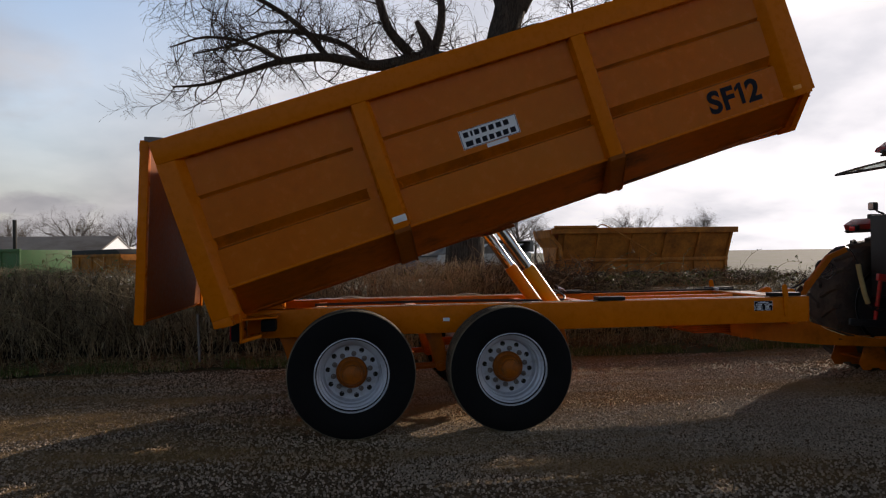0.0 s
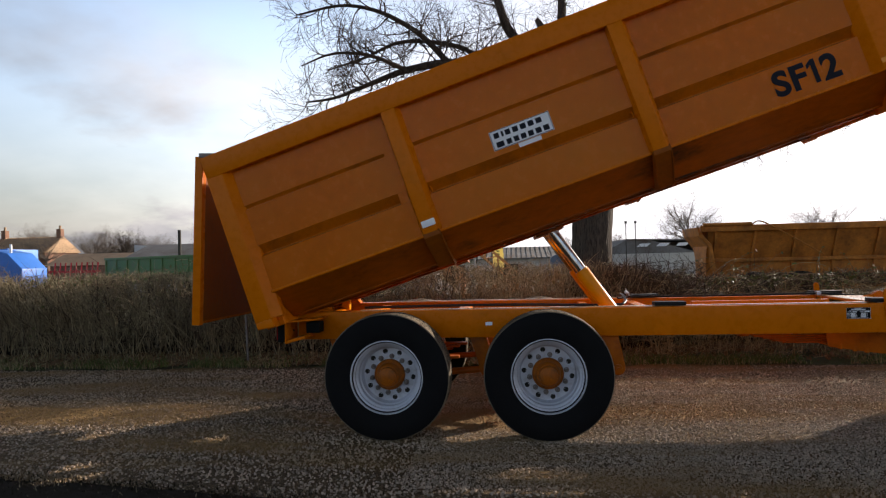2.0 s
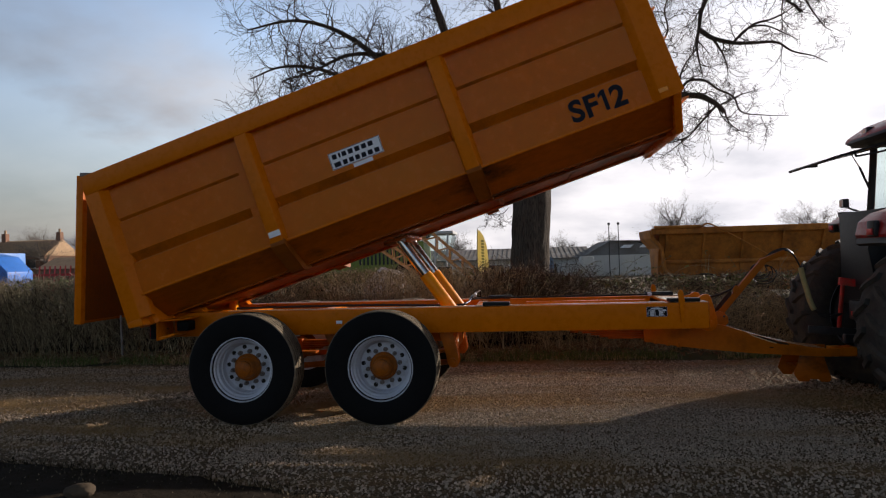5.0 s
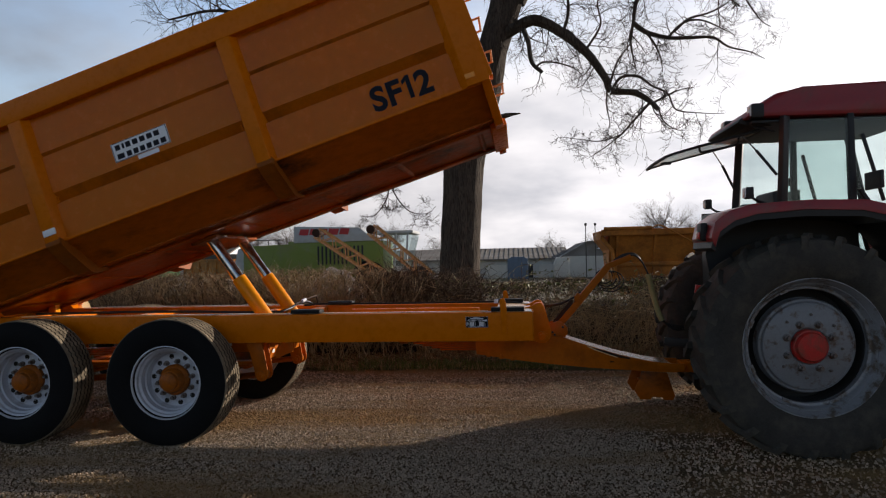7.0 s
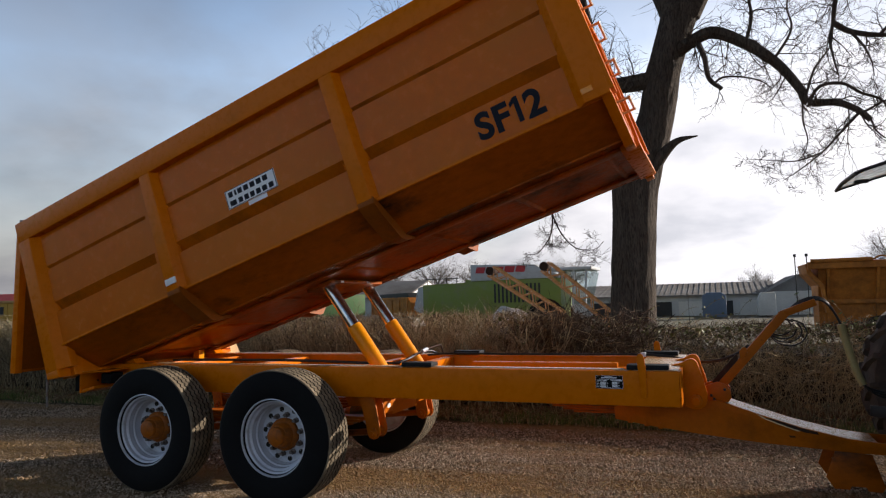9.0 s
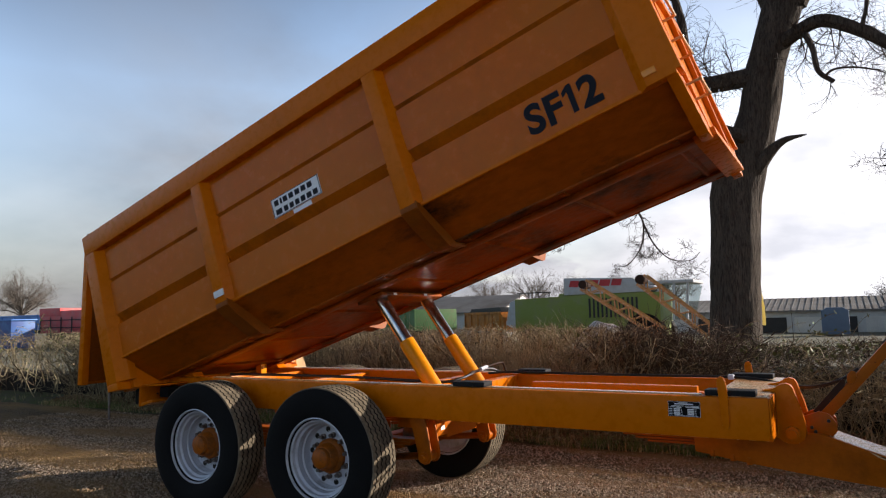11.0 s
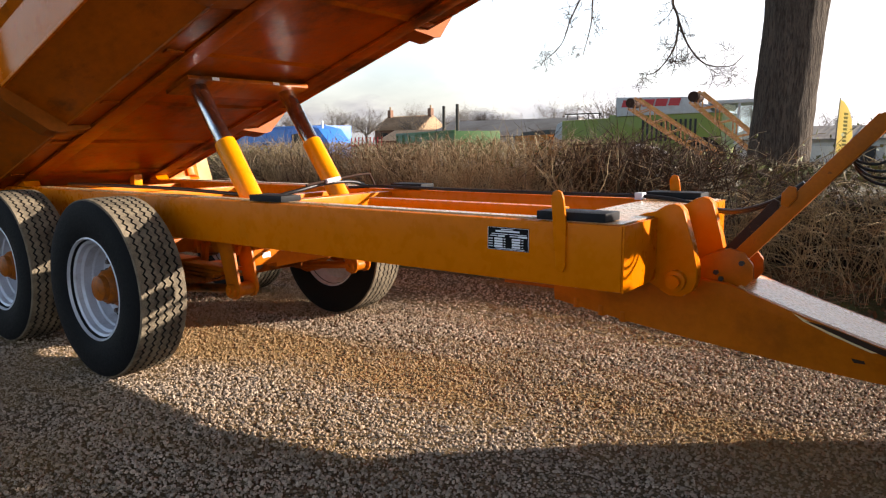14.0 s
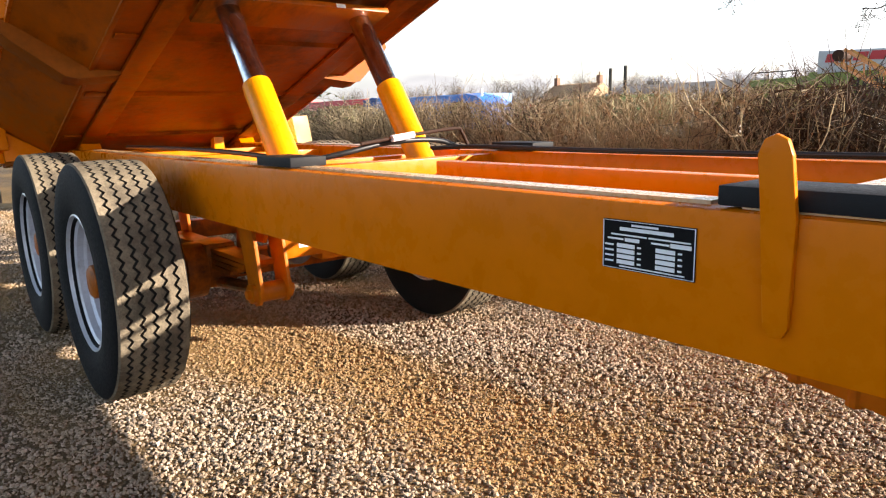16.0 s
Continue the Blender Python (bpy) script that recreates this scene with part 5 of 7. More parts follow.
for s in (-1, 1):
    y = TY + s * 0.60
    part("rear_pillar", bar((6.42, y, 1.87), (6.47, TY + s * 0.57, 2.62), 0.05, 0.07), cabm, tractor, "", ID, 0.008)
    part("door_pillar", bar((6.97, y, 1.0), (6.97, TY + s * 0.57, 2.62), 0.05, 0.06), cabm, tractor, "", ID, 0.008)
    part("front_pillar", bar((7.75, TY + s * 0.48, 1.0), (7.45, TY + s * 0.52, 2.62), 0.05, 0.06), cabm, tractor, "", ID, 0.008)
    part("cab_sill", box(6.10, 7.0, *sorted((y - s * 0.03, y + s * 0.03)), 1.845, 1.90), cabm, tractor, "", ID, 0.008)
    part("side_window", prism([(6.46, 1.90), (6.95, 1.90), (6.95, 2.58), (6.49, 2.58)], y - 0.004 - s * 0.012, y + 0.004 - s * 0.012, "y"), M_glass, tractor, "tinted side window", ID).visible_shadow = False
    part("door_glass", prism([(7.0, 1.2), (7.68, 1.2), (7.45, 2.58), (7.0, 2.58)], y - 0.004 - s * 0.03, y + 0.004 - s * 0.03, "y"), M_glass, tractor, "tinted door glass", ID).visible_shadow = False
    part("door_frame", bar((7.02, y, 2.0), (7.30, y, 1.55), 0.035, 0.03), cabm, tractor, "", ID, 0.006)
    part("door_frame", bar((7.06, TY + s * 0.58, 2.45), (7.2, y, 1.9), 0.03, 0.025), cabm, tractor, "", ID, 0.006)
    part("window_latch", box(6.93, 6.955, *sorted((y + s * 0.002, y + s * 0.03)), 2.15, 2.23), cabm, tractor, "", ID, 0.004)
    part("mirror", box(7.03, 7.06, *sorted((y + s * 0.05, y + s * 0.30)), 1.98, 2.12), cabm, tractor, "", ID, 0.012)
part("cab_back", box(6.08, 6.13, TY - 0.56, TY + 0.56, 0.95, 1.88), cabm, tractor, "", ID, 0.01)
part("cab_floor", box(6.1, 7.7, TY - 0.58, TY + 0.58, 0.92, 1.0), cabm, tractor, "", ID, 0.01)
roof = prism([(6.16, 2.62), (6.20, 2.68), (6.40, 2.81), (6.60, 2.85), (7.55, 2.88), (7.70, 2.83), (7.74, 2.66), (7.66, 2.60)], TY - 0.60, TY + 0.60, "y")
part("roof", roof, M_red, tractor, "red cab roof", ID, 0.035)
part("roof_lining", box(6.22, 7.6, TY - 0.55, TY + 0.55, 2.575, 2.598), cabm, tractor, "", ID, 0.006)
for s in (-1, 1):
    x, y, z = (6.20, TY - 0.56, 2.61) if s < 0 else (6.22, TY + 0.24, 2.625)
    lamp = part("work_lamp", box(x, x + 0.10, y - 0.055, y + 0.055, z, z + 0.12), cabm, tractor, "black square work lamp", ID, 0.02)
    part("lens", box(x - 0.012, x - 0.001, y - 0.042, y + 0.042, z + 0.015, z + 0.105), M_lens, lamp, "", ID, 0.003)
    y = TY + s * 0.60
    small = part("rear_lamp", box(6.13, 6.19, y - 0.045, y + 0.045, 1.945, 2.04), cabm, tractor, "small black lamp on a bent stalk", ID, 0.012)
    part("lens", box(6.12, 6.129, y - 0.036, y + 0.036, 1.955, 2.03), M_lens, small, "", ID, 0.002)
    part("stalk", tube([(6.18, y, 1.96), (6.23, y, 1.925), (6.29, y, 1.905), (6.33, y, 1.86)], 0.011, 6), cabm, small, "", ID)
part("hinge_box", prism([(6.13, 2.60), (6.16, 2.64), (6.40, 2.62), (6.40, 2.56), (6.22, 2.57)], TY - 0.46, TY + 0.46, "y"), cabm, tractor, "", ID, 0.010)
# the rear window, swung up on its struts: curved glass in a black seal
HW = 0.43
arc = [(6.36, 2.545), (6.14, 2.493), (5.92, 2.441), (5.72, 2.391), (5.60, 2.358), (5.545, 2.338)]
hatch = part("rear_window", tube([(x, TY - HW, z) for x, z in arc], 0.013, 6), cabm, tractor, "open rear window with black edge seal", ID, 0, 60)
part("seal", tube([(x, TY + HW, z) for x, z in arc], 0.013, 6), cabm, hatch, "", ID, 0, 60)
part("seal", tube([(5.545, TY - HW, 2.338), (5.53, TY - 0.2, 2.334), (5.525, TY, 2.333), (5.53, TY + 0.2, 2.334), (5.545, TY + HW, 2.338)], 0.014, 6), cabm, hatch, "", ID, 0, 60)
part("seal", bar((6.36, TY - HW, 2.545), (6.36, TY + HW, 2.545), 0.03, 0.025), cabm, hatch, "", ID, 0.006)
part("pane", prism(arc + [(x + 0.001, z + 0.006) for x, z in arc[::-1]], TY - HW, TY + HW, "y"), M_dusty, hatch, "dusty glass", ID).visible_shadow = False
part("handle", tube([(5.84, TY - 0.36, 2.42), (5.85, TY - 0.36, 2.385), (5.89, TY - 0.36, 2.382), (6.14, TY - 0.36, 2.43), (6.17, TY - 0.36, 2.495)], 0.011, 6), cabm, hatch, "black grab handle", ID)
part("latch", box(5.63, 5.72, TY + 0.16, TY + 0.22, 2.35, 2.375), cabm, hatch, "", ID, 0.006)
for s in (-1, 1):
    part("gas_strut", rod((6.40, TY + s * 0.56, 2.14), (6.27, TY + s * 0.475, 2.36), 0.012, n=8), cabm, tractor, "", ID)
    part("strut_rod", rod((6.27, TY + s * 0.475, 2.36), (6.17, TY + s * 0.43, 2.50), 0.006, n=8), M_steel, tractor, "", ID)
# seat, wheel and controls inside
seat = part("seat", box(6.55, 7.0, TY - 0.24, TY + 0.24, 1.35, 1.50), cabm, tractor, "dark driver seat", ID, 0.04)
part("backrest", prism([(6.52, 1.5), (6.62, 1.5), (6.56, 2.05), (6.48, 2.03)], TY - 0.22, TY + 0.22, "y"), cabm, seat, "", ID, 0.03)
part("seat_base", box(6.6, 6.95, TY - 0.18, TY + 0.18, 1.0, 1.35), cabm, seat, "", ID, 0.02)
part("steering_wheel", lathe([(0.19, -0.012), (0.205, 0.0), (0.19, 0.012), (0.175, 0.0), (0.19, -0.012)], 28), cabm, tractor, "", pose(7.32, TY, 1.72, 60, 0, 90), 0, 40)
part("steering_column", rod((7.45, TY, 1.2), (7.33, TY, 1.70), 0.035, n=12), cabm, tractor, "", ID)
part("beacon_cable", tube([(6.20, TY - 0.45, 2.60), (6.26, TY - 0.50, 2.55), (6.40, TY - 0.54, 2.50)], 0.008, 6), cabm, tractor, "", ID)
# transmission, linkage and bonnet
part("rear_axle_case", box(6.15, 6.75, TY - 0.35, TY + 0.35, 0.55, 1.10), M_cab, tractor, "dark transmission housing", ID, 0.03)
part("axle_tube", rod((6.4, TY - 0.92, 0.84), (6.4, TY + 0.92, 0.84), 0.12, n=20), M_cab, tractor, "", ID)
for s in (-1, 1):
    part("lower_link", bar((6.20, TY + s * 0.30, 0.62), (5.66, TY + s * 0.40, 0.66), 0.045, 0.08), M_cab, tractor, "", ID, 0.008)
    part("lift_rod", rod((5.95, TY + s * 0.36, 0.66), (5.98, TY + s * 0.30, 1.15), 0.022, n=10), M_redhub, tractor, "", ID)
    part("lift_arm", bar((6.22, TY + s * 0.26, 1.12), (5.94, TY + s * 0.30, 1.17), 0.06, 0.08), M_redhub, tractor, "", ID, 0.008)
part("pickup_hitch", box(5.98, 6.20, TY - 0.12, TY + 0.12, 0.40, 0.56), M_cab, tractor, "", ID, 0.015)
part("hitch_pin", rod((5.98, TY, 0.42), (5.98, TY, 0.56), 0.02, n=10), M_steel, tractor, "", ID)
part("spool_valves", box(5.98, 6.15, TY - 0.20, TY + 0.20, 0.78, 0.98), M_cab, tractor, "", ID, 0.02)
part("coupler", rod((5.88, TY - 0.10, 0.86), (5.99, TY - 0.10, 0.88), 0.028, n=10), M_redhub, tractor, "", ID)
for s in (-1, 1):
    y0, y1 = sorted((TY + s * 0.28, TY + s * 0.78))
    part("fuel_tank", box(7.02, 8.0, y0, y1, 0.38, 0.98), M_cab, tractor, "dark side tank and step", ID, 0.05)
part("chassis_block", box(6.7, 9.1, TY - 0.24, TY + 0.24, 0.55, 0.95), M_cab, tractor, "", ID, 0.03)
part("bonnet", prism([(7.70, 0.95), (9.30, 0.95), (9.34, 1.45), (9.20, 1.58), (7.70, 1.72)], TY - 0.36, TY + 0.36, "y"), M_red, tractor, "red bonnet", ID, 0.05)
ftyre_me = mesh_of(lathe([(r * 0.72, y * 0.72) for r, y in tp2], 48), "tyre", [M_muddytyre], 30)
fdisc_me = mesh_of(lathe([(0.37, -0.12), (0.36, -0.05), (0.30, -0.02), (0.12, -0.04), (0.0, -0.05)], 40), "wheel_disc", [M_greyrim], 35)
for s in (-1, 1):
    m = pose(8.85, TY + s * 0.90, 0.585, 0, 0, 0 if s < 0 else 180)
    fw = part("front_wheel", fdisc_me, M_greyrim, tractor, "worn grey wheel disc", m)
    part("tyre", ftyre_me, M_muddytyre, fw, "muddy tractor tyre", m)
part("front_axle", bar((8.85, TY - 0.85, 0.585), (8.85, TY + 0.85, 0.585), 0.14, 0.14), M_cab, tractor, "", ID, 0.01)

# ---- the far yard ----
# combine harvester, seen over the hedge
comb = thing("combine_harvester", pose(-5.5, 32, 0), "green and white combine harvester parked in the far yard", "combine")
part("body", prism([(-8.6, 0.5), (-8.6, 2.28), (-6.4, 2.30), (-6.4, 2.45), (-1.9, 2.40), (-1.9, 0.5)], 31, 33.4, "y"), M_cgreen, comb, "green side panels", ID, 0.03)
part("grain_tank", prism([(-6.1, 2.38), (-6.1, 3.15), (-3.0, 3.04), (-2.2, 2.42)], 30.9, 33.5, "y"), M_cwhite, comb, "white upper bodywork", ID, 0.03)
part("cab", prism([(-2.1, 1.2), (-2.0, 2.5), (-1.75, 2.86), (-0.7, 2.82), (-0.55, 2.62), (-0.9, 1.2)], 31.1, 33.2, "y"), M_glass, comb, "glazed cab", ID)
part("cab_roof", box(-2.45, -0.5, 31.0, 33.3, 2.72, 2.86), M_cwhite, comb, "", ID, 0.03)
for x in (-2.05, -1.4, -0.85):
    part("cab_post", bar((x, 31.08, 1.2), (x + 0.1, 31.08, 2.74), 0.08, 0.08), M_cwhite, comb, "", ID)
for k in range(12):
    part("vent_slat", box(-5.0 + 0.19 * k, -4.92 + 0.19 * k, 30.97, 31.0, 1.35, 2.2), M_dark, comb, "", ID)
x = -5.85
for wdt in (0.42, 0.30, 0.42, 0.46, 0.42):   # the maker's name as plain red bars
    part("name_bar", prism([(x, 2.74), (x + wdt, 2.72), (x + wdt + 0.08, 3.0), (x + 0.08, 3.02)], 30.87, 30.9, "y"), M_cred, comb, "", ID)
    x += wdt + 0.08
part("rail", bar((-8.5, 31.1, 2.55), (-6.8, 31.1, 2.55), 0.04, 0.04), M_dark, comb, "", ID)
for k in range(4):
    part("rail_post", bar((-8.4 + 0.5 * k, 31.1, 2.3), (-8.4 + 0.5 * k, 31.1, 2.55), 0.03, 0.03), M_dark, comb, "", ID)
part("rear_hood", prism([(-9.2, 1.1), (-8.95, 2.15), (-8.61, 2.26), (-8.61, 0.8)], 31.2, 33.2, "y"), M_cwhite, comb, "pale rear hood", ID, 0.03)
for x, r in ((-7.9, 0.55), (-2.6, 0.85)):
    for y in (31.2, 33.2):
        part("wheel", rod((x, y - 0.25, r - 0.2), (x, y + 0.25, r - 0.2), r, n=24), M_black, comb, "", ID, 0.03)
# two lattice conveyor booms
def boom(x0, z0, x1, z1, y, dy):
    t = thing("lattice_boom", pose(0.5 * (x0 + x1), y, 0), "flaking orange lattice conveyor boom leaning over", "conveyor", "lattice booms")
    d = Vector((x1 - x0, dy, z1 - z0)); L = d.length; d.normalize(); up = d.cross(Vector((dy, x0 - x1, 0)).normalized())
    up = up if up.z > 0 else -up
    corners = [(a, b) for a in (-0.22, 0.22) for b in (-0.2, 0.2)]
    P0 = Vector((x0, y, z0))
    for a, b in corners:
        part("chord", bar(P0 + Vector((0, a, 0)) + up * b, P0 + d * L + Vector((0, a, 0)) + up * b, 0.075, 0.075), M_rust if a < 0 else M_boomyel, t, "", ID)
    n = int(L / 0.30)
    for k in range(n):
        for a in (-0.22, 0.22):
            s0, s1 = (L * k / n, L * (k + 1) / n)
            b0 = -0.2 if k % 2 else 0.2
            part("lattice_bar", bar(P0 + d * s0 + Vector((0, a, 0)) + up * b0, P0 + d * s1 + Vector((0, a, 0)) - up * b0, 0.04, 0.04), M_rust if a < 0 else M_boomyel, t, "", ID)
    part("head", rod(P0 + Vector((0, -0.3, 0)), P0 + Vector((0, 0.3, 0)), 0.16, n=14), M_corrode, t, "rusty brown head drum", ID)
    part("foot", bar(P0 + d * L, P0 + d * L + Vector((0, 0, -z1 - 0.25)), 0.2, 0.2), M_rust, t, "", ID)
boom(-3.55, 2.62, -1.15, 0.75, 26.3, 1.5)
boom(-1.15, 2.66, 0.95, 0.75, 25.2, 0.85)

# the yellow trailer beyond the hedge
def old_trailer():
    t = thing("old_trailer", pose(10, 23.5, 0), "weathered yellow steel tipping trailer behind the hedge", "trailer")
    OT = pose(0.35, 0, 0)
    b = part("body", prism([(22.7, 2.33), (22.7, 2.15), (23.15, 1.25), (23.15, 0.45), (24.45, 0.45), (24.45, 1.25), (24.9, 2.15), (24.9, 2.33)], 6.9, 13.4, "x"), M_oldyel, t, "sloping hopper sides", OT, 0.02)
    part("top_rail", box(6.62, 13.5, 22.55, 22.70, 2.14, 2.34), M_oldyel, b, "", OT, 0.02)
    part("mid_rail", box(7.0, 13.35, 23.02, 23.15, 1.15, 1.27), M_oldyel, b, "", OT, 0.01)
    part("end_flap", prism([(6.58, 2.30), (6.62, 2.02), (6.95, 1.62), (7.05, 0.9), (7.12, 0.9), (7.02, 1.70), (6.72, 2.06), (6.70, 2.30)], 22.75, 24.85, "y"), M_oldyel, b, "", OT, 0.01)
    for x in (7.10, 8.30, 9.55, 10.80, 12.05, 13.25):
        part("rib", prism([(22.60, 2.14), (22.70, 2.14), (23.14, 1.25), (23.14, 0.45), (23.06, 0.45), (23.06, 1.20)], x, x + 0.08, "x"), M_oldyel, b, "", OT, 0.008)
    part("sheet_bar", tube([(8.2, 22.5, 2.36), (8.5, 22.5, 2.42), (9.4, 22.45, 1.9), (10.3, 22.5, 1.35)], 0.025, 6), M_oldyel, b, "", OT)
    part("roller", rod((6.7, 22.55, 2.36), (8.2, 22.55, 2.36), 0.06, n=12), M_oldyel, b, "rolled sheet", OT)
    part("chassis", box(7.4, 14.5, 23.1, 24.5, 0.2, 0.44), M_oldyel, t, "", OT, 0.02)
    for x in (8.4, 9.8):
        for y in (22.9, 24.7):
            part("wheel", rod((x, y - 0.2, 0.3), (x, y + 0.2, 0.3), 0.52, n=24), M_black, t, "", OT, 0.02)
old_trailer()

# long sheds
def shed(name, x0, x1, y, z_eave, z_ridge, depth, lean, label):
    t = thing(name, pose(0.5 * (x0 + x1), y, 0), label, "shed")
    wall = part("wall", box(x0, x1, y, y + depth, -0.2, z_eave), M_shedwall, t, "", ID)
    yr = y + depth / 2
    part("roof", prism([(y - 0.4, z_eave - 0.05), (yr, z_ridge), (y + depth + 0.4, z_eave - 0.05), (y + depth + 0.4, z_eave + 0.05), (yr, z_ridge + 0.12), (y - 0.4, z_eave + 0.05)], x0 - 0.3, x1 + 0.3, "x"), M_roof, t, "grey fibre-cement roof", ID)
    return t, wall
s1, w1 = shed("long_shed", -8.0, 8.3, 57.0, 1.35, 2.25, 12.0, 0, "long low grey-roofed farm shed with pale walls")
for k in range(7):
    part("bay_opening", box(-7.2 + 2.2 * k, -5.5 + 2.2 * k, 56.95, 56.99, -0.2, 0.9), M_dark if k % 2 else M_block, w1, "", ID)
for k in range(40):
    part("roof_rib", bar((-8.2 + 0.42 * k, 56.6, 1.41), (-8.2 + 0.42 * k, 62.9, 2.38), 0.05, 0.03), M_roof, s1, "", ID)
s2 = thing("gabled_shed", pose(11.5, 57, 0), "grey gabled shed with roof lights", "shed")
part("wall", box(7.9, 15.4, 56.0, 66.0, -0.2, 1.5), M_block, s2, "pale wall", ID)
part("gable", prism([(7.9, 1.5), (9.9, 2.6), (11.6, 2.6), (15.4, 1.5)], 56.0, 66.0, "y"), M_roof, s2, "", ID)
part("roof", prism([(7.7, 1.48), (9.9, 2.70), (15.6, 2.55), (15.6, 1.6), (15.3, 1.6), (15.3, 2.45), (9.95, 2.6), (7.9, 1.44)], 55.8, 66.2, "y"), M_roof, s2, "", ID)
for k in range(3):
    part("roof_light", prism([(10.6 + 1.5 * k, 2.05), (11.4 + 1.5 * k, 2.05), (11.7 + 1.5 * k, 2.3), (10.9 + 1.5 * k, 2.3)], 55.75, 55.79, "y"), M_white, s2, "pale roof light", ID)
for x in (9.66, 10.4):
    lp = thing("yard_lamp", pose(x, 55, 0), "thin pole with a floodlight", "lamp post", "yard lamps")
    part("pole", rod((x, 55, -0.2), (x, 55, 4.0), 0.035, n=8), M_pole, lp, "", ID)
    part("lamp_head", box(x - 0.09, x + 0.09, 54.9, 55.05, 3.9, 4.1), M_dark, lp, "", ID, 0.03)
solo("water_tank", prism([(3.5, -0.1), (5.0, -0.1), (5.0, 1.35), (4.7, 1.55), (3.8, 1.55), (3.5, 1.35)], 50, 51.5, "y"), M_tank, "dark blue plastic tank beside the shed", "tank", bevel=0.05)
solo("block_store", prism([(7.0, -0.1), (8.1, -0.1), (8.1, 1.45), (7.2, 1.45), (7.0, 0.9)], 52, 54, "y"), M_block, "small pale blockwork store by the shed", "store", bevel=0.05)
# flag banner
FX, FY = -0.36, 54.0
fl = thing("feather_flag", pose(FX, FY, 0), "tall yellow feather flag with a column of dark bars", "flag")
part("pole", rod((FX - 0.62, FY, -0.2), (FX - 0.46, FY, 3.95), 0.03, n=8), M_pole, fl, "", ID)
part("cloth", prism([(FX - 0.50, 0.5), (FX + 0.36, 0.4), (FX + 0.36, 1.6), (FX + 0.24, 2.6), (FX + 0.02, 3.3), (FX - 0.25, 3.72), (FX - 0.46, 3.85), (FX - 0.50, 2.3)], FY - 0.02, FY, "y"), M_flag, fl, "", ID)
for k in range(10):
    part("print_bar", prism([(FX - 0.18, 0.7 + 0.24 * k), (FX + 0.04, 0.68 + 0.24 * k), (FX + 0.02, 0.82 + 0.24 * k), (FX - 0.20, 0.84 + 0.24 * k)], FY - 0.03, FY - 0.021, "y"), M_flagink, fl, "", ID)

# to the other side: blue machines, green trailers, a house
def flat_trailer(name, x0, x1, y, z0, z1, m, label, n):
    t = thing(name, pose(0.5 * (x0 + x1), y, 0), label, "trailer")
    part("side", box(x0, x1, y, y + 2.2, z0, z1), m, t, "", ID, 0.02)
    for k in range(n + 1):
        x = x0 + (x1 - x0 - 0.1) * k / n
        part("post", box(x, x + 0.1, y - 0.06, y - 0.002, z0, z1 + 0.05), m, t, "", ID, 0.01)
    part("top_rail", box(x0, x1, y - 0.08, y - 0.002, z1 - 0.1, z1 + 0.02), m, t, "", ID, 0.01)
    part("bed", box(x0 - 0.3, x1 + 0.3, y + 0.3, y + 1.9, z0 - 0.35, z0 - 0.002), M_dark, t, "", ID)
    for x in (x0 + 1.0, x1 - 1.0):
        for yy in (y + 0.3, y + 1.9):
            part("wheel", rod((x, yy - 0.15, 0.25), (x, yy + 0.15, 0.25), 0.45, n=20), M_black, t, "", ID)
flat_trailer("blue_trailer", -37.0, -25.5, 33.0, 0.9, 2.55, M_bluetarp, "long trailer under a bright blue tarpaulin", 6)
bm_ = thing("blue_machine", pose(-24.9, 31.5, 0), "bright blue farm machine with a sloping hood", "machine")
part("body", prism([(-26.6, 0.5), (-26.6, 2.35), (-25.0, 2.5), (-24.0, 2.3), (-23.2, 1.5), (-23.2, 0.5)], 31.0, 32.8, "y"), M_blue, bm_, "", ID, 0.05)
part("side_panel", prism([(-26.3, 1.0), (-26.3, 2.0), (-25.3, 2.1), (-24.6, 1.4), (-24.6, 1.0)], 30.95, 30.995, "y"), M_dark, bm_, "", ID, 0.01)
part("exhaust", rod((-24.1, 31.4, 2.2), (-24.1, 31.4, 2.75), 0.06, n=10), M_white, bm_, "", ID)
for x in (-26.0, -23.8):
    part("wheel", rod((x, 30.9, 0.35), (x, 31.2, 0.35), 0.55, n=20), M_black, bm_, "", ID, 0.02)
flat_trailer("blue_trailer", -70.0, -57.6, 38.0, 1.2, 2.6, M_bluetarp, "long pale blue sheeted trailer in the far yard", 6)
van = thing("red_lorry_body", pose(-49.5, 36, 0), "faded red lorry box standing in the far yard", "lorry body")
part("side", box(-57.6, -43.0, 36.0, 38.4, 0.9, 2.85), M_fadedred, van, "faded red side panels", ID, 0.03)
part("upper_box", box(-57.6, -54.4, 35.95, 38.4, 2.4, 3.1), M_fadedred, van, "", ID, 0.03)
for k in range(9):
    part("rail", box(-57.4 + 1.6 * k, -57.28 + 1.6 * k, 35.9, 35.94, 0.9, 2.3), M_dark, van, "", ID)
for z in (1.35, 2.0):
    part("rail", box(-57.5, -45.0, 35.9, 35.945, z, z + 0.07), M_dark, van, "", ID)
part("chassis", box(-57.0, -43.5, 36.3, 38.1, 0.3, 0.88), M_dark, van, "", ID)
hut = thing("site_hut", pose(-42.0, 33, 0), "dull yellow site hut with a small dark window", "hut")
part("wall", box(-43.7, -39.6, 33.0, 35.2, -0.2, 2.12), M_hutyel, hut, "", ID, 0.02)
part("roof", prism([(-43.85, 2.12), (-43.6, 2.28), (-39.7, 2.28), (-39.45, 2.12)], 32.85, 35.35, "y"), M_boomyel, hut, "shallow yellow roof", ID, 0.02)
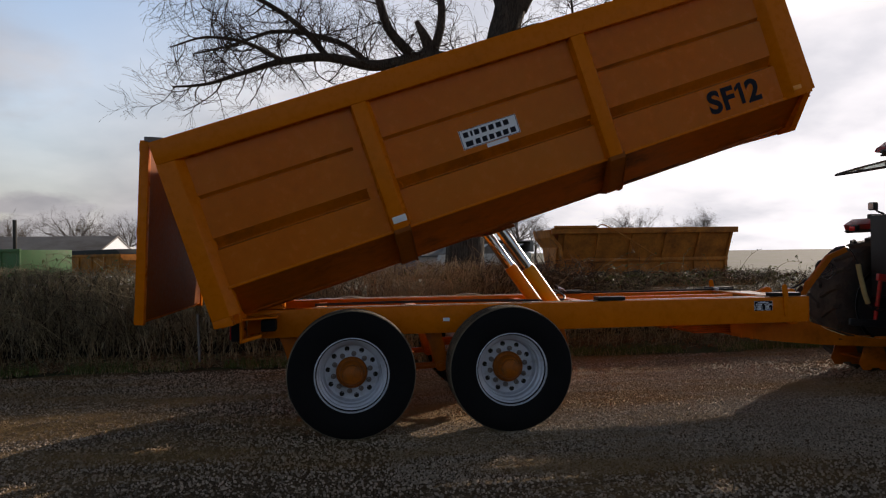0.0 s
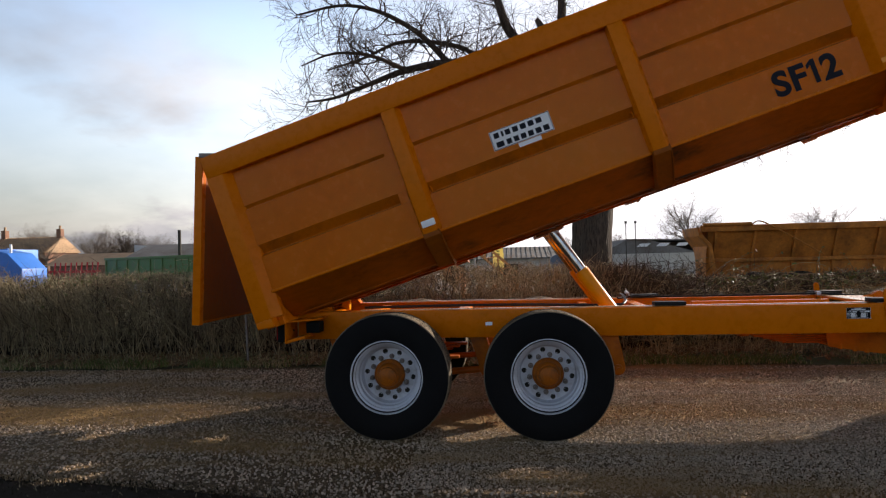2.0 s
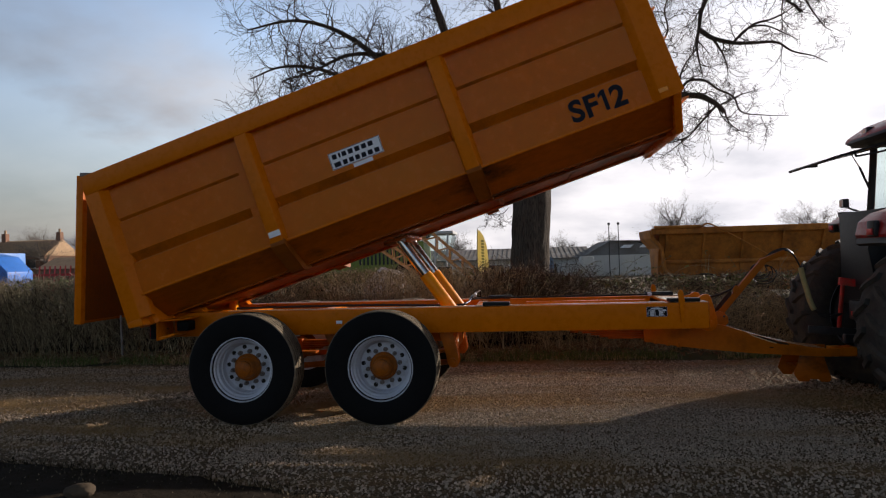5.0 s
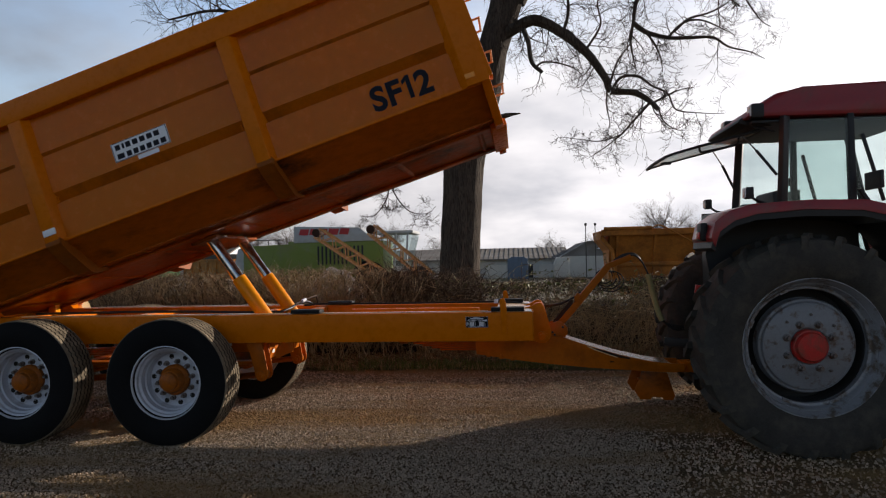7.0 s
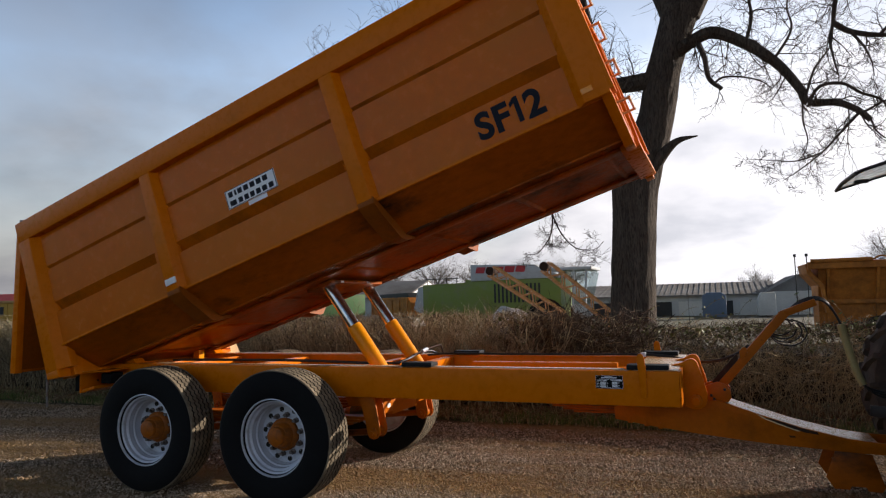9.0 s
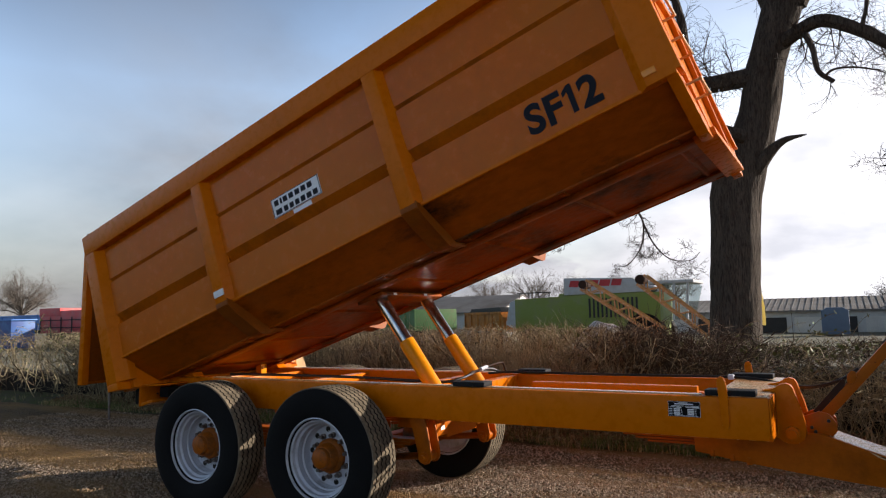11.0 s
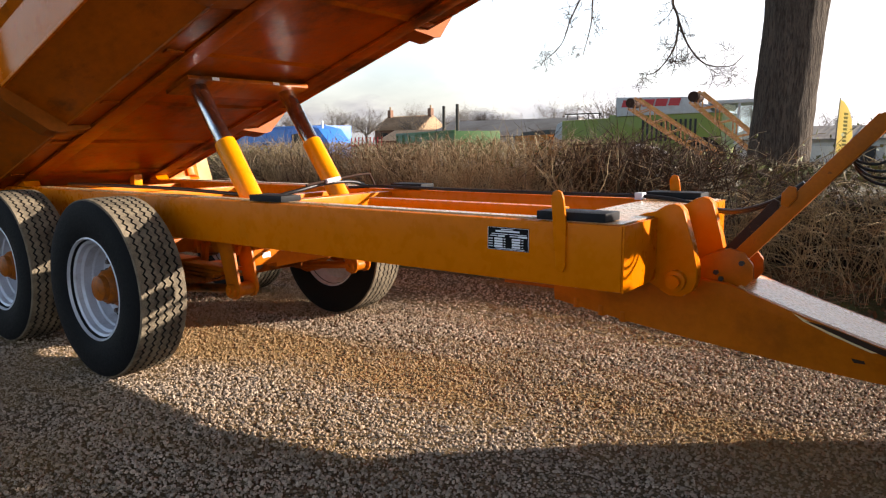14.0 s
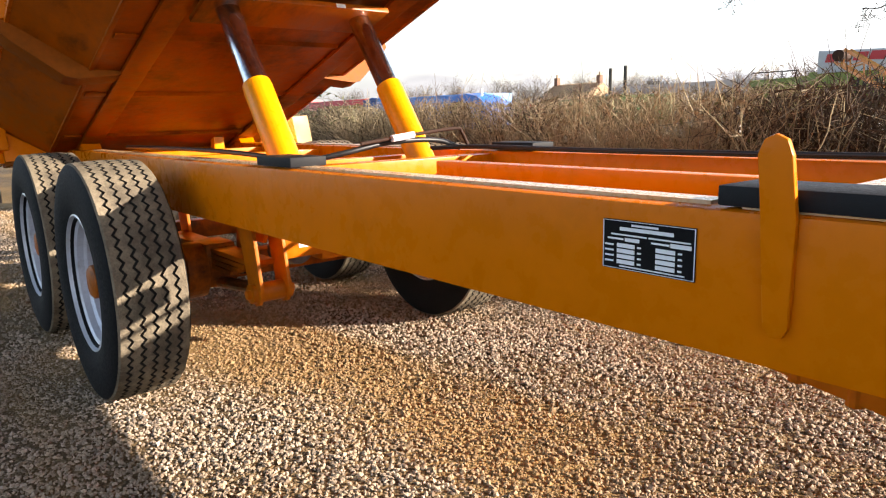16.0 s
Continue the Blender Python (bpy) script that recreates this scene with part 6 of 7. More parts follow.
hw = part("window", box(-41.75, -41.05, 32.95, 32.995, 1.35, 1.85), M_dark, hut, "", ID)
part("frame", box(-41.80, -41.0, 32.97, 32.99, 1.29, 1.345), M_wood, hw, "", ID)
for x in (-42.4, -40.7):
    part("batten", box(x, x + 0.06, 32.96, 32.995, -0.2, 2.1), M_hutyel, hut, "", ID)
bh = thing("blue_hut", pose(-37.6, 33.6, 0), "dark blue steel hut beside the blue trailer", "hut")
part("wall", box(-39.4, -36.6, 33.4, 35.6, -0.2, 2.55), M_navyhut, bh, "", ID, 0.03)
part("roof", prism([(-39.5, 2.55), (-38.0, 2.75), (-36.5, 2.55)], 33.3, 35.7, "y"), M_navyhut, bh, "", ID)
bw = thing("blue_cabin", pose(-56, 32.9, 0), "blue cabin with a pale window", "cabin")
part("wall", box(-60.4, -52.6, 31.0, 32.9, -0.2, 2.05), M_navyhut, bw, "", ID, 0.03)
cw = part("window", box(-56.3, -55.2, 30.95, 30.99, 0.75, 1.45), M_white, bw, "pale window", ID)
part("frame", box(-56.4, -55.1, 30.96, 30.985, 0.68, 0.745), M_dark, cw, "", ID)
part("roof_edge", box(-60.6, -52.4, 30.9, 33.0, 2.052, 2.14), M_bluetarp, bw, "", ID, 0.02)
red = thing("red_implement", pose(-20.5, 31, 0), "rusty red tined farm implement behind the hedge", "implement")
for k in range(9):
    part("tine", bar((-21.6 + 0.28 * k, 31.0, 0.3), (-21.5 + 0.28 * k, 31.1, 1.75), 0.06, 0.06), M_cred, red, "", ID)
part("beam", bar((-21.8, 31.05, 1.3), (-19.1, 31.05, 1.3), 0.12, 0.12), M_cred, red, "", ID)
part("beam", bar((-21.8, 31.05, 0.6), (-19.1, 31.05, 0.6), 0.12, 0.12), M_cred, red, "", ID)
hs = thing("house", pose(-94.5, 120, 0), "brick house with a clay-tiled roof and two chimneys", "house")
part("wall", box(-101.0, -88.4, 120, 130, -0.2, 4.6), M_brick, hs, "", ID)
part("roof", prism([(119.6, 4.5), (125, 7.7), (130.4, 4.5)], -101.4, -88.0, "x"), M_tile, hs, "tan clay-tiled roof", ID)
for k in range(26):
    part("roof_rib", bar((-101.2 + 0.52 * k, 119.55, 4.52), (-101.2 + 0.52 * k, 124.95, 7.74), 0.14, 0.08), M_tile, hs, "", ID)
for x in (-101.0, -89.2):
    ch = part("chimney", box(x, x + 0.9, 124.5, 125.5, 6.9, 9.2), M_brick, hs, "", ID)
    part("pot", rod((x + 0.45, 125, 9.2), (x + 0.45, 125, 9.9), 0.22, n=10), M_tile, ch, "", ID)
for x in (-99.0, -92.0):
    wdw = part("window", box(x, x + 1.8, 119.9, 119.99, 2.2, 3.9), M_dark, hs, "", ID)
    part("frame", box(x - 0.1, x + 1.9, 119.92, 119.98, 2.1, 2.2), M_white, wdw, "", ID)
for x, y, z in ((-13.52, 30.0, 3.17), (-14.9, 30.8, 3.17)):
    solo("pole", rod((x, y, -0.2), (x, y, z), 0.075, n=10), M_pole, "dark upright wooden pole", "pole", "poles")
s3 = thing("small_barn", pose(-19, 43, 0), "small barn with grey roof and white gable", "barn")
part("wall", box(-24, -14.2, 41, 48, -0.2, 1.85), M_shedwall, s3, "", ID)
part("gable", prism([(41.05, 1.85), (44.5, 2.85), (47.95, 1.85)], -14.4, -14.15, "x"), M_white, s3, "white gable", ID)
part("roof", prism([(40.7, 1.80), (44.5, 2.95), (48.3, 1.80), (48.3, 1.72), (44.5, 2.84), (40.7, 1.72)], -24.3, -14.1, "x"), M_roof, s3, "", ID)
tr_ = thing("tiled_shed", pose(-25, 47, 0), "low shed with a red-brown tiled roof", "shed")
part("wall", box(-33.5, -27.0, 47, 51, -0.2, 1.7), M_brick, tr_, "", ID)
part("roof", prism([(46.7, 1.65), (49, 2.55), (51.3, 1.65)], -33.8, -26.7, "x"), M_tile, tr_, "", ID)
# the long green trailer stands askew
d_ = Vector((8.0, -5.3, 0)).normalized()
green = thing("green_trailer", pose(-16.8, 31.5, 0, 0, 0, math.degrees(math.atan2(d_.y, d_.x))), "long old green steel-sided trailer", "trailer")
part("side", box(-4.8, 4.8, 0.0, 2.2, 0.9, 1.92), M_oldgreen, green, "", None, 0.02)
part("top_rail", box(-4.85, 4.85, -0.08, -0.002, 1.84, 1.96), M_oldgreen, green, "", None, 0.01)
part("bed", box(-5.0, 5.0, 0.3, 1.9, 0.6, 0.898), M_dark, green, "")
for k in range(9):
    part("post", box(-4.8 + 1.19 * k, -4.7 + 1.19 * k, -0.06, -0.002, 0.9, 1.84), M_oldgreen, green, "", None, 0.01)
for x in (-3.5, 3.5):
    for y in (0.3, 1.9):
        part("wheel", rod((x, y - 0.15, 0.25), (x, y + 0.15, 0.25), 0.45, n=20), M_black, green, "")
# the low orange trailer beside it, and a long white-walled shed
d_ = Vector((5.16, -5.29, 0)).normalized()
yel = thing("yellow_trailer", pose(-12.9, 35.9, 0, 0, 0, math.degrees(math.atan2(d_.y, d_.x))), "low weathered orange trailer with a dark load", "trailer")
part("side", prism([(-3.7, 0.7), (-3.7, 1.5), (-3.2, 1.72), (3.3, 1.72), (3.7, 1.45), (3.7, 0.7)], 0.0, 2.0, "y"), M_oldyel, yel, "", None, 0.03)
part("load", prism([(-3.0, 1.73), (-2.6, 1.95), (2.7, 1.98), (3.1, 1.73)], 0.15, 1.85, "y"), M_dark, yel, "dark load", None, 0.03)
part("top_rail", box(-3.4, 3.5, -0.08, -0.002, 1.60, 1.74), M_oldyel, yel, "", None, 0.01)
for k in range(6):
    part("post", box(-3.4 + 1.32 * k, -3.28 + 1.32 * k, -0.06, -0.002, 0.7, 1.6), M_oldyel, yel, "", None, 0.01)
for x in (-2.2, 2.2):
    for y in (0.25, 1.75):
        part("wheel", rod((x, y - 0.15, 0.22), (x, y + 0.15, 0.22), 0.42, n=20), M_black, yel, "")
ws = thing("white_shed", pose(-25, 61, 0), "long low shed with a white roof", "shed")
part("wall", box(-34.0, -18.6, 60.0, 66.0, -0.2, 2.05), M_block, ws, "", ID)
part("roof", prism([(-34.4, 2.06), (-34.4, 3.45), (-18.3, 2.52), (-18.3, 2.06)], 59.7, 66.3, "y"), M_cwhite, ws, "pale roof", ID, 0.03)

# a pale heap under a sheet behind the hedge
heap = bmesh.new()
bmesh.ops.create_icosphere(heap, subdivisions=4, radius=1.0)
for v in heap.verts:
    q = v.co.copy()
    k = 1.0 + 0.16 * noise.noise(q * 2.3) + 0.06 * noise.noise(q * 7.0)
    v.co = Vector((-2.25 + 0.95 * q.x * k, 24.0 + 0.7 * q.y * k, max(-0.1, 0.2 + 1.02 * q.z * k)))
solo("sheeted_heap", heap, M_palesheet, "pale creased sheet over a low heap behind the hedge", "heap")

# ---- trees, hedge, verge ----
def limb(tw, rng, pts, r0, r1, n=8, kids=3.0, depth=3, droop=0.0, spread=1.0, length=1.2):
    """A limb along control points, with branches that split into twigs."""
    pts = [Vector(p) for p in pts]
    ext = [2 * pts[0] - pts[1]] + pts + [2 * pts[-1] - pts[-2]]
    fine = []
    for i in range(1, len(ext) - 2):
        a, b, c, d = ext[i - 1:i + 3]
        for s in range(5):
            t = s / 5
            fine.append(0.5 * ((2 * b) + (c - a) * t + (2 * a - 5 * b + 4 * c - d) * t * t + (3 * b - a - 3 * c + d) * t ** 3))
    fine.append(pts[-1])
    total = sum((q - p).length for p, q in zip(fine, fine[1:]))
    run = 0.0
    for i in range(len(fine) - 1):
        p, q = fine[i], fine[i + 1]
        d = q - p
        ra, rb = r0 + (r1 - r0) * run / total, r0 + (r1 - r0) * (run + d.length) / total
        tw.seg(p, q, ra, rb, n, 0 if ra > 0.035 else 1)
        m = d.length * kids
        for _ in range(int(m) + (rng.random() < m % 1)):
            if run / total < 0.12 and ra > 0.2:
                continue
            o = d.normalized()
            side = rv(rng)
            side = (side - o * side.dot(o)).normalized()
            go = (o * rng.uniform(0.25, 0.8) + side * spread + Vector((0, 0, 0.12 - droop))).normalized()
            spray(tw, rng, p + d * rng.random(), go, length * rng.uniform(0.5, 1.25), min(ra * 0.55, 0.009 + 0.013 * length), depth, droop)
        run += d.length


def spray(tw, rng, p, d, length, r, depth, droop):
    k = 4 if depth > 0 else 3
    step = length / k
    curl = rv(rng, 0.15) + Vector((0, 0, 0.05))      # each twig keeps bending its own way
    for i in range(k):
        r2 = max(0.003 if r < 0.03 else 0.012, r * 0.78)
        for a, b in ((r, 0.5 * (r + r2)), (0.5 * (r + r2), r2)):
            d = (d + curl + rv(rng, 0.10) + Vector((0, 0, -0.05 * droop))).normalized()
            q = p + d * step * 0.5
            tw.seg(p, q, a, b, 4 if r > 0.02 else 3, 0 if r > 0.035 else 1)
            p = q
        if depth > 0:
            for _ in range(1 if rng.random() < 0.55 else 2):
                side = rv(rng).normalized()
                spray(tw, rng, q, (d * 0.8 + side * 0.75 + Vector((0, 0, -0.06 * droop))).normalized(), length * rng.uniform(0.42, 0.72), r2 * 0.72, depth - 1, droop)
        r = r2


# the great bare tree behind the hedge
TX, TYY = 2.9, 16.6
rng = random.Random(11)
tree = thing("tree", pose(TX, TYY, 0), "large bare winter tree with dark furrowed bark", "tree")
trunk_bm = bmesh.new()
rings = []
prof = [(-0.1, 0.66, -0.05, 0), (0.5, 0.54, -0.05, 0), (1.0, 0.49, -0.04, 0), (1.8, 0.47, 0.0, 0), (2.6, 0.46, 0.04, 0), (3.4, 0.47, 0.08, 0), (3.9, 0.50, 0.13, 0), (4.4, 0.50, 0.24, 0), (4.9, 0.44, 0.46, 0.0), (5.6, 0.38, 0.68, 0.0), (6.45, 0.37, 0.84, 0.0), (7.3, 0.38, 1.12, 0.0), (7.9, 0.40, 1.32, 0.0)]
NR = 64
zf = []
for (za, ra, xa, ya), (zb, rb, xb, yb) in zip(prof, prof[1:]):
    steps = max(2, int((zb - za) / 0.07))
    for i in range(steps):
        t = i / steps
        zf.append((za + (zb - za) * t, ra + (rb - ra) * t, xa + (xb - xa) * t, ya + (yb - ya) * t))
for z, r, ox, oy in zf:
    ring = []
    for j in range(NR):
        a = 2 * math.pi * j / NR
        c, s = math.cos(a), math.sin(a)
        rr = r * (1 + 0.06 * noise.noise(Vector((c * 1.2, s * 1.2, z * 0.5))))
        furrow = abs(noise.noise(Vector((c * 5.5, s * 5.5, z * 0.9)))) + 0.9 * abs(noise.noise(Vector((c * 13, s * 13, z * 1.6))))
        rr += 0.034 * (furrow - 0.35)
        ring.append(trunk_bm.verts.new((TX + ox + rr * c, TYY + oy + rr * s, z)))
    rings.append(ring)
for A, B in zip(rings, rings[1:]):
    for j in range(NR):
        trunk_bm.faces.new((A[j], A[(j + 1) % NR], B[(j + 1) % NR], B[j]))
part("trunk", trunk_bm, M_bark, tree, "thick furrowed trunk", ID, 0, 180)
knot = part("knot", lathe([(0.17, 0.05), (0.16, -0.03), (0.11, -0.05), (0.09, -0.02), (0.0, -0.01)], 20), M_bark, tree, "sawn branch stub", pose(TX + 0.10, TYY - 0.50, 4.35))
tw = Twigs()
BOUGHS = [   # points (x, y, z), thickness at both ends, twigs per metre, droop, twig length
    ([(3.95, 16.6, 6.80), (4.38, 16.2, 6.92), (4.82, 16.0, 6.98), (5.42, 16.0, 6.63), (5.96, 16.0, 6.14), (6.34, 16.0, 5.57), (6.47, 16.0, 5.27), (6.96, 16.0, 5.20), (7.31, 16.0, 5.00), (7.51, 16.0, 4.78)], 0.15, 0.055, 3.0, 0.5, 0.8),
    ([(4.50, 16.1, 6.85), (4.62, 16.0, 6.46), (4.68, 16.0, 6.02), (4.92, 16.0, 5.76)], 0.06, 0.045, 3.0, 0.5, 0.6),
    ([(4.78, 16.0, 5.90), (4.95, 16.0, 6.00), (5.29, 16.0, 5.96), (5.65, 16.0, 5.82), (5.83, 16.0, 5.65)], 0.025, 0.010, 4.0, 0.5, 0.5),
    ([(7.30, 16.0, 8.50), (7.18, 16.0, 7.54), (7.05, 16.0, 7.18), (6.99, 16.0, 6.76), (6.92, 16.0, 6.46), (6.97, 16.0, 6.03), (7.03, 16.0, 5.72)], 0.085, 0.012, 3.6, 0.5, 0.7),
    ([(7.00, 16.0, 6.78), (7.28, 16.0, 6.56), (7.75, 16.0, 6.41), (8.21, 16.0, 6.38), (8.73, 16.0, 6.36), (9.07, 16.0, 6.13), (9.53, 16.0, 5.99), (9.84, 16.0, 5.82)], 0.060, 0.008, 3.4, 0.5, 0.6),
    ([(7.75, 16.0, 6.41), (8.10, 16.0, 6.73), (8.51, 16.0, 6.76), (8.97, 16.0, 6.53), (9.20, 16.0, 6.39)], 0.035, 0.008, 3.4, 0.5, 0.55),
    ([(7.28, 16.0, 6.56), (7.48, 16.0, 6.24), (7.59, 16.0, 5.93), (7.62, 16.0, 5.63)], 0.030, 0.008, 4.0, 0.5, 0.5),
    ([(7.90, 16.0, 6.55), (8.22, 16.0, 6.81), (8.63, 16.0, 6.91), (8.98, 16.0, 7.07), (9.27, 16.0, 7.29)], 0.035, 0.010, 3.6, 0.3, 0.6),
    ([(9.10, 16.0, 7.60), (9.38, 16.0, 7.34), (9.55, 16.0, 7.03), (9.80, 16.0, 6.66), (9.99, 16.0, 6.53)], 0.032, 0.008, 4.0, 0.4, 0.5),
    ([(6.47, 16.0, 5.27), (6.70, 16.0, 5.56), (7.08, 16.0, 5.56), (7.38, 16.0, 5.33), (7.72, 16.0, 5.14), (7.89, 16.0, 4.77), (8.41, 16.0, 4.67), (8.93, 16.0, 4.63)], 0.040, 0.006, 3.2, 0.5, 0.45),
    ([(7.35, 16.0, 4.98), (7.01, 16.0, 4.62), (6.65, 16.0, 4.24), (6.22, 16.0, 3.92), (5.92, 16.0, 3.74)], 0.035, 0.006, 4.5, 0.5, 0.5),
    ([(7.40, 16.0, 4.95), (7.84, 16.0, 5.16), (8.16, 16.0, 5.25)], 0.028, 0.008, 3.5, 0.4, 0.4),
    ([(6.65, 16.0, 4.24), (6.20, 16.0, 4.12), (5.80, 16.0, 4.17), (5.32, 16.0, 4.25)], 0.018, 0.006, 4.5, 0.5, 0.4),
    ([(6.43, 16.0, 5.38), (6.62, 16.0, 5.92), (6.92, 16.0, 6.33), (6.98, 16.0, 6.64)], 0.030, 0.012, 4.0, 0.3, 0.6),
    ([(7.51, 16.0, 4.80), (7.60, 16.0, 4.54), (7.83, 16.0, 4.34), (8.12, 16.0, 4.27)], 0.022, 0.006, 4.0, 0.5, 0.4),
    ([(6.38, 16.0, 5.35), (6.36, 16.0, 4.90), (6.42, 16.0, 4.50), (6.30, 16.0, 4.15)], 0.025, 0.006, 5.0, 0.6, 0.5),
    ([(3.55, 16.5, 6.3), (2.7, 16.4, 6.25), (2.1, 16.3, 6.30), (1.7, 16.3, 6.25), (1.15, 16.2, 6.08), (0.55, 16.2, 6.02), (-0.4, 16.1, 6.16), (-1.4, 16.0, 6.02), (-2.3, 15.9, 5.7), (-3.1, 15.8, 5.4), (-3.8, 15.7, 5.3)], 0.20, 0.02, 4.6, 0.2, 1.05),
    ([(2.1, 16.3, 6.3), (1.95, 16.3, 6.7), (1.72, 16.3, 7.15)], 0.20, 0.06, 0.5, 0.2, 0.5),
    ([(1.55, 16.3, 6.35), (1.05, 16.2, 6.9), (0.8, 16.1, 7.6), (0.4, 16.0, 8.6), (-0.4, 15.9, 9.6)], 0.13, 0.04, 3.6, 0.2, 1.1),
    ([(-0.4, 16.1, 6.16), (-1.05, 16.0, 6.85), (-1.95, 15.9, 7.4), (-2.9, 15.8, 7.6), (-4.0, 15.7, 7.4)], 0.08, 0.02, 4.5, 0.3, 1.1),
    ([(0.6, 16.2, 6.05), (-0.2, 16.6, 6.7), (-1.6, 16.9, 7.0), (-2.7, 17.1, 6.7), (-3.7, 17.3, 6.5)], 0.08, 0.02, 4.5, 0.35, 1.1),
    ([(-1.4, 16.0, 6.02), (-2.2, 15.6, 6.3), (-3.0, 15.3, 6.3), (-3.7, 15.1, 6.0)], 0.06, 0.015, 4.5, 0.35, 1.0),
    ([(2.1, 16.3, 6.3), (2.3, 16.0, 7.2), (2.1, 15.8, 8.4), (1.6, 15.6, 9.6)], 0.12, 0.04, 3.6, 0.2, 1.1),
    ([(4.1, 16.6, 7.6), (3.6, 16.7, 8.8), (2.7, 16.8, 10.2), (1.6, 16.9, 11.4)], 0.30, 0.06, 2.6, 0.15, 1.4),
    ([(4.3, 16.6, 7.7), (5.0, 16.6, 9.0), (5.6, 16.7, 10.6), (6.0, 16.8, 12.2)], 0.30, 0.06, 2.4, 0.1, 1.5),
    ([(4.6, 16.5, 8.2), (5.8, 16.3, 8.8), (7.2, 16.1, 8.6), (8.4, 16.0, 7.8), (9.3, 15.9, 7.0)], 0.16, 0.02, 3.8, 0.4, 1.1),
    ([(7.2, 16.1, 8.6), (8.3, 15.9, 7.8), (9.4, 15.8, 7.3)], 0.05, 0.012, 4.5, 0.4, 0.9),
    ([(5.42, 16.0, 6.66), (5.55, 16.0, 7.2), (5.5, 15.9, 7.9), (5.8, 15.9, 8.6)], 0.045, 0.012, 4.0, 0.2, 0.8),
    ([(5.9, 16.0, 6.2), (6.25, 15.9, 6.75), (6.2, 15.9, 7.3), (6.5, 15.9, 7.9)], 0.030, 0.010, 4.5, 0.2, 0.7),
    ([(3.3, 16.2, 5.0), (2.6, 15.9, 5.2), (2.2, 15.8, 4.95)], 0.15, 0.14, 1.5, 0.5, 0.7),
    ([(2.3, 15.8, 5.0), (2.06, 15.8, 4.78), (2.02, 15.8, 4.5), (1.95, 15.8, 4.12)], 0.20, 0.05, 2.0, 0.3, 0.35),
    ([(2.2, 15.8, 4.8), (1.6, 15.8, 4.75), (1.2, 15.8, 4.45), (1.25, 15.8, 4.0), (1.2, 15.8, 3.7), (1.31, 15.8, 3.39), (1.25, 15.8, 2.92), (0.95, 15.8, 2.55), (0.65, 15.8, 2.54)], 0.045, 0.007, 4.5, 0.6, 0.42),
    ([(1.31, 15.8, 3.39), (1.5, 15.8, 2.95), (1.8, 15.8, 2.62), (2.2, 15.8, 2.56), (2.4, 15.8, 2.72)], 0.022, 0.006, 4.5, 0.3, 0.36),
    ([(1.6, 15.8, 4.75), (0.6, 15.8, 4.55), (-0.2, 15.8, 4.3), (-0.5, 15.8, 4.0), (-0.73, 15.8, 3.6), (-0.9, 15.8, 3.2), (-1.28, 15.8, 2.9)], 0.035, 0.006, 4.0, 0.6, 0.40),
    ([(-0.25, 15.8, 4.3), (-0.28, 15.8, 3.9), (-0.30, 15.8, 3.5), (-0.45, 15.8, 2.95)], 0.02, 0.006, 4.0, 0.6, 0.34),
]
for pts, r0, r1, kids, droop, ln in BOUGHS:
    limb(tw, rng, pts, r0, r1, 9 if r0 > 0.1 else 6, kids * (1.4 if ln > 0.75 else 1.2), 2, droop, 1.0, ln)
limb(tw, rng, [(3.45, 16.4, 4.35), (3.75, 16.3, 4.66), (4.02, 16.25, 4.84), (4.4, 16.2, 4.88)], 0.17, 0.012, 10, 0.0)
soup("crown", [tuple(v) for v in tw.v], tw.f, [M_bark, M_twig], "bare spreading limbs and twigs", "", "stuff", tw.m, False, tree)


def far_tree(x, y, h, seed, w=1.0, limbs=13, m=M_hazetwig, label="distant bare winter tree"):
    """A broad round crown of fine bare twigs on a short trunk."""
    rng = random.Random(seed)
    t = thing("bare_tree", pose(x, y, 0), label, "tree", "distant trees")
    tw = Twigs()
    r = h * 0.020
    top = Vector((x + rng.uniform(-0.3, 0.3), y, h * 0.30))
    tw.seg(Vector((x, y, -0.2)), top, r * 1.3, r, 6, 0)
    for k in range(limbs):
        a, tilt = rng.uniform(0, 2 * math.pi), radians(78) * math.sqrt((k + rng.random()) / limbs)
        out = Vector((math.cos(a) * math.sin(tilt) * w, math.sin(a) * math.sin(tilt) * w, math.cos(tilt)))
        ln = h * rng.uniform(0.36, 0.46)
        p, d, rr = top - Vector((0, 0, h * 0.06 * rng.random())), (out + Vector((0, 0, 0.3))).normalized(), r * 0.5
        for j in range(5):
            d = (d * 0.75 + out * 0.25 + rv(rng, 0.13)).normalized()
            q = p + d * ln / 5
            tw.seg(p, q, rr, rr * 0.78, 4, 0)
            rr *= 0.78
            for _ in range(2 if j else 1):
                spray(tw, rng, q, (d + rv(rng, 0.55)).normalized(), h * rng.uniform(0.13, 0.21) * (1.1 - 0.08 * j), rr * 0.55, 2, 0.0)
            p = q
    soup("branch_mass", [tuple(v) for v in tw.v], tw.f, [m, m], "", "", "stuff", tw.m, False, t)


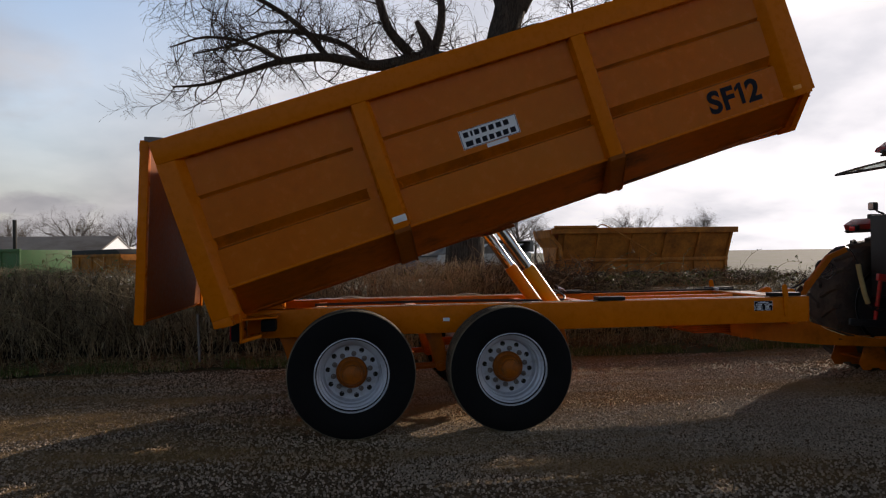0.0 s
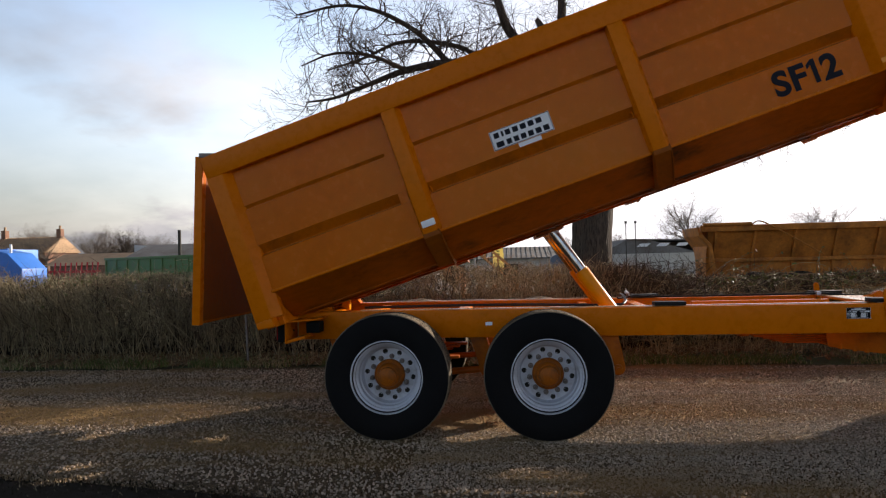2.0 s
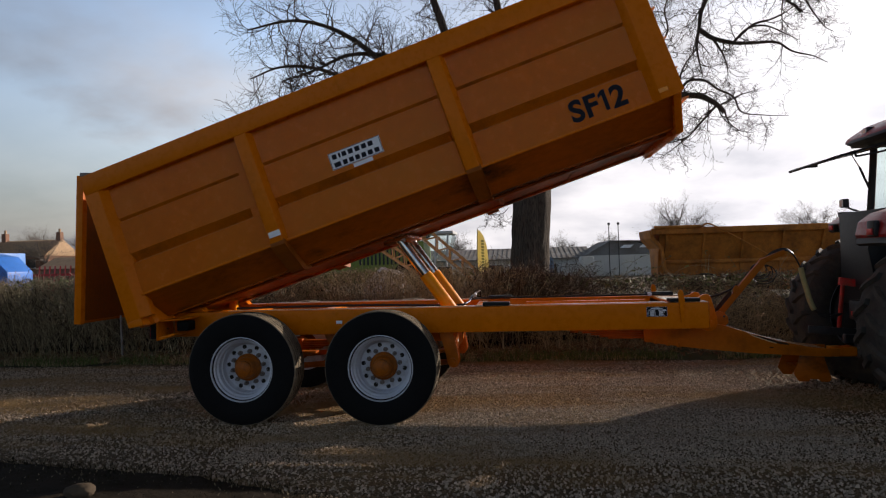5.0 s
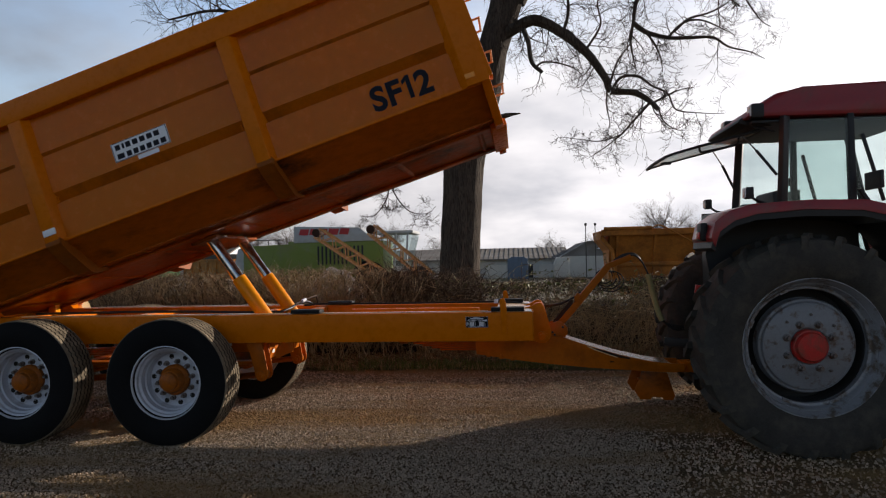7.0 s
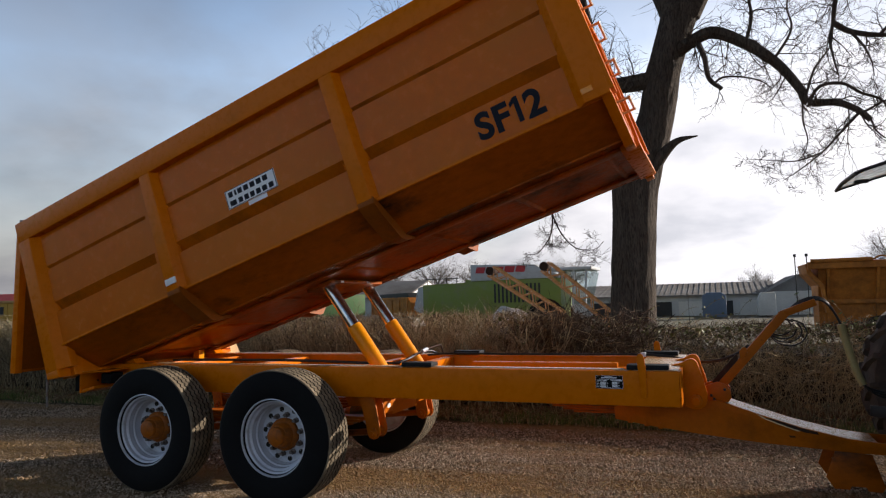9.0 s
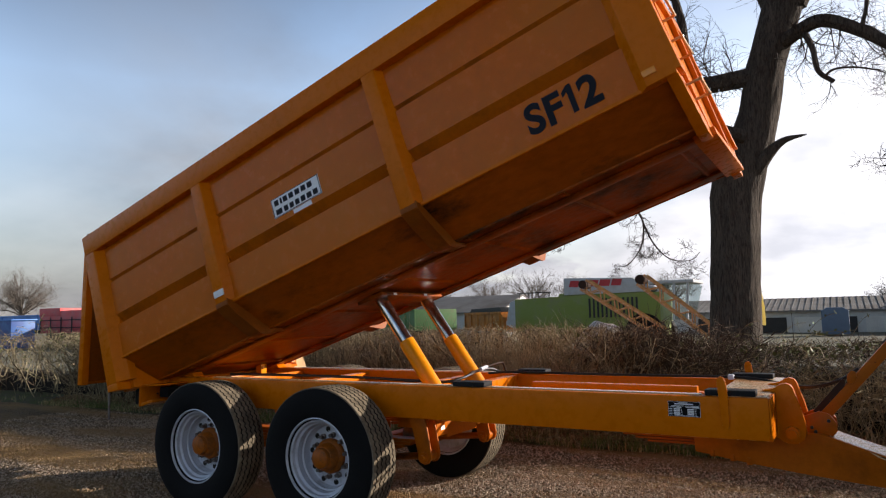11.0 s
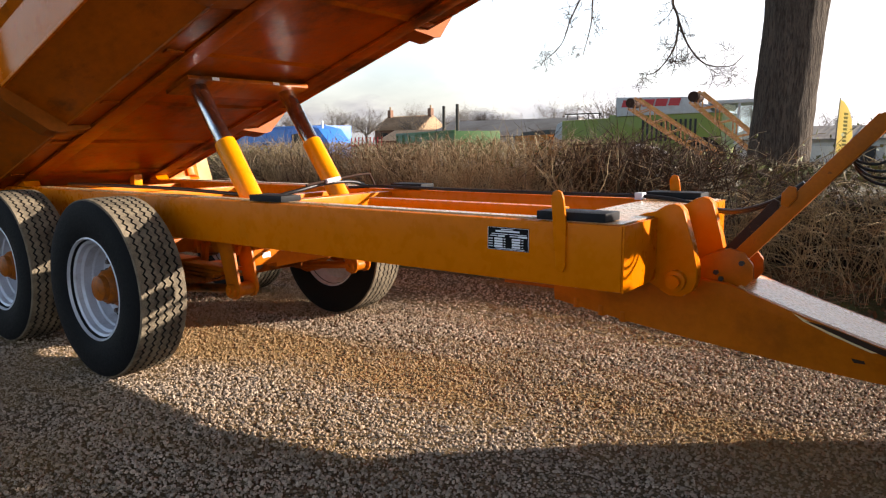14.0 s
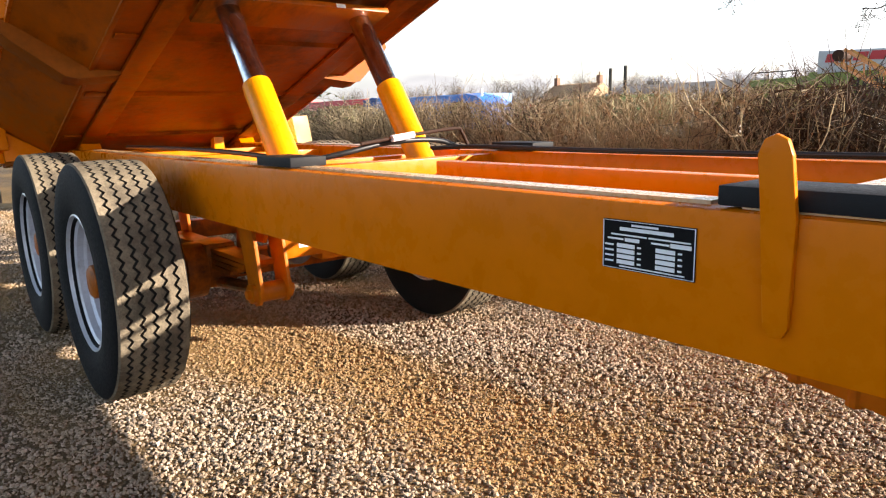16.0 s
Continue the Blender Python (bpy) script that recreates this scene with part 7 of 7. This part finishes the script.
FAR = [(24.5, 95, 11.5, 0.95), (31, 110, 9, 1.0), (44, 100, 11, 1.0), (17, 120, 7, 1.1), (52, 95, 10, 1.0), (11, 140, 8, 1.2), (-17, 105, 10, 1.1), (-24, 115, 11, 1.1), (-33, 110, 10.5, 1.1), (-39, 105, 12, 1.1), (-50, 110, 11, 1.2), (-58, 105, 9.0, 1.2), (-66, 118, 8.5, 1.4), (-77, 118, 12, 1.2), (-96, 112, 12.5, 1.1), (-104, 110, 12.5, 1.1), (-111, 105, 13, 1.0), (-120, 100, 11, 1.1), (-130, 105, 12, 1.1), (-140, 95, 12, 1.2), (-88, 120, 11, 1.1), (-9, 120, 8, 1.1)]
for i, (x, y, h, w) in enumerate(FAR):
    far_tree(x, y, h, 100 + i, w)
far_tree(-75.5, 127, 10.5, 300, 0.8, 34, M_twig, "distant dense dark tree")
far_tree(-79.0, 126, 7.0, 301, 1.0, 26, M_twig, "distant dense dark tree")
far_tree(-106.0, 60, 12.8, 304, 0.9, 24)
far_tree(-98.0, 132, 13.5, 302, 1.0, 18)
far_tree(-86.0, 135, 11.5, 303, 1.0, 14)

# the hedge: bare twigs, thick below, trimmed at the top
def setback(x):
    """The hedge gives way to a mossy bank that lies further back by the tree."""
    k = min(1.0, max(0.0, (x - 2.5) / 1.3))
    return 1.0 * k * k * (3 - 2 * k)


def hedge_top(x):
    base = 1.30 if x < 2.6 else 1.30 - 0.23 * min(1.0, (x - 2.6) / 1.2)
    return base + 0.06 * noise.noise(Vector((x * 0.7, 3.1, 0))) + 0.04 * noise.noise(Vector((x * 2.3, 7.7, 0)))


rng = random.Random(21)
# inner sheet, added behind the twigs as the hedge's painted shade
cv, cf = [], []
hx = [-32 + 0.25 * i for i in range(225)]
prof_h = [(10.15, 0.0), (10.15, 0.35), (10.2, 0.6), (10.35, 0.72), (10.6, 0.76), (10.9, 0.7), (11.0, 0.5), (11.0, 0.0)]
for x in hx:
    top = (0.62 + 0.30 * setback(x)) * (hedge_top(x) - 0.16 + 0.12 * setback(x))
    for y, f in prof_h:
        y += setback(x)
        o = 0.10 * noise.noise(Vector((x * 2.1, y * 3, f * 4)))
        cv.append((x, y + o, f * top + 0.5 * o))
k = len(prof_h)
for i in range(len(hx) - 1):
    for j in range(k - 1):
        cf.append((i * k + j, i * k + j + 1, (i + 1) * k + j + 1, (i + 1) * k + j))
hedge = soup("hedge", cv, cf, [M_hedgeshade], "long bare brown hedge trimmed flat on top", "hedge", "stuff", None, True)
tw = Twigs()
x = -31.0
while x < 24.0:
    near = -9 < x < 8
    x += 0.008 if near else 0.05
    if x > 3.2:
        x += 0.006
    y = rng.uniform(9.70, 10.7) + setback(x)
    top = hedge_top(x) * rng.uniform(0.75, 1.06)
    p = Vector((x + rng.uniform(-0.05, 0.05), y, rng.uniform(0.02, 0.45)))
    pale = rng.random() < (0.62 if 0.5 < x < 2.1 else 0.26 if x < -1 else 0.18)
    dark = 3 if rng.random() < (0.55 if x > 2.3 else 0.25) else 0
    d = Vector((rng.gauss(0, 0.35), rng.gauss(-0.12, 0.3), 1.0)).normalized()
    r = rng.uniform(0.003, 0.0075) * (1 if near else 2.2)
    n = 5
    for i in range(n):
        d = (d + Vector((rng.gauss(0, 0.28), rng.gauss(0, 0.22), rng.gauss(0.05, 0.15)))).normalized()
        q = p + d * ((top - 0.1) / n)
        if q.z > top + 0.05:
            break
        tw.seg(p, q, r, r * 0.85, 3, 1 if pale else dark)
        for _ in range(3 if near else 2):
            e = (d * 0.3 + rv(rng, 0.6) + Vector((0, -0.2, 0.2))).normalized()
            ln = rng.uniform(0.10, 0.32)
            z1 = q + e * ln
            if z1.z < top + 0.12:
                tw.seg(q, z1, r * 0.6, 0.002, 3, 1 if pale else dark)
                if near and rng.random() < 0.6:
                    tw.seg(z1 - e * ln * 0.5, z1 - e * ln * 0.5 + rv(rng, 0.09), r * 0.4, 0.0015, 3, dark)
        p, r = q, r * 0.85
for i in range(15000):
    x = rng.uniform(-10, 8) if i % 3 else rng.uniform(-31, 24)
    y = rng.uniform(9.8, 11.1) + setback(x)
    p = Vector((x, y, hedge_top(x) * rng.uniform(0.86, 1.05)))
    d = Vector((rng.gauss(0, 0.7), rng.gauss(0, 0.7), rng.gauss(0.4, 0.4))).normalized() * rng.uniform(0.08, 0.24)
    tw.seg(p - d * 0.5, p + d * 0.5, 0.0032, 0.0015, 3, 3 if x > 2.3 and i % 3 else 0)
for k in range(1500):                # upright pale stems along the trimmed face
    x = rng.uniform(-8, 2.6)
    p = Vector((x, rng.uniform(9.66, 10.0), rng.uniform(0.1, 0.5)))
    d = Vector((rng.gauss(0, 0.28), rng.gauss(-0.05, 0.15), 1)).normalized()
    top, r, mi = hedge_top(x) * rng.uniform(0.8, 1.05), rng.uniform(0.004, 0.008), 1 if k % 4 == 0 or 0.5 < x < 2.1 else 0 if k % 2 else 3
    while p.z < top and r > 0.002:
        q = p + d * 0.15
        tw.seg(p, q, r, r * 0.88, 4, mi)
        if rng.random() < 0.6:
            tw.seg(q, q + (d + rv(rng, 0.8)).normalized() * rng.uniform(0.1, 0.25), r * 0.6, 0.0015, 3, mi)
        d = (d + rv(rng, 0.16)).normalized()
        p, r = q, r * 0.88
for i in range(9000):
    x = rng.uniform(-10, 8)
    y = rng.uniform(9.75, 11.0) + setback(x)
    top = hedge_top(x)
    green = noise.noise(Vector((x * 0.8, 5, 1))) + (0.5 if x < -3.5 else 0) + (0.9 if x > 3.0 else 0)
    if rng.random() > 0.18 + 0.7 * green:
        continue
    z = top * (1.02 - abs(rng.gauss(0, 0.10 if x > 3 else 0.3)))
    a, b = rv(rng, 0.018), rv(rng, 0.014)
    tw.quad(Vector((x, y, z)), a, b, 2 if rng.random() < 0.75 else 3 if x > 2.5 else 1)
for k in range(300):                 # arching bramble stems
    x = rng.uniform(-12, -2.5) if k % 2 else rng.uniform(3.2, 9)
    p = Vector((x, rng.uniform(9.8, 10.3) + setback(x), hedge_top(x) * rng.uniform(0.55, 1.0)))
    d = Vector((rng.uniform(-1, 1), rng.uniform(-0.6, -0.1), rng.uniform(0.2, 0.9))).normalized()
    for i in range(7):
        q = p + d * 0.11
        tw.seg(p, q, 0.0035, 0.003, 3, 0 if k % 3 else 1)
        if i > 1:
            tw.quad(q + rv(rng, 0.02), rv(rng, 0.013), rv(rng, 0.010), 2)
        d = (d + Vector((0, 0, -0.22)) + rv(rng, 0.06)).normalized()
        p = q
        if p.z < 0.15:
            break
for k in range(260):                 # the dense dark thicket near the tree
    x = rng.gauss(2.6, 0.45)
    p = Vector((x, rng.uniform(9.9, 10.6), 0.6))
    d = Vector((rng.gauss(0.25, 0.5), rng.gauss(-0.1, 0.3), 1)).normalized()
    for i in range(6):
        q = p + d * 0.16
        tw.seg(p, q, 0.008 - i * 0.001, 0.007 - i * 0.001, 3, 3)
        for _ in range(2):
            tw.seg(q, q + rv(rng, 0.13), 0.004, 0.0015, 3, 3)
        d = (d + rv(rng, 0.3)).normalized()
        p = q
        if p.z > 1.25:
            break
soup("twig_mass", [tuple(v) for v in tw.v], tw.f, [M_hedgetwig, M_palestem, M_leaf, M_hedgedark], "tangled bare twigs with a few leaves", "", "stuff", tw.m, False, hedge)
# verge grass and dead stalks
tw = Twigs()
for i in range(15000):
    x = rng.uniform(-9, 8) if i % 4 else rng.uniform(-30, 20)
    y = 9.25 + abs(rng.gauss(0, 0.28)) + 0.10 * noise.noise(Vector((x * 1.2, 0, 9)))
    if noise.noise(Vector((x * 0.9, y * 1.5, 2))) < -0.12:
        continue
    h = rng.uniform(0.03, 0.12)
    lean = Vector((rng.gauss(0, 0.5), rng.gauss(0, 0.5), 0)) * h
    tw.blade(Vector((x, y, 0.02 + 0.08 * min(1, max(0, (y - 9.3) / 0.5)))), h, 0.004, lean, 0 if rng.random() < 0.45 else 1)
for i in range(1100):
    x = rng.uniform(-9, 8) if i % 4 else rng.uniform(-30, 20)
    y = rng.uniform(9.5, 9.95)
    h = rng.uniform(0.12, 0.50)
    lean = Vector((rng.gauss(0, 0.8), rng.gauss(-0.2, 0.4), 0)) * h * 0.8
    tw.blade(Vector((x, y, 0.06)), h, 0.003, lean, 1)
for i in range(1700):                # long dead grass bending over out of the hedge by the drawbar
    x, h = rng.uniform(2.9, 8.5), rng.uniform(0.35, 0.95)
    low = rng.random()
    p = Vector((x, rng.uniform(9.38, 9.85) + setback(x) * (0.35 + 0.6 * low), 0.06 + 0.5 * low))
    d = Vector((rng.gauss(0, 0.3), rng.gauss(-0.15, 0.2), 1)).normalized()
    fall = Vector((rng.gauss(0, 0.28), rng.gauss(-0.12, 0.12), -0.10 - 0.25 * rng.random()))
    for k in range(6):
        q = p + d * h / 6
        tw.seg(p, q, 0.0038 - 0.0004 * k, 0.0034 - 0.0004 * k, 3, 1 if i % 4 else 3)
        d = (d + fall).normalized()
        p = q
        if p.z < 0.06:
            break
for i in range(7000):                # greener tufts along the edge
    x = rng.uniform(-8, 8)
    if noise.noise(Vector((x * 0.8, 3.3, 2))) < 0.08:
        continue
    h = rng.uniform(0.04, 0.15)
    tw.blade(Vector((x, 9.30 + abs(rng.gauss(0, 0.13)), 0.03)), h, 0.0045, Vector((rng.gauss(0, 0.6), rng.gauss(-0.2, 0.6), 0)) * h, 0)
for i in range(16000):               # fallen leaves and broken twigs under the hedge
    x = rng.uniform(-9, 8.5)
    y = 9.36 + abs(rng.gauss(0, 0.32)) + setback(x) * rng.random()
    p = Vector((x, y, 0.03 + 0.10 * min(1.0, max(0.0, (y - 9.3) / 0.5)) + 0.02 * rng.random()))
    if i % 4:
        tw.quad(p, rv(rng, 0.016), rv(rng, 0.012), 2)
    else:
        d = Vector((rng.gauss(0, 1), rng.gauss(0, 0.6), rng.gauss(0.1, 0.25))).normalized() * rng.uniform(0.05, 0.20)
        tw.seg(p - d * 0.5, p + d * 0.5, 0.003, 0.002, 3, 3 if i % 8 else 1)
soup("verge_grass", [tuple(v) for v in tw.v], tw.f, [M_grass, M_straw, M_litter, M_hedgetwig], "short green grass, dead stalks and leaf litter on the verge", "grass", "stuff", tw.m)

# the rough turf on the near side of the yard
def near_edge(x):
    """How far the turf reaches towards the trailer."""
    return 4.12 - 0.20 * max(x, -1.4) - 0.08 * min(x + 1.4, 0.0) - 0.10 * max(0.0, x) ** 2 - 1.6 * max(0.0, x - 1.3) ** 2 + 0.09 * noise.noise(Vector((x * 2.1, 0, 3))) + 0.06 * noise.noise(Vector((x * 9, 0, 3)))


nv, nf = [], []
nxs = [-30.0, -20.0, -14.0] + [-9.0 + 0.12 * i for i in range(115)]
for x in nxs:
    e = max(near_edge(x), -11.0)
    for k in range(14):
        f = k / 13
        y = e - (e + 12.0) * f ** 2.5
        z = -0.01 if k == 0 else 0.008 + 0.02 * min(1.0, f * 3) + 0.012 * noise.noise(Vector((x * 4, y * 4, 6)))
        nv.append((x, y, z))
for i in range(len(nxs) - 1):
    for k in range(13):
        a = i * 14 + k
        nf.append((a, a + 1, a + 15, a + 14))
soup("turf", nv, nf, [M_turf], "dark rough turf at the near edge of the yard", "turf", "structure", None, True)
tw = Twigs()
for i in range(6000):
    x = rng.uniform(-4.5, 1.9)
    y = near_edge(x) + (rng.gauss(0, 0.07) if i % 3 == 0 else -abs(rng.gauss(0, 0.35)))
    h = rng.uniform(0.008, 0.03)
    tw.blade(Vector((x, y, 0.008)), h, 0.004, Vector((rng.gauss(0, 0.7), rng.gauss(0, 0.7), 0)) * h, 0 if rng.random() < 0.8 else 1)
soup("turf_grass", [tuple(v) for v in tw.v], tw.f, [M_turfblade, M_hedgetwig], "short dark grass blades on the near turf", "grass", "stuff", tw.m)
rock = bmesh.new()
bmesh.ops.create_icosphere(rock, subdivisions=3, radius=1.0)
for v in rock.verts:
    v.co *= 1 + 0.22 * noise.noise(v.co * 1.6) + 0.06 * noise.noise(v.co * 5)
    v.co = Vector((v.co.x * 0.10, v.co.y * 0.07, v.co.z * 0.05))
solo("rock", rock, M_rock, "rough tan stone lying on the near turf", "stone", m=pose(-0.25, 3.60, 0.06, 0, 0, 20), smooth=30)

# ---- loose stones ----
M_stone = mat("gravel_stones", (0.345, 0.268, 0.198), 0.80, vary=0.58, scale=1.2, island=1.75, spec=0.25)
sn, sl = M_stone.node_tree.nodes, M_stone.node_tree.links
s_in = sn["Principled BSDF"].inputs["Base Color"]
s_src = s_in.links[0].from_socket
s_mul = sn.new("ShaderNodeMath"); s_mul.operation = 'MULTIPLY'; s_mul.inputs[1].default_value = 0.88
sl.new(dust_mask(sn, sl, sn.new("ShaderNodeTexCoord").outputs["Object"]), s_mul.inputs[0])
s_dust = sn.new("ShaderNodeMix"); s_dust.data_type = 'RGBA'; s_dust.inputs[7].default_value = (0.27, 0.165, 0.070, 1)
sl.new(s_mul.outputs[0], s_dust.inputs[0]); sl.new(s_src, s_dust.inputs[6]); sl.new(s_dust.outputs[2], s_in)


def stones(name, n, x0, x1, y0, y1, s0, s1, seed, keep=None):
    g = np.random.default_rng(seed)
    ico = np.array([(0, 0, 1), (0.9, 0, 0.15), (0.28, 0.86, 0.2), (-0.73, 0.53, 0.1), (-0.73, -0.53, 0.2), (0.28, -0.86, 0.1), (0.1, 0.1, -0.8)])
    tri = np.array([(0, 1, 2), (0, 2, 3), (0, 3, 4), (0, 4, 5), (0, 5, 1), (6, 2, 1), (6, 3, 2), (6, 4, 3), (6, 5, 4), (6, 1, 5)])
    x, y = g.uniform(x0, x1, n), g.uniform(y0, y1, n)
    if keep:
        ok = np.array([keep(a, b) for a, b in zip(x, y)])
        x, y = x[ok], y[ok]
        n = len(x)
    size = g.uniform(s0, s1, n) * g.uniform(0.6, 1.15, n)
    v = ico[None] * g.uniform(0.7, 1.25, (n, 7, 1)) * size[:, None, None] * g.uniform(0.65, 1.2, (n, 1, 3)) * np.array([1, 1, 0.80])
    q = g.normal(size=(n, 4)) * np.array([1, 0.5, 0.5, 1]); q /= np.linalg.norm(q, axis=1)[:, None]
    w, a, b, c = q.T
    rot = np.stack([np.stack([1 - 2 * (b * b + c * c), 2 * (a * b - c * w), 2 * (a * c + b * w)], -1), np.stack([2 * (a * b + c * w), 1 - 2 * (a * a + c * c), 2 * (b * c - a * w)], -1), np.stack([2 * (a * c - b * w), 2 * (b * c + a * w), 1 - 2 * (a * a + b * b)], -1)], 1)
    v = np.einsum("nij,nkj->nki", rot, v)
    v[:, :, 0] += x[:, None]; v[:, :, 1] += y[:, None]; v[:, :, 2] += (size * 0.32)[:, None]
    f = (tri[None] + 7 * np.arange(n)[:, None, None]).reshape(-1, 3)
    me = bpy.data.meshes.new(name)
    nv, nf = n * 7, len(f)
    me.vertices.add(nv); me.vertices.foreach_set("co", v.reshape(-1))
    me.loops.add(nf * 3); me.loops.foreach_set("vertex_index", f.reshape(-1).astype(np.int32))
    me.polygons.add(nf); me.polygons.foreach_set("loop_start", np.arange(nf, dtype=np.int32) * 3)
    me.update(calc_edges=True)
    me.validate()
    me.materials.append(M_stone)
    me.shade_flat()
    ob = new(name, me)
    W[ob] = ID
    return tagged(ob, "loose brown and grey gravel stones over the yard", "gravel", kind="stuff")


def loose(x, y):
    """Stones lie a little thinner in patches."""
    worn = noise.noise(Vector((x * 0.38, y * 1.2, 5.0))) + 0.5 * noise.noise(Vector((x * 1.3, y * 2.6, 8.0)))
    return y > near_edge(x) + 0.02 * math.sin(40 * x) and (x * 7919 + y * 104729) % 1 > 0.12 + 0.5 * max(0.0, worn)


stones("gravel", 88000, 0.3, 5.3, 4.4, 8.0, 0.0075, 0.0132, 5, loose)
stones("gravel", 98000, -7.5, 8.0, 2.6, 9.25, 0.011, 0.0175, 6, lambda x, y: loose(x, y) and not (0.3 < x < 5.3 and 4.4 < y < 8.0))
stones("gravel", 20000, -5.0, 6.5, 3.8, 9.2, 0.009, 0.014, 8, lambda x, y: y > near_edge(x) and not (0.3 < x < 5.3 and 4.4 < y < 8.0))
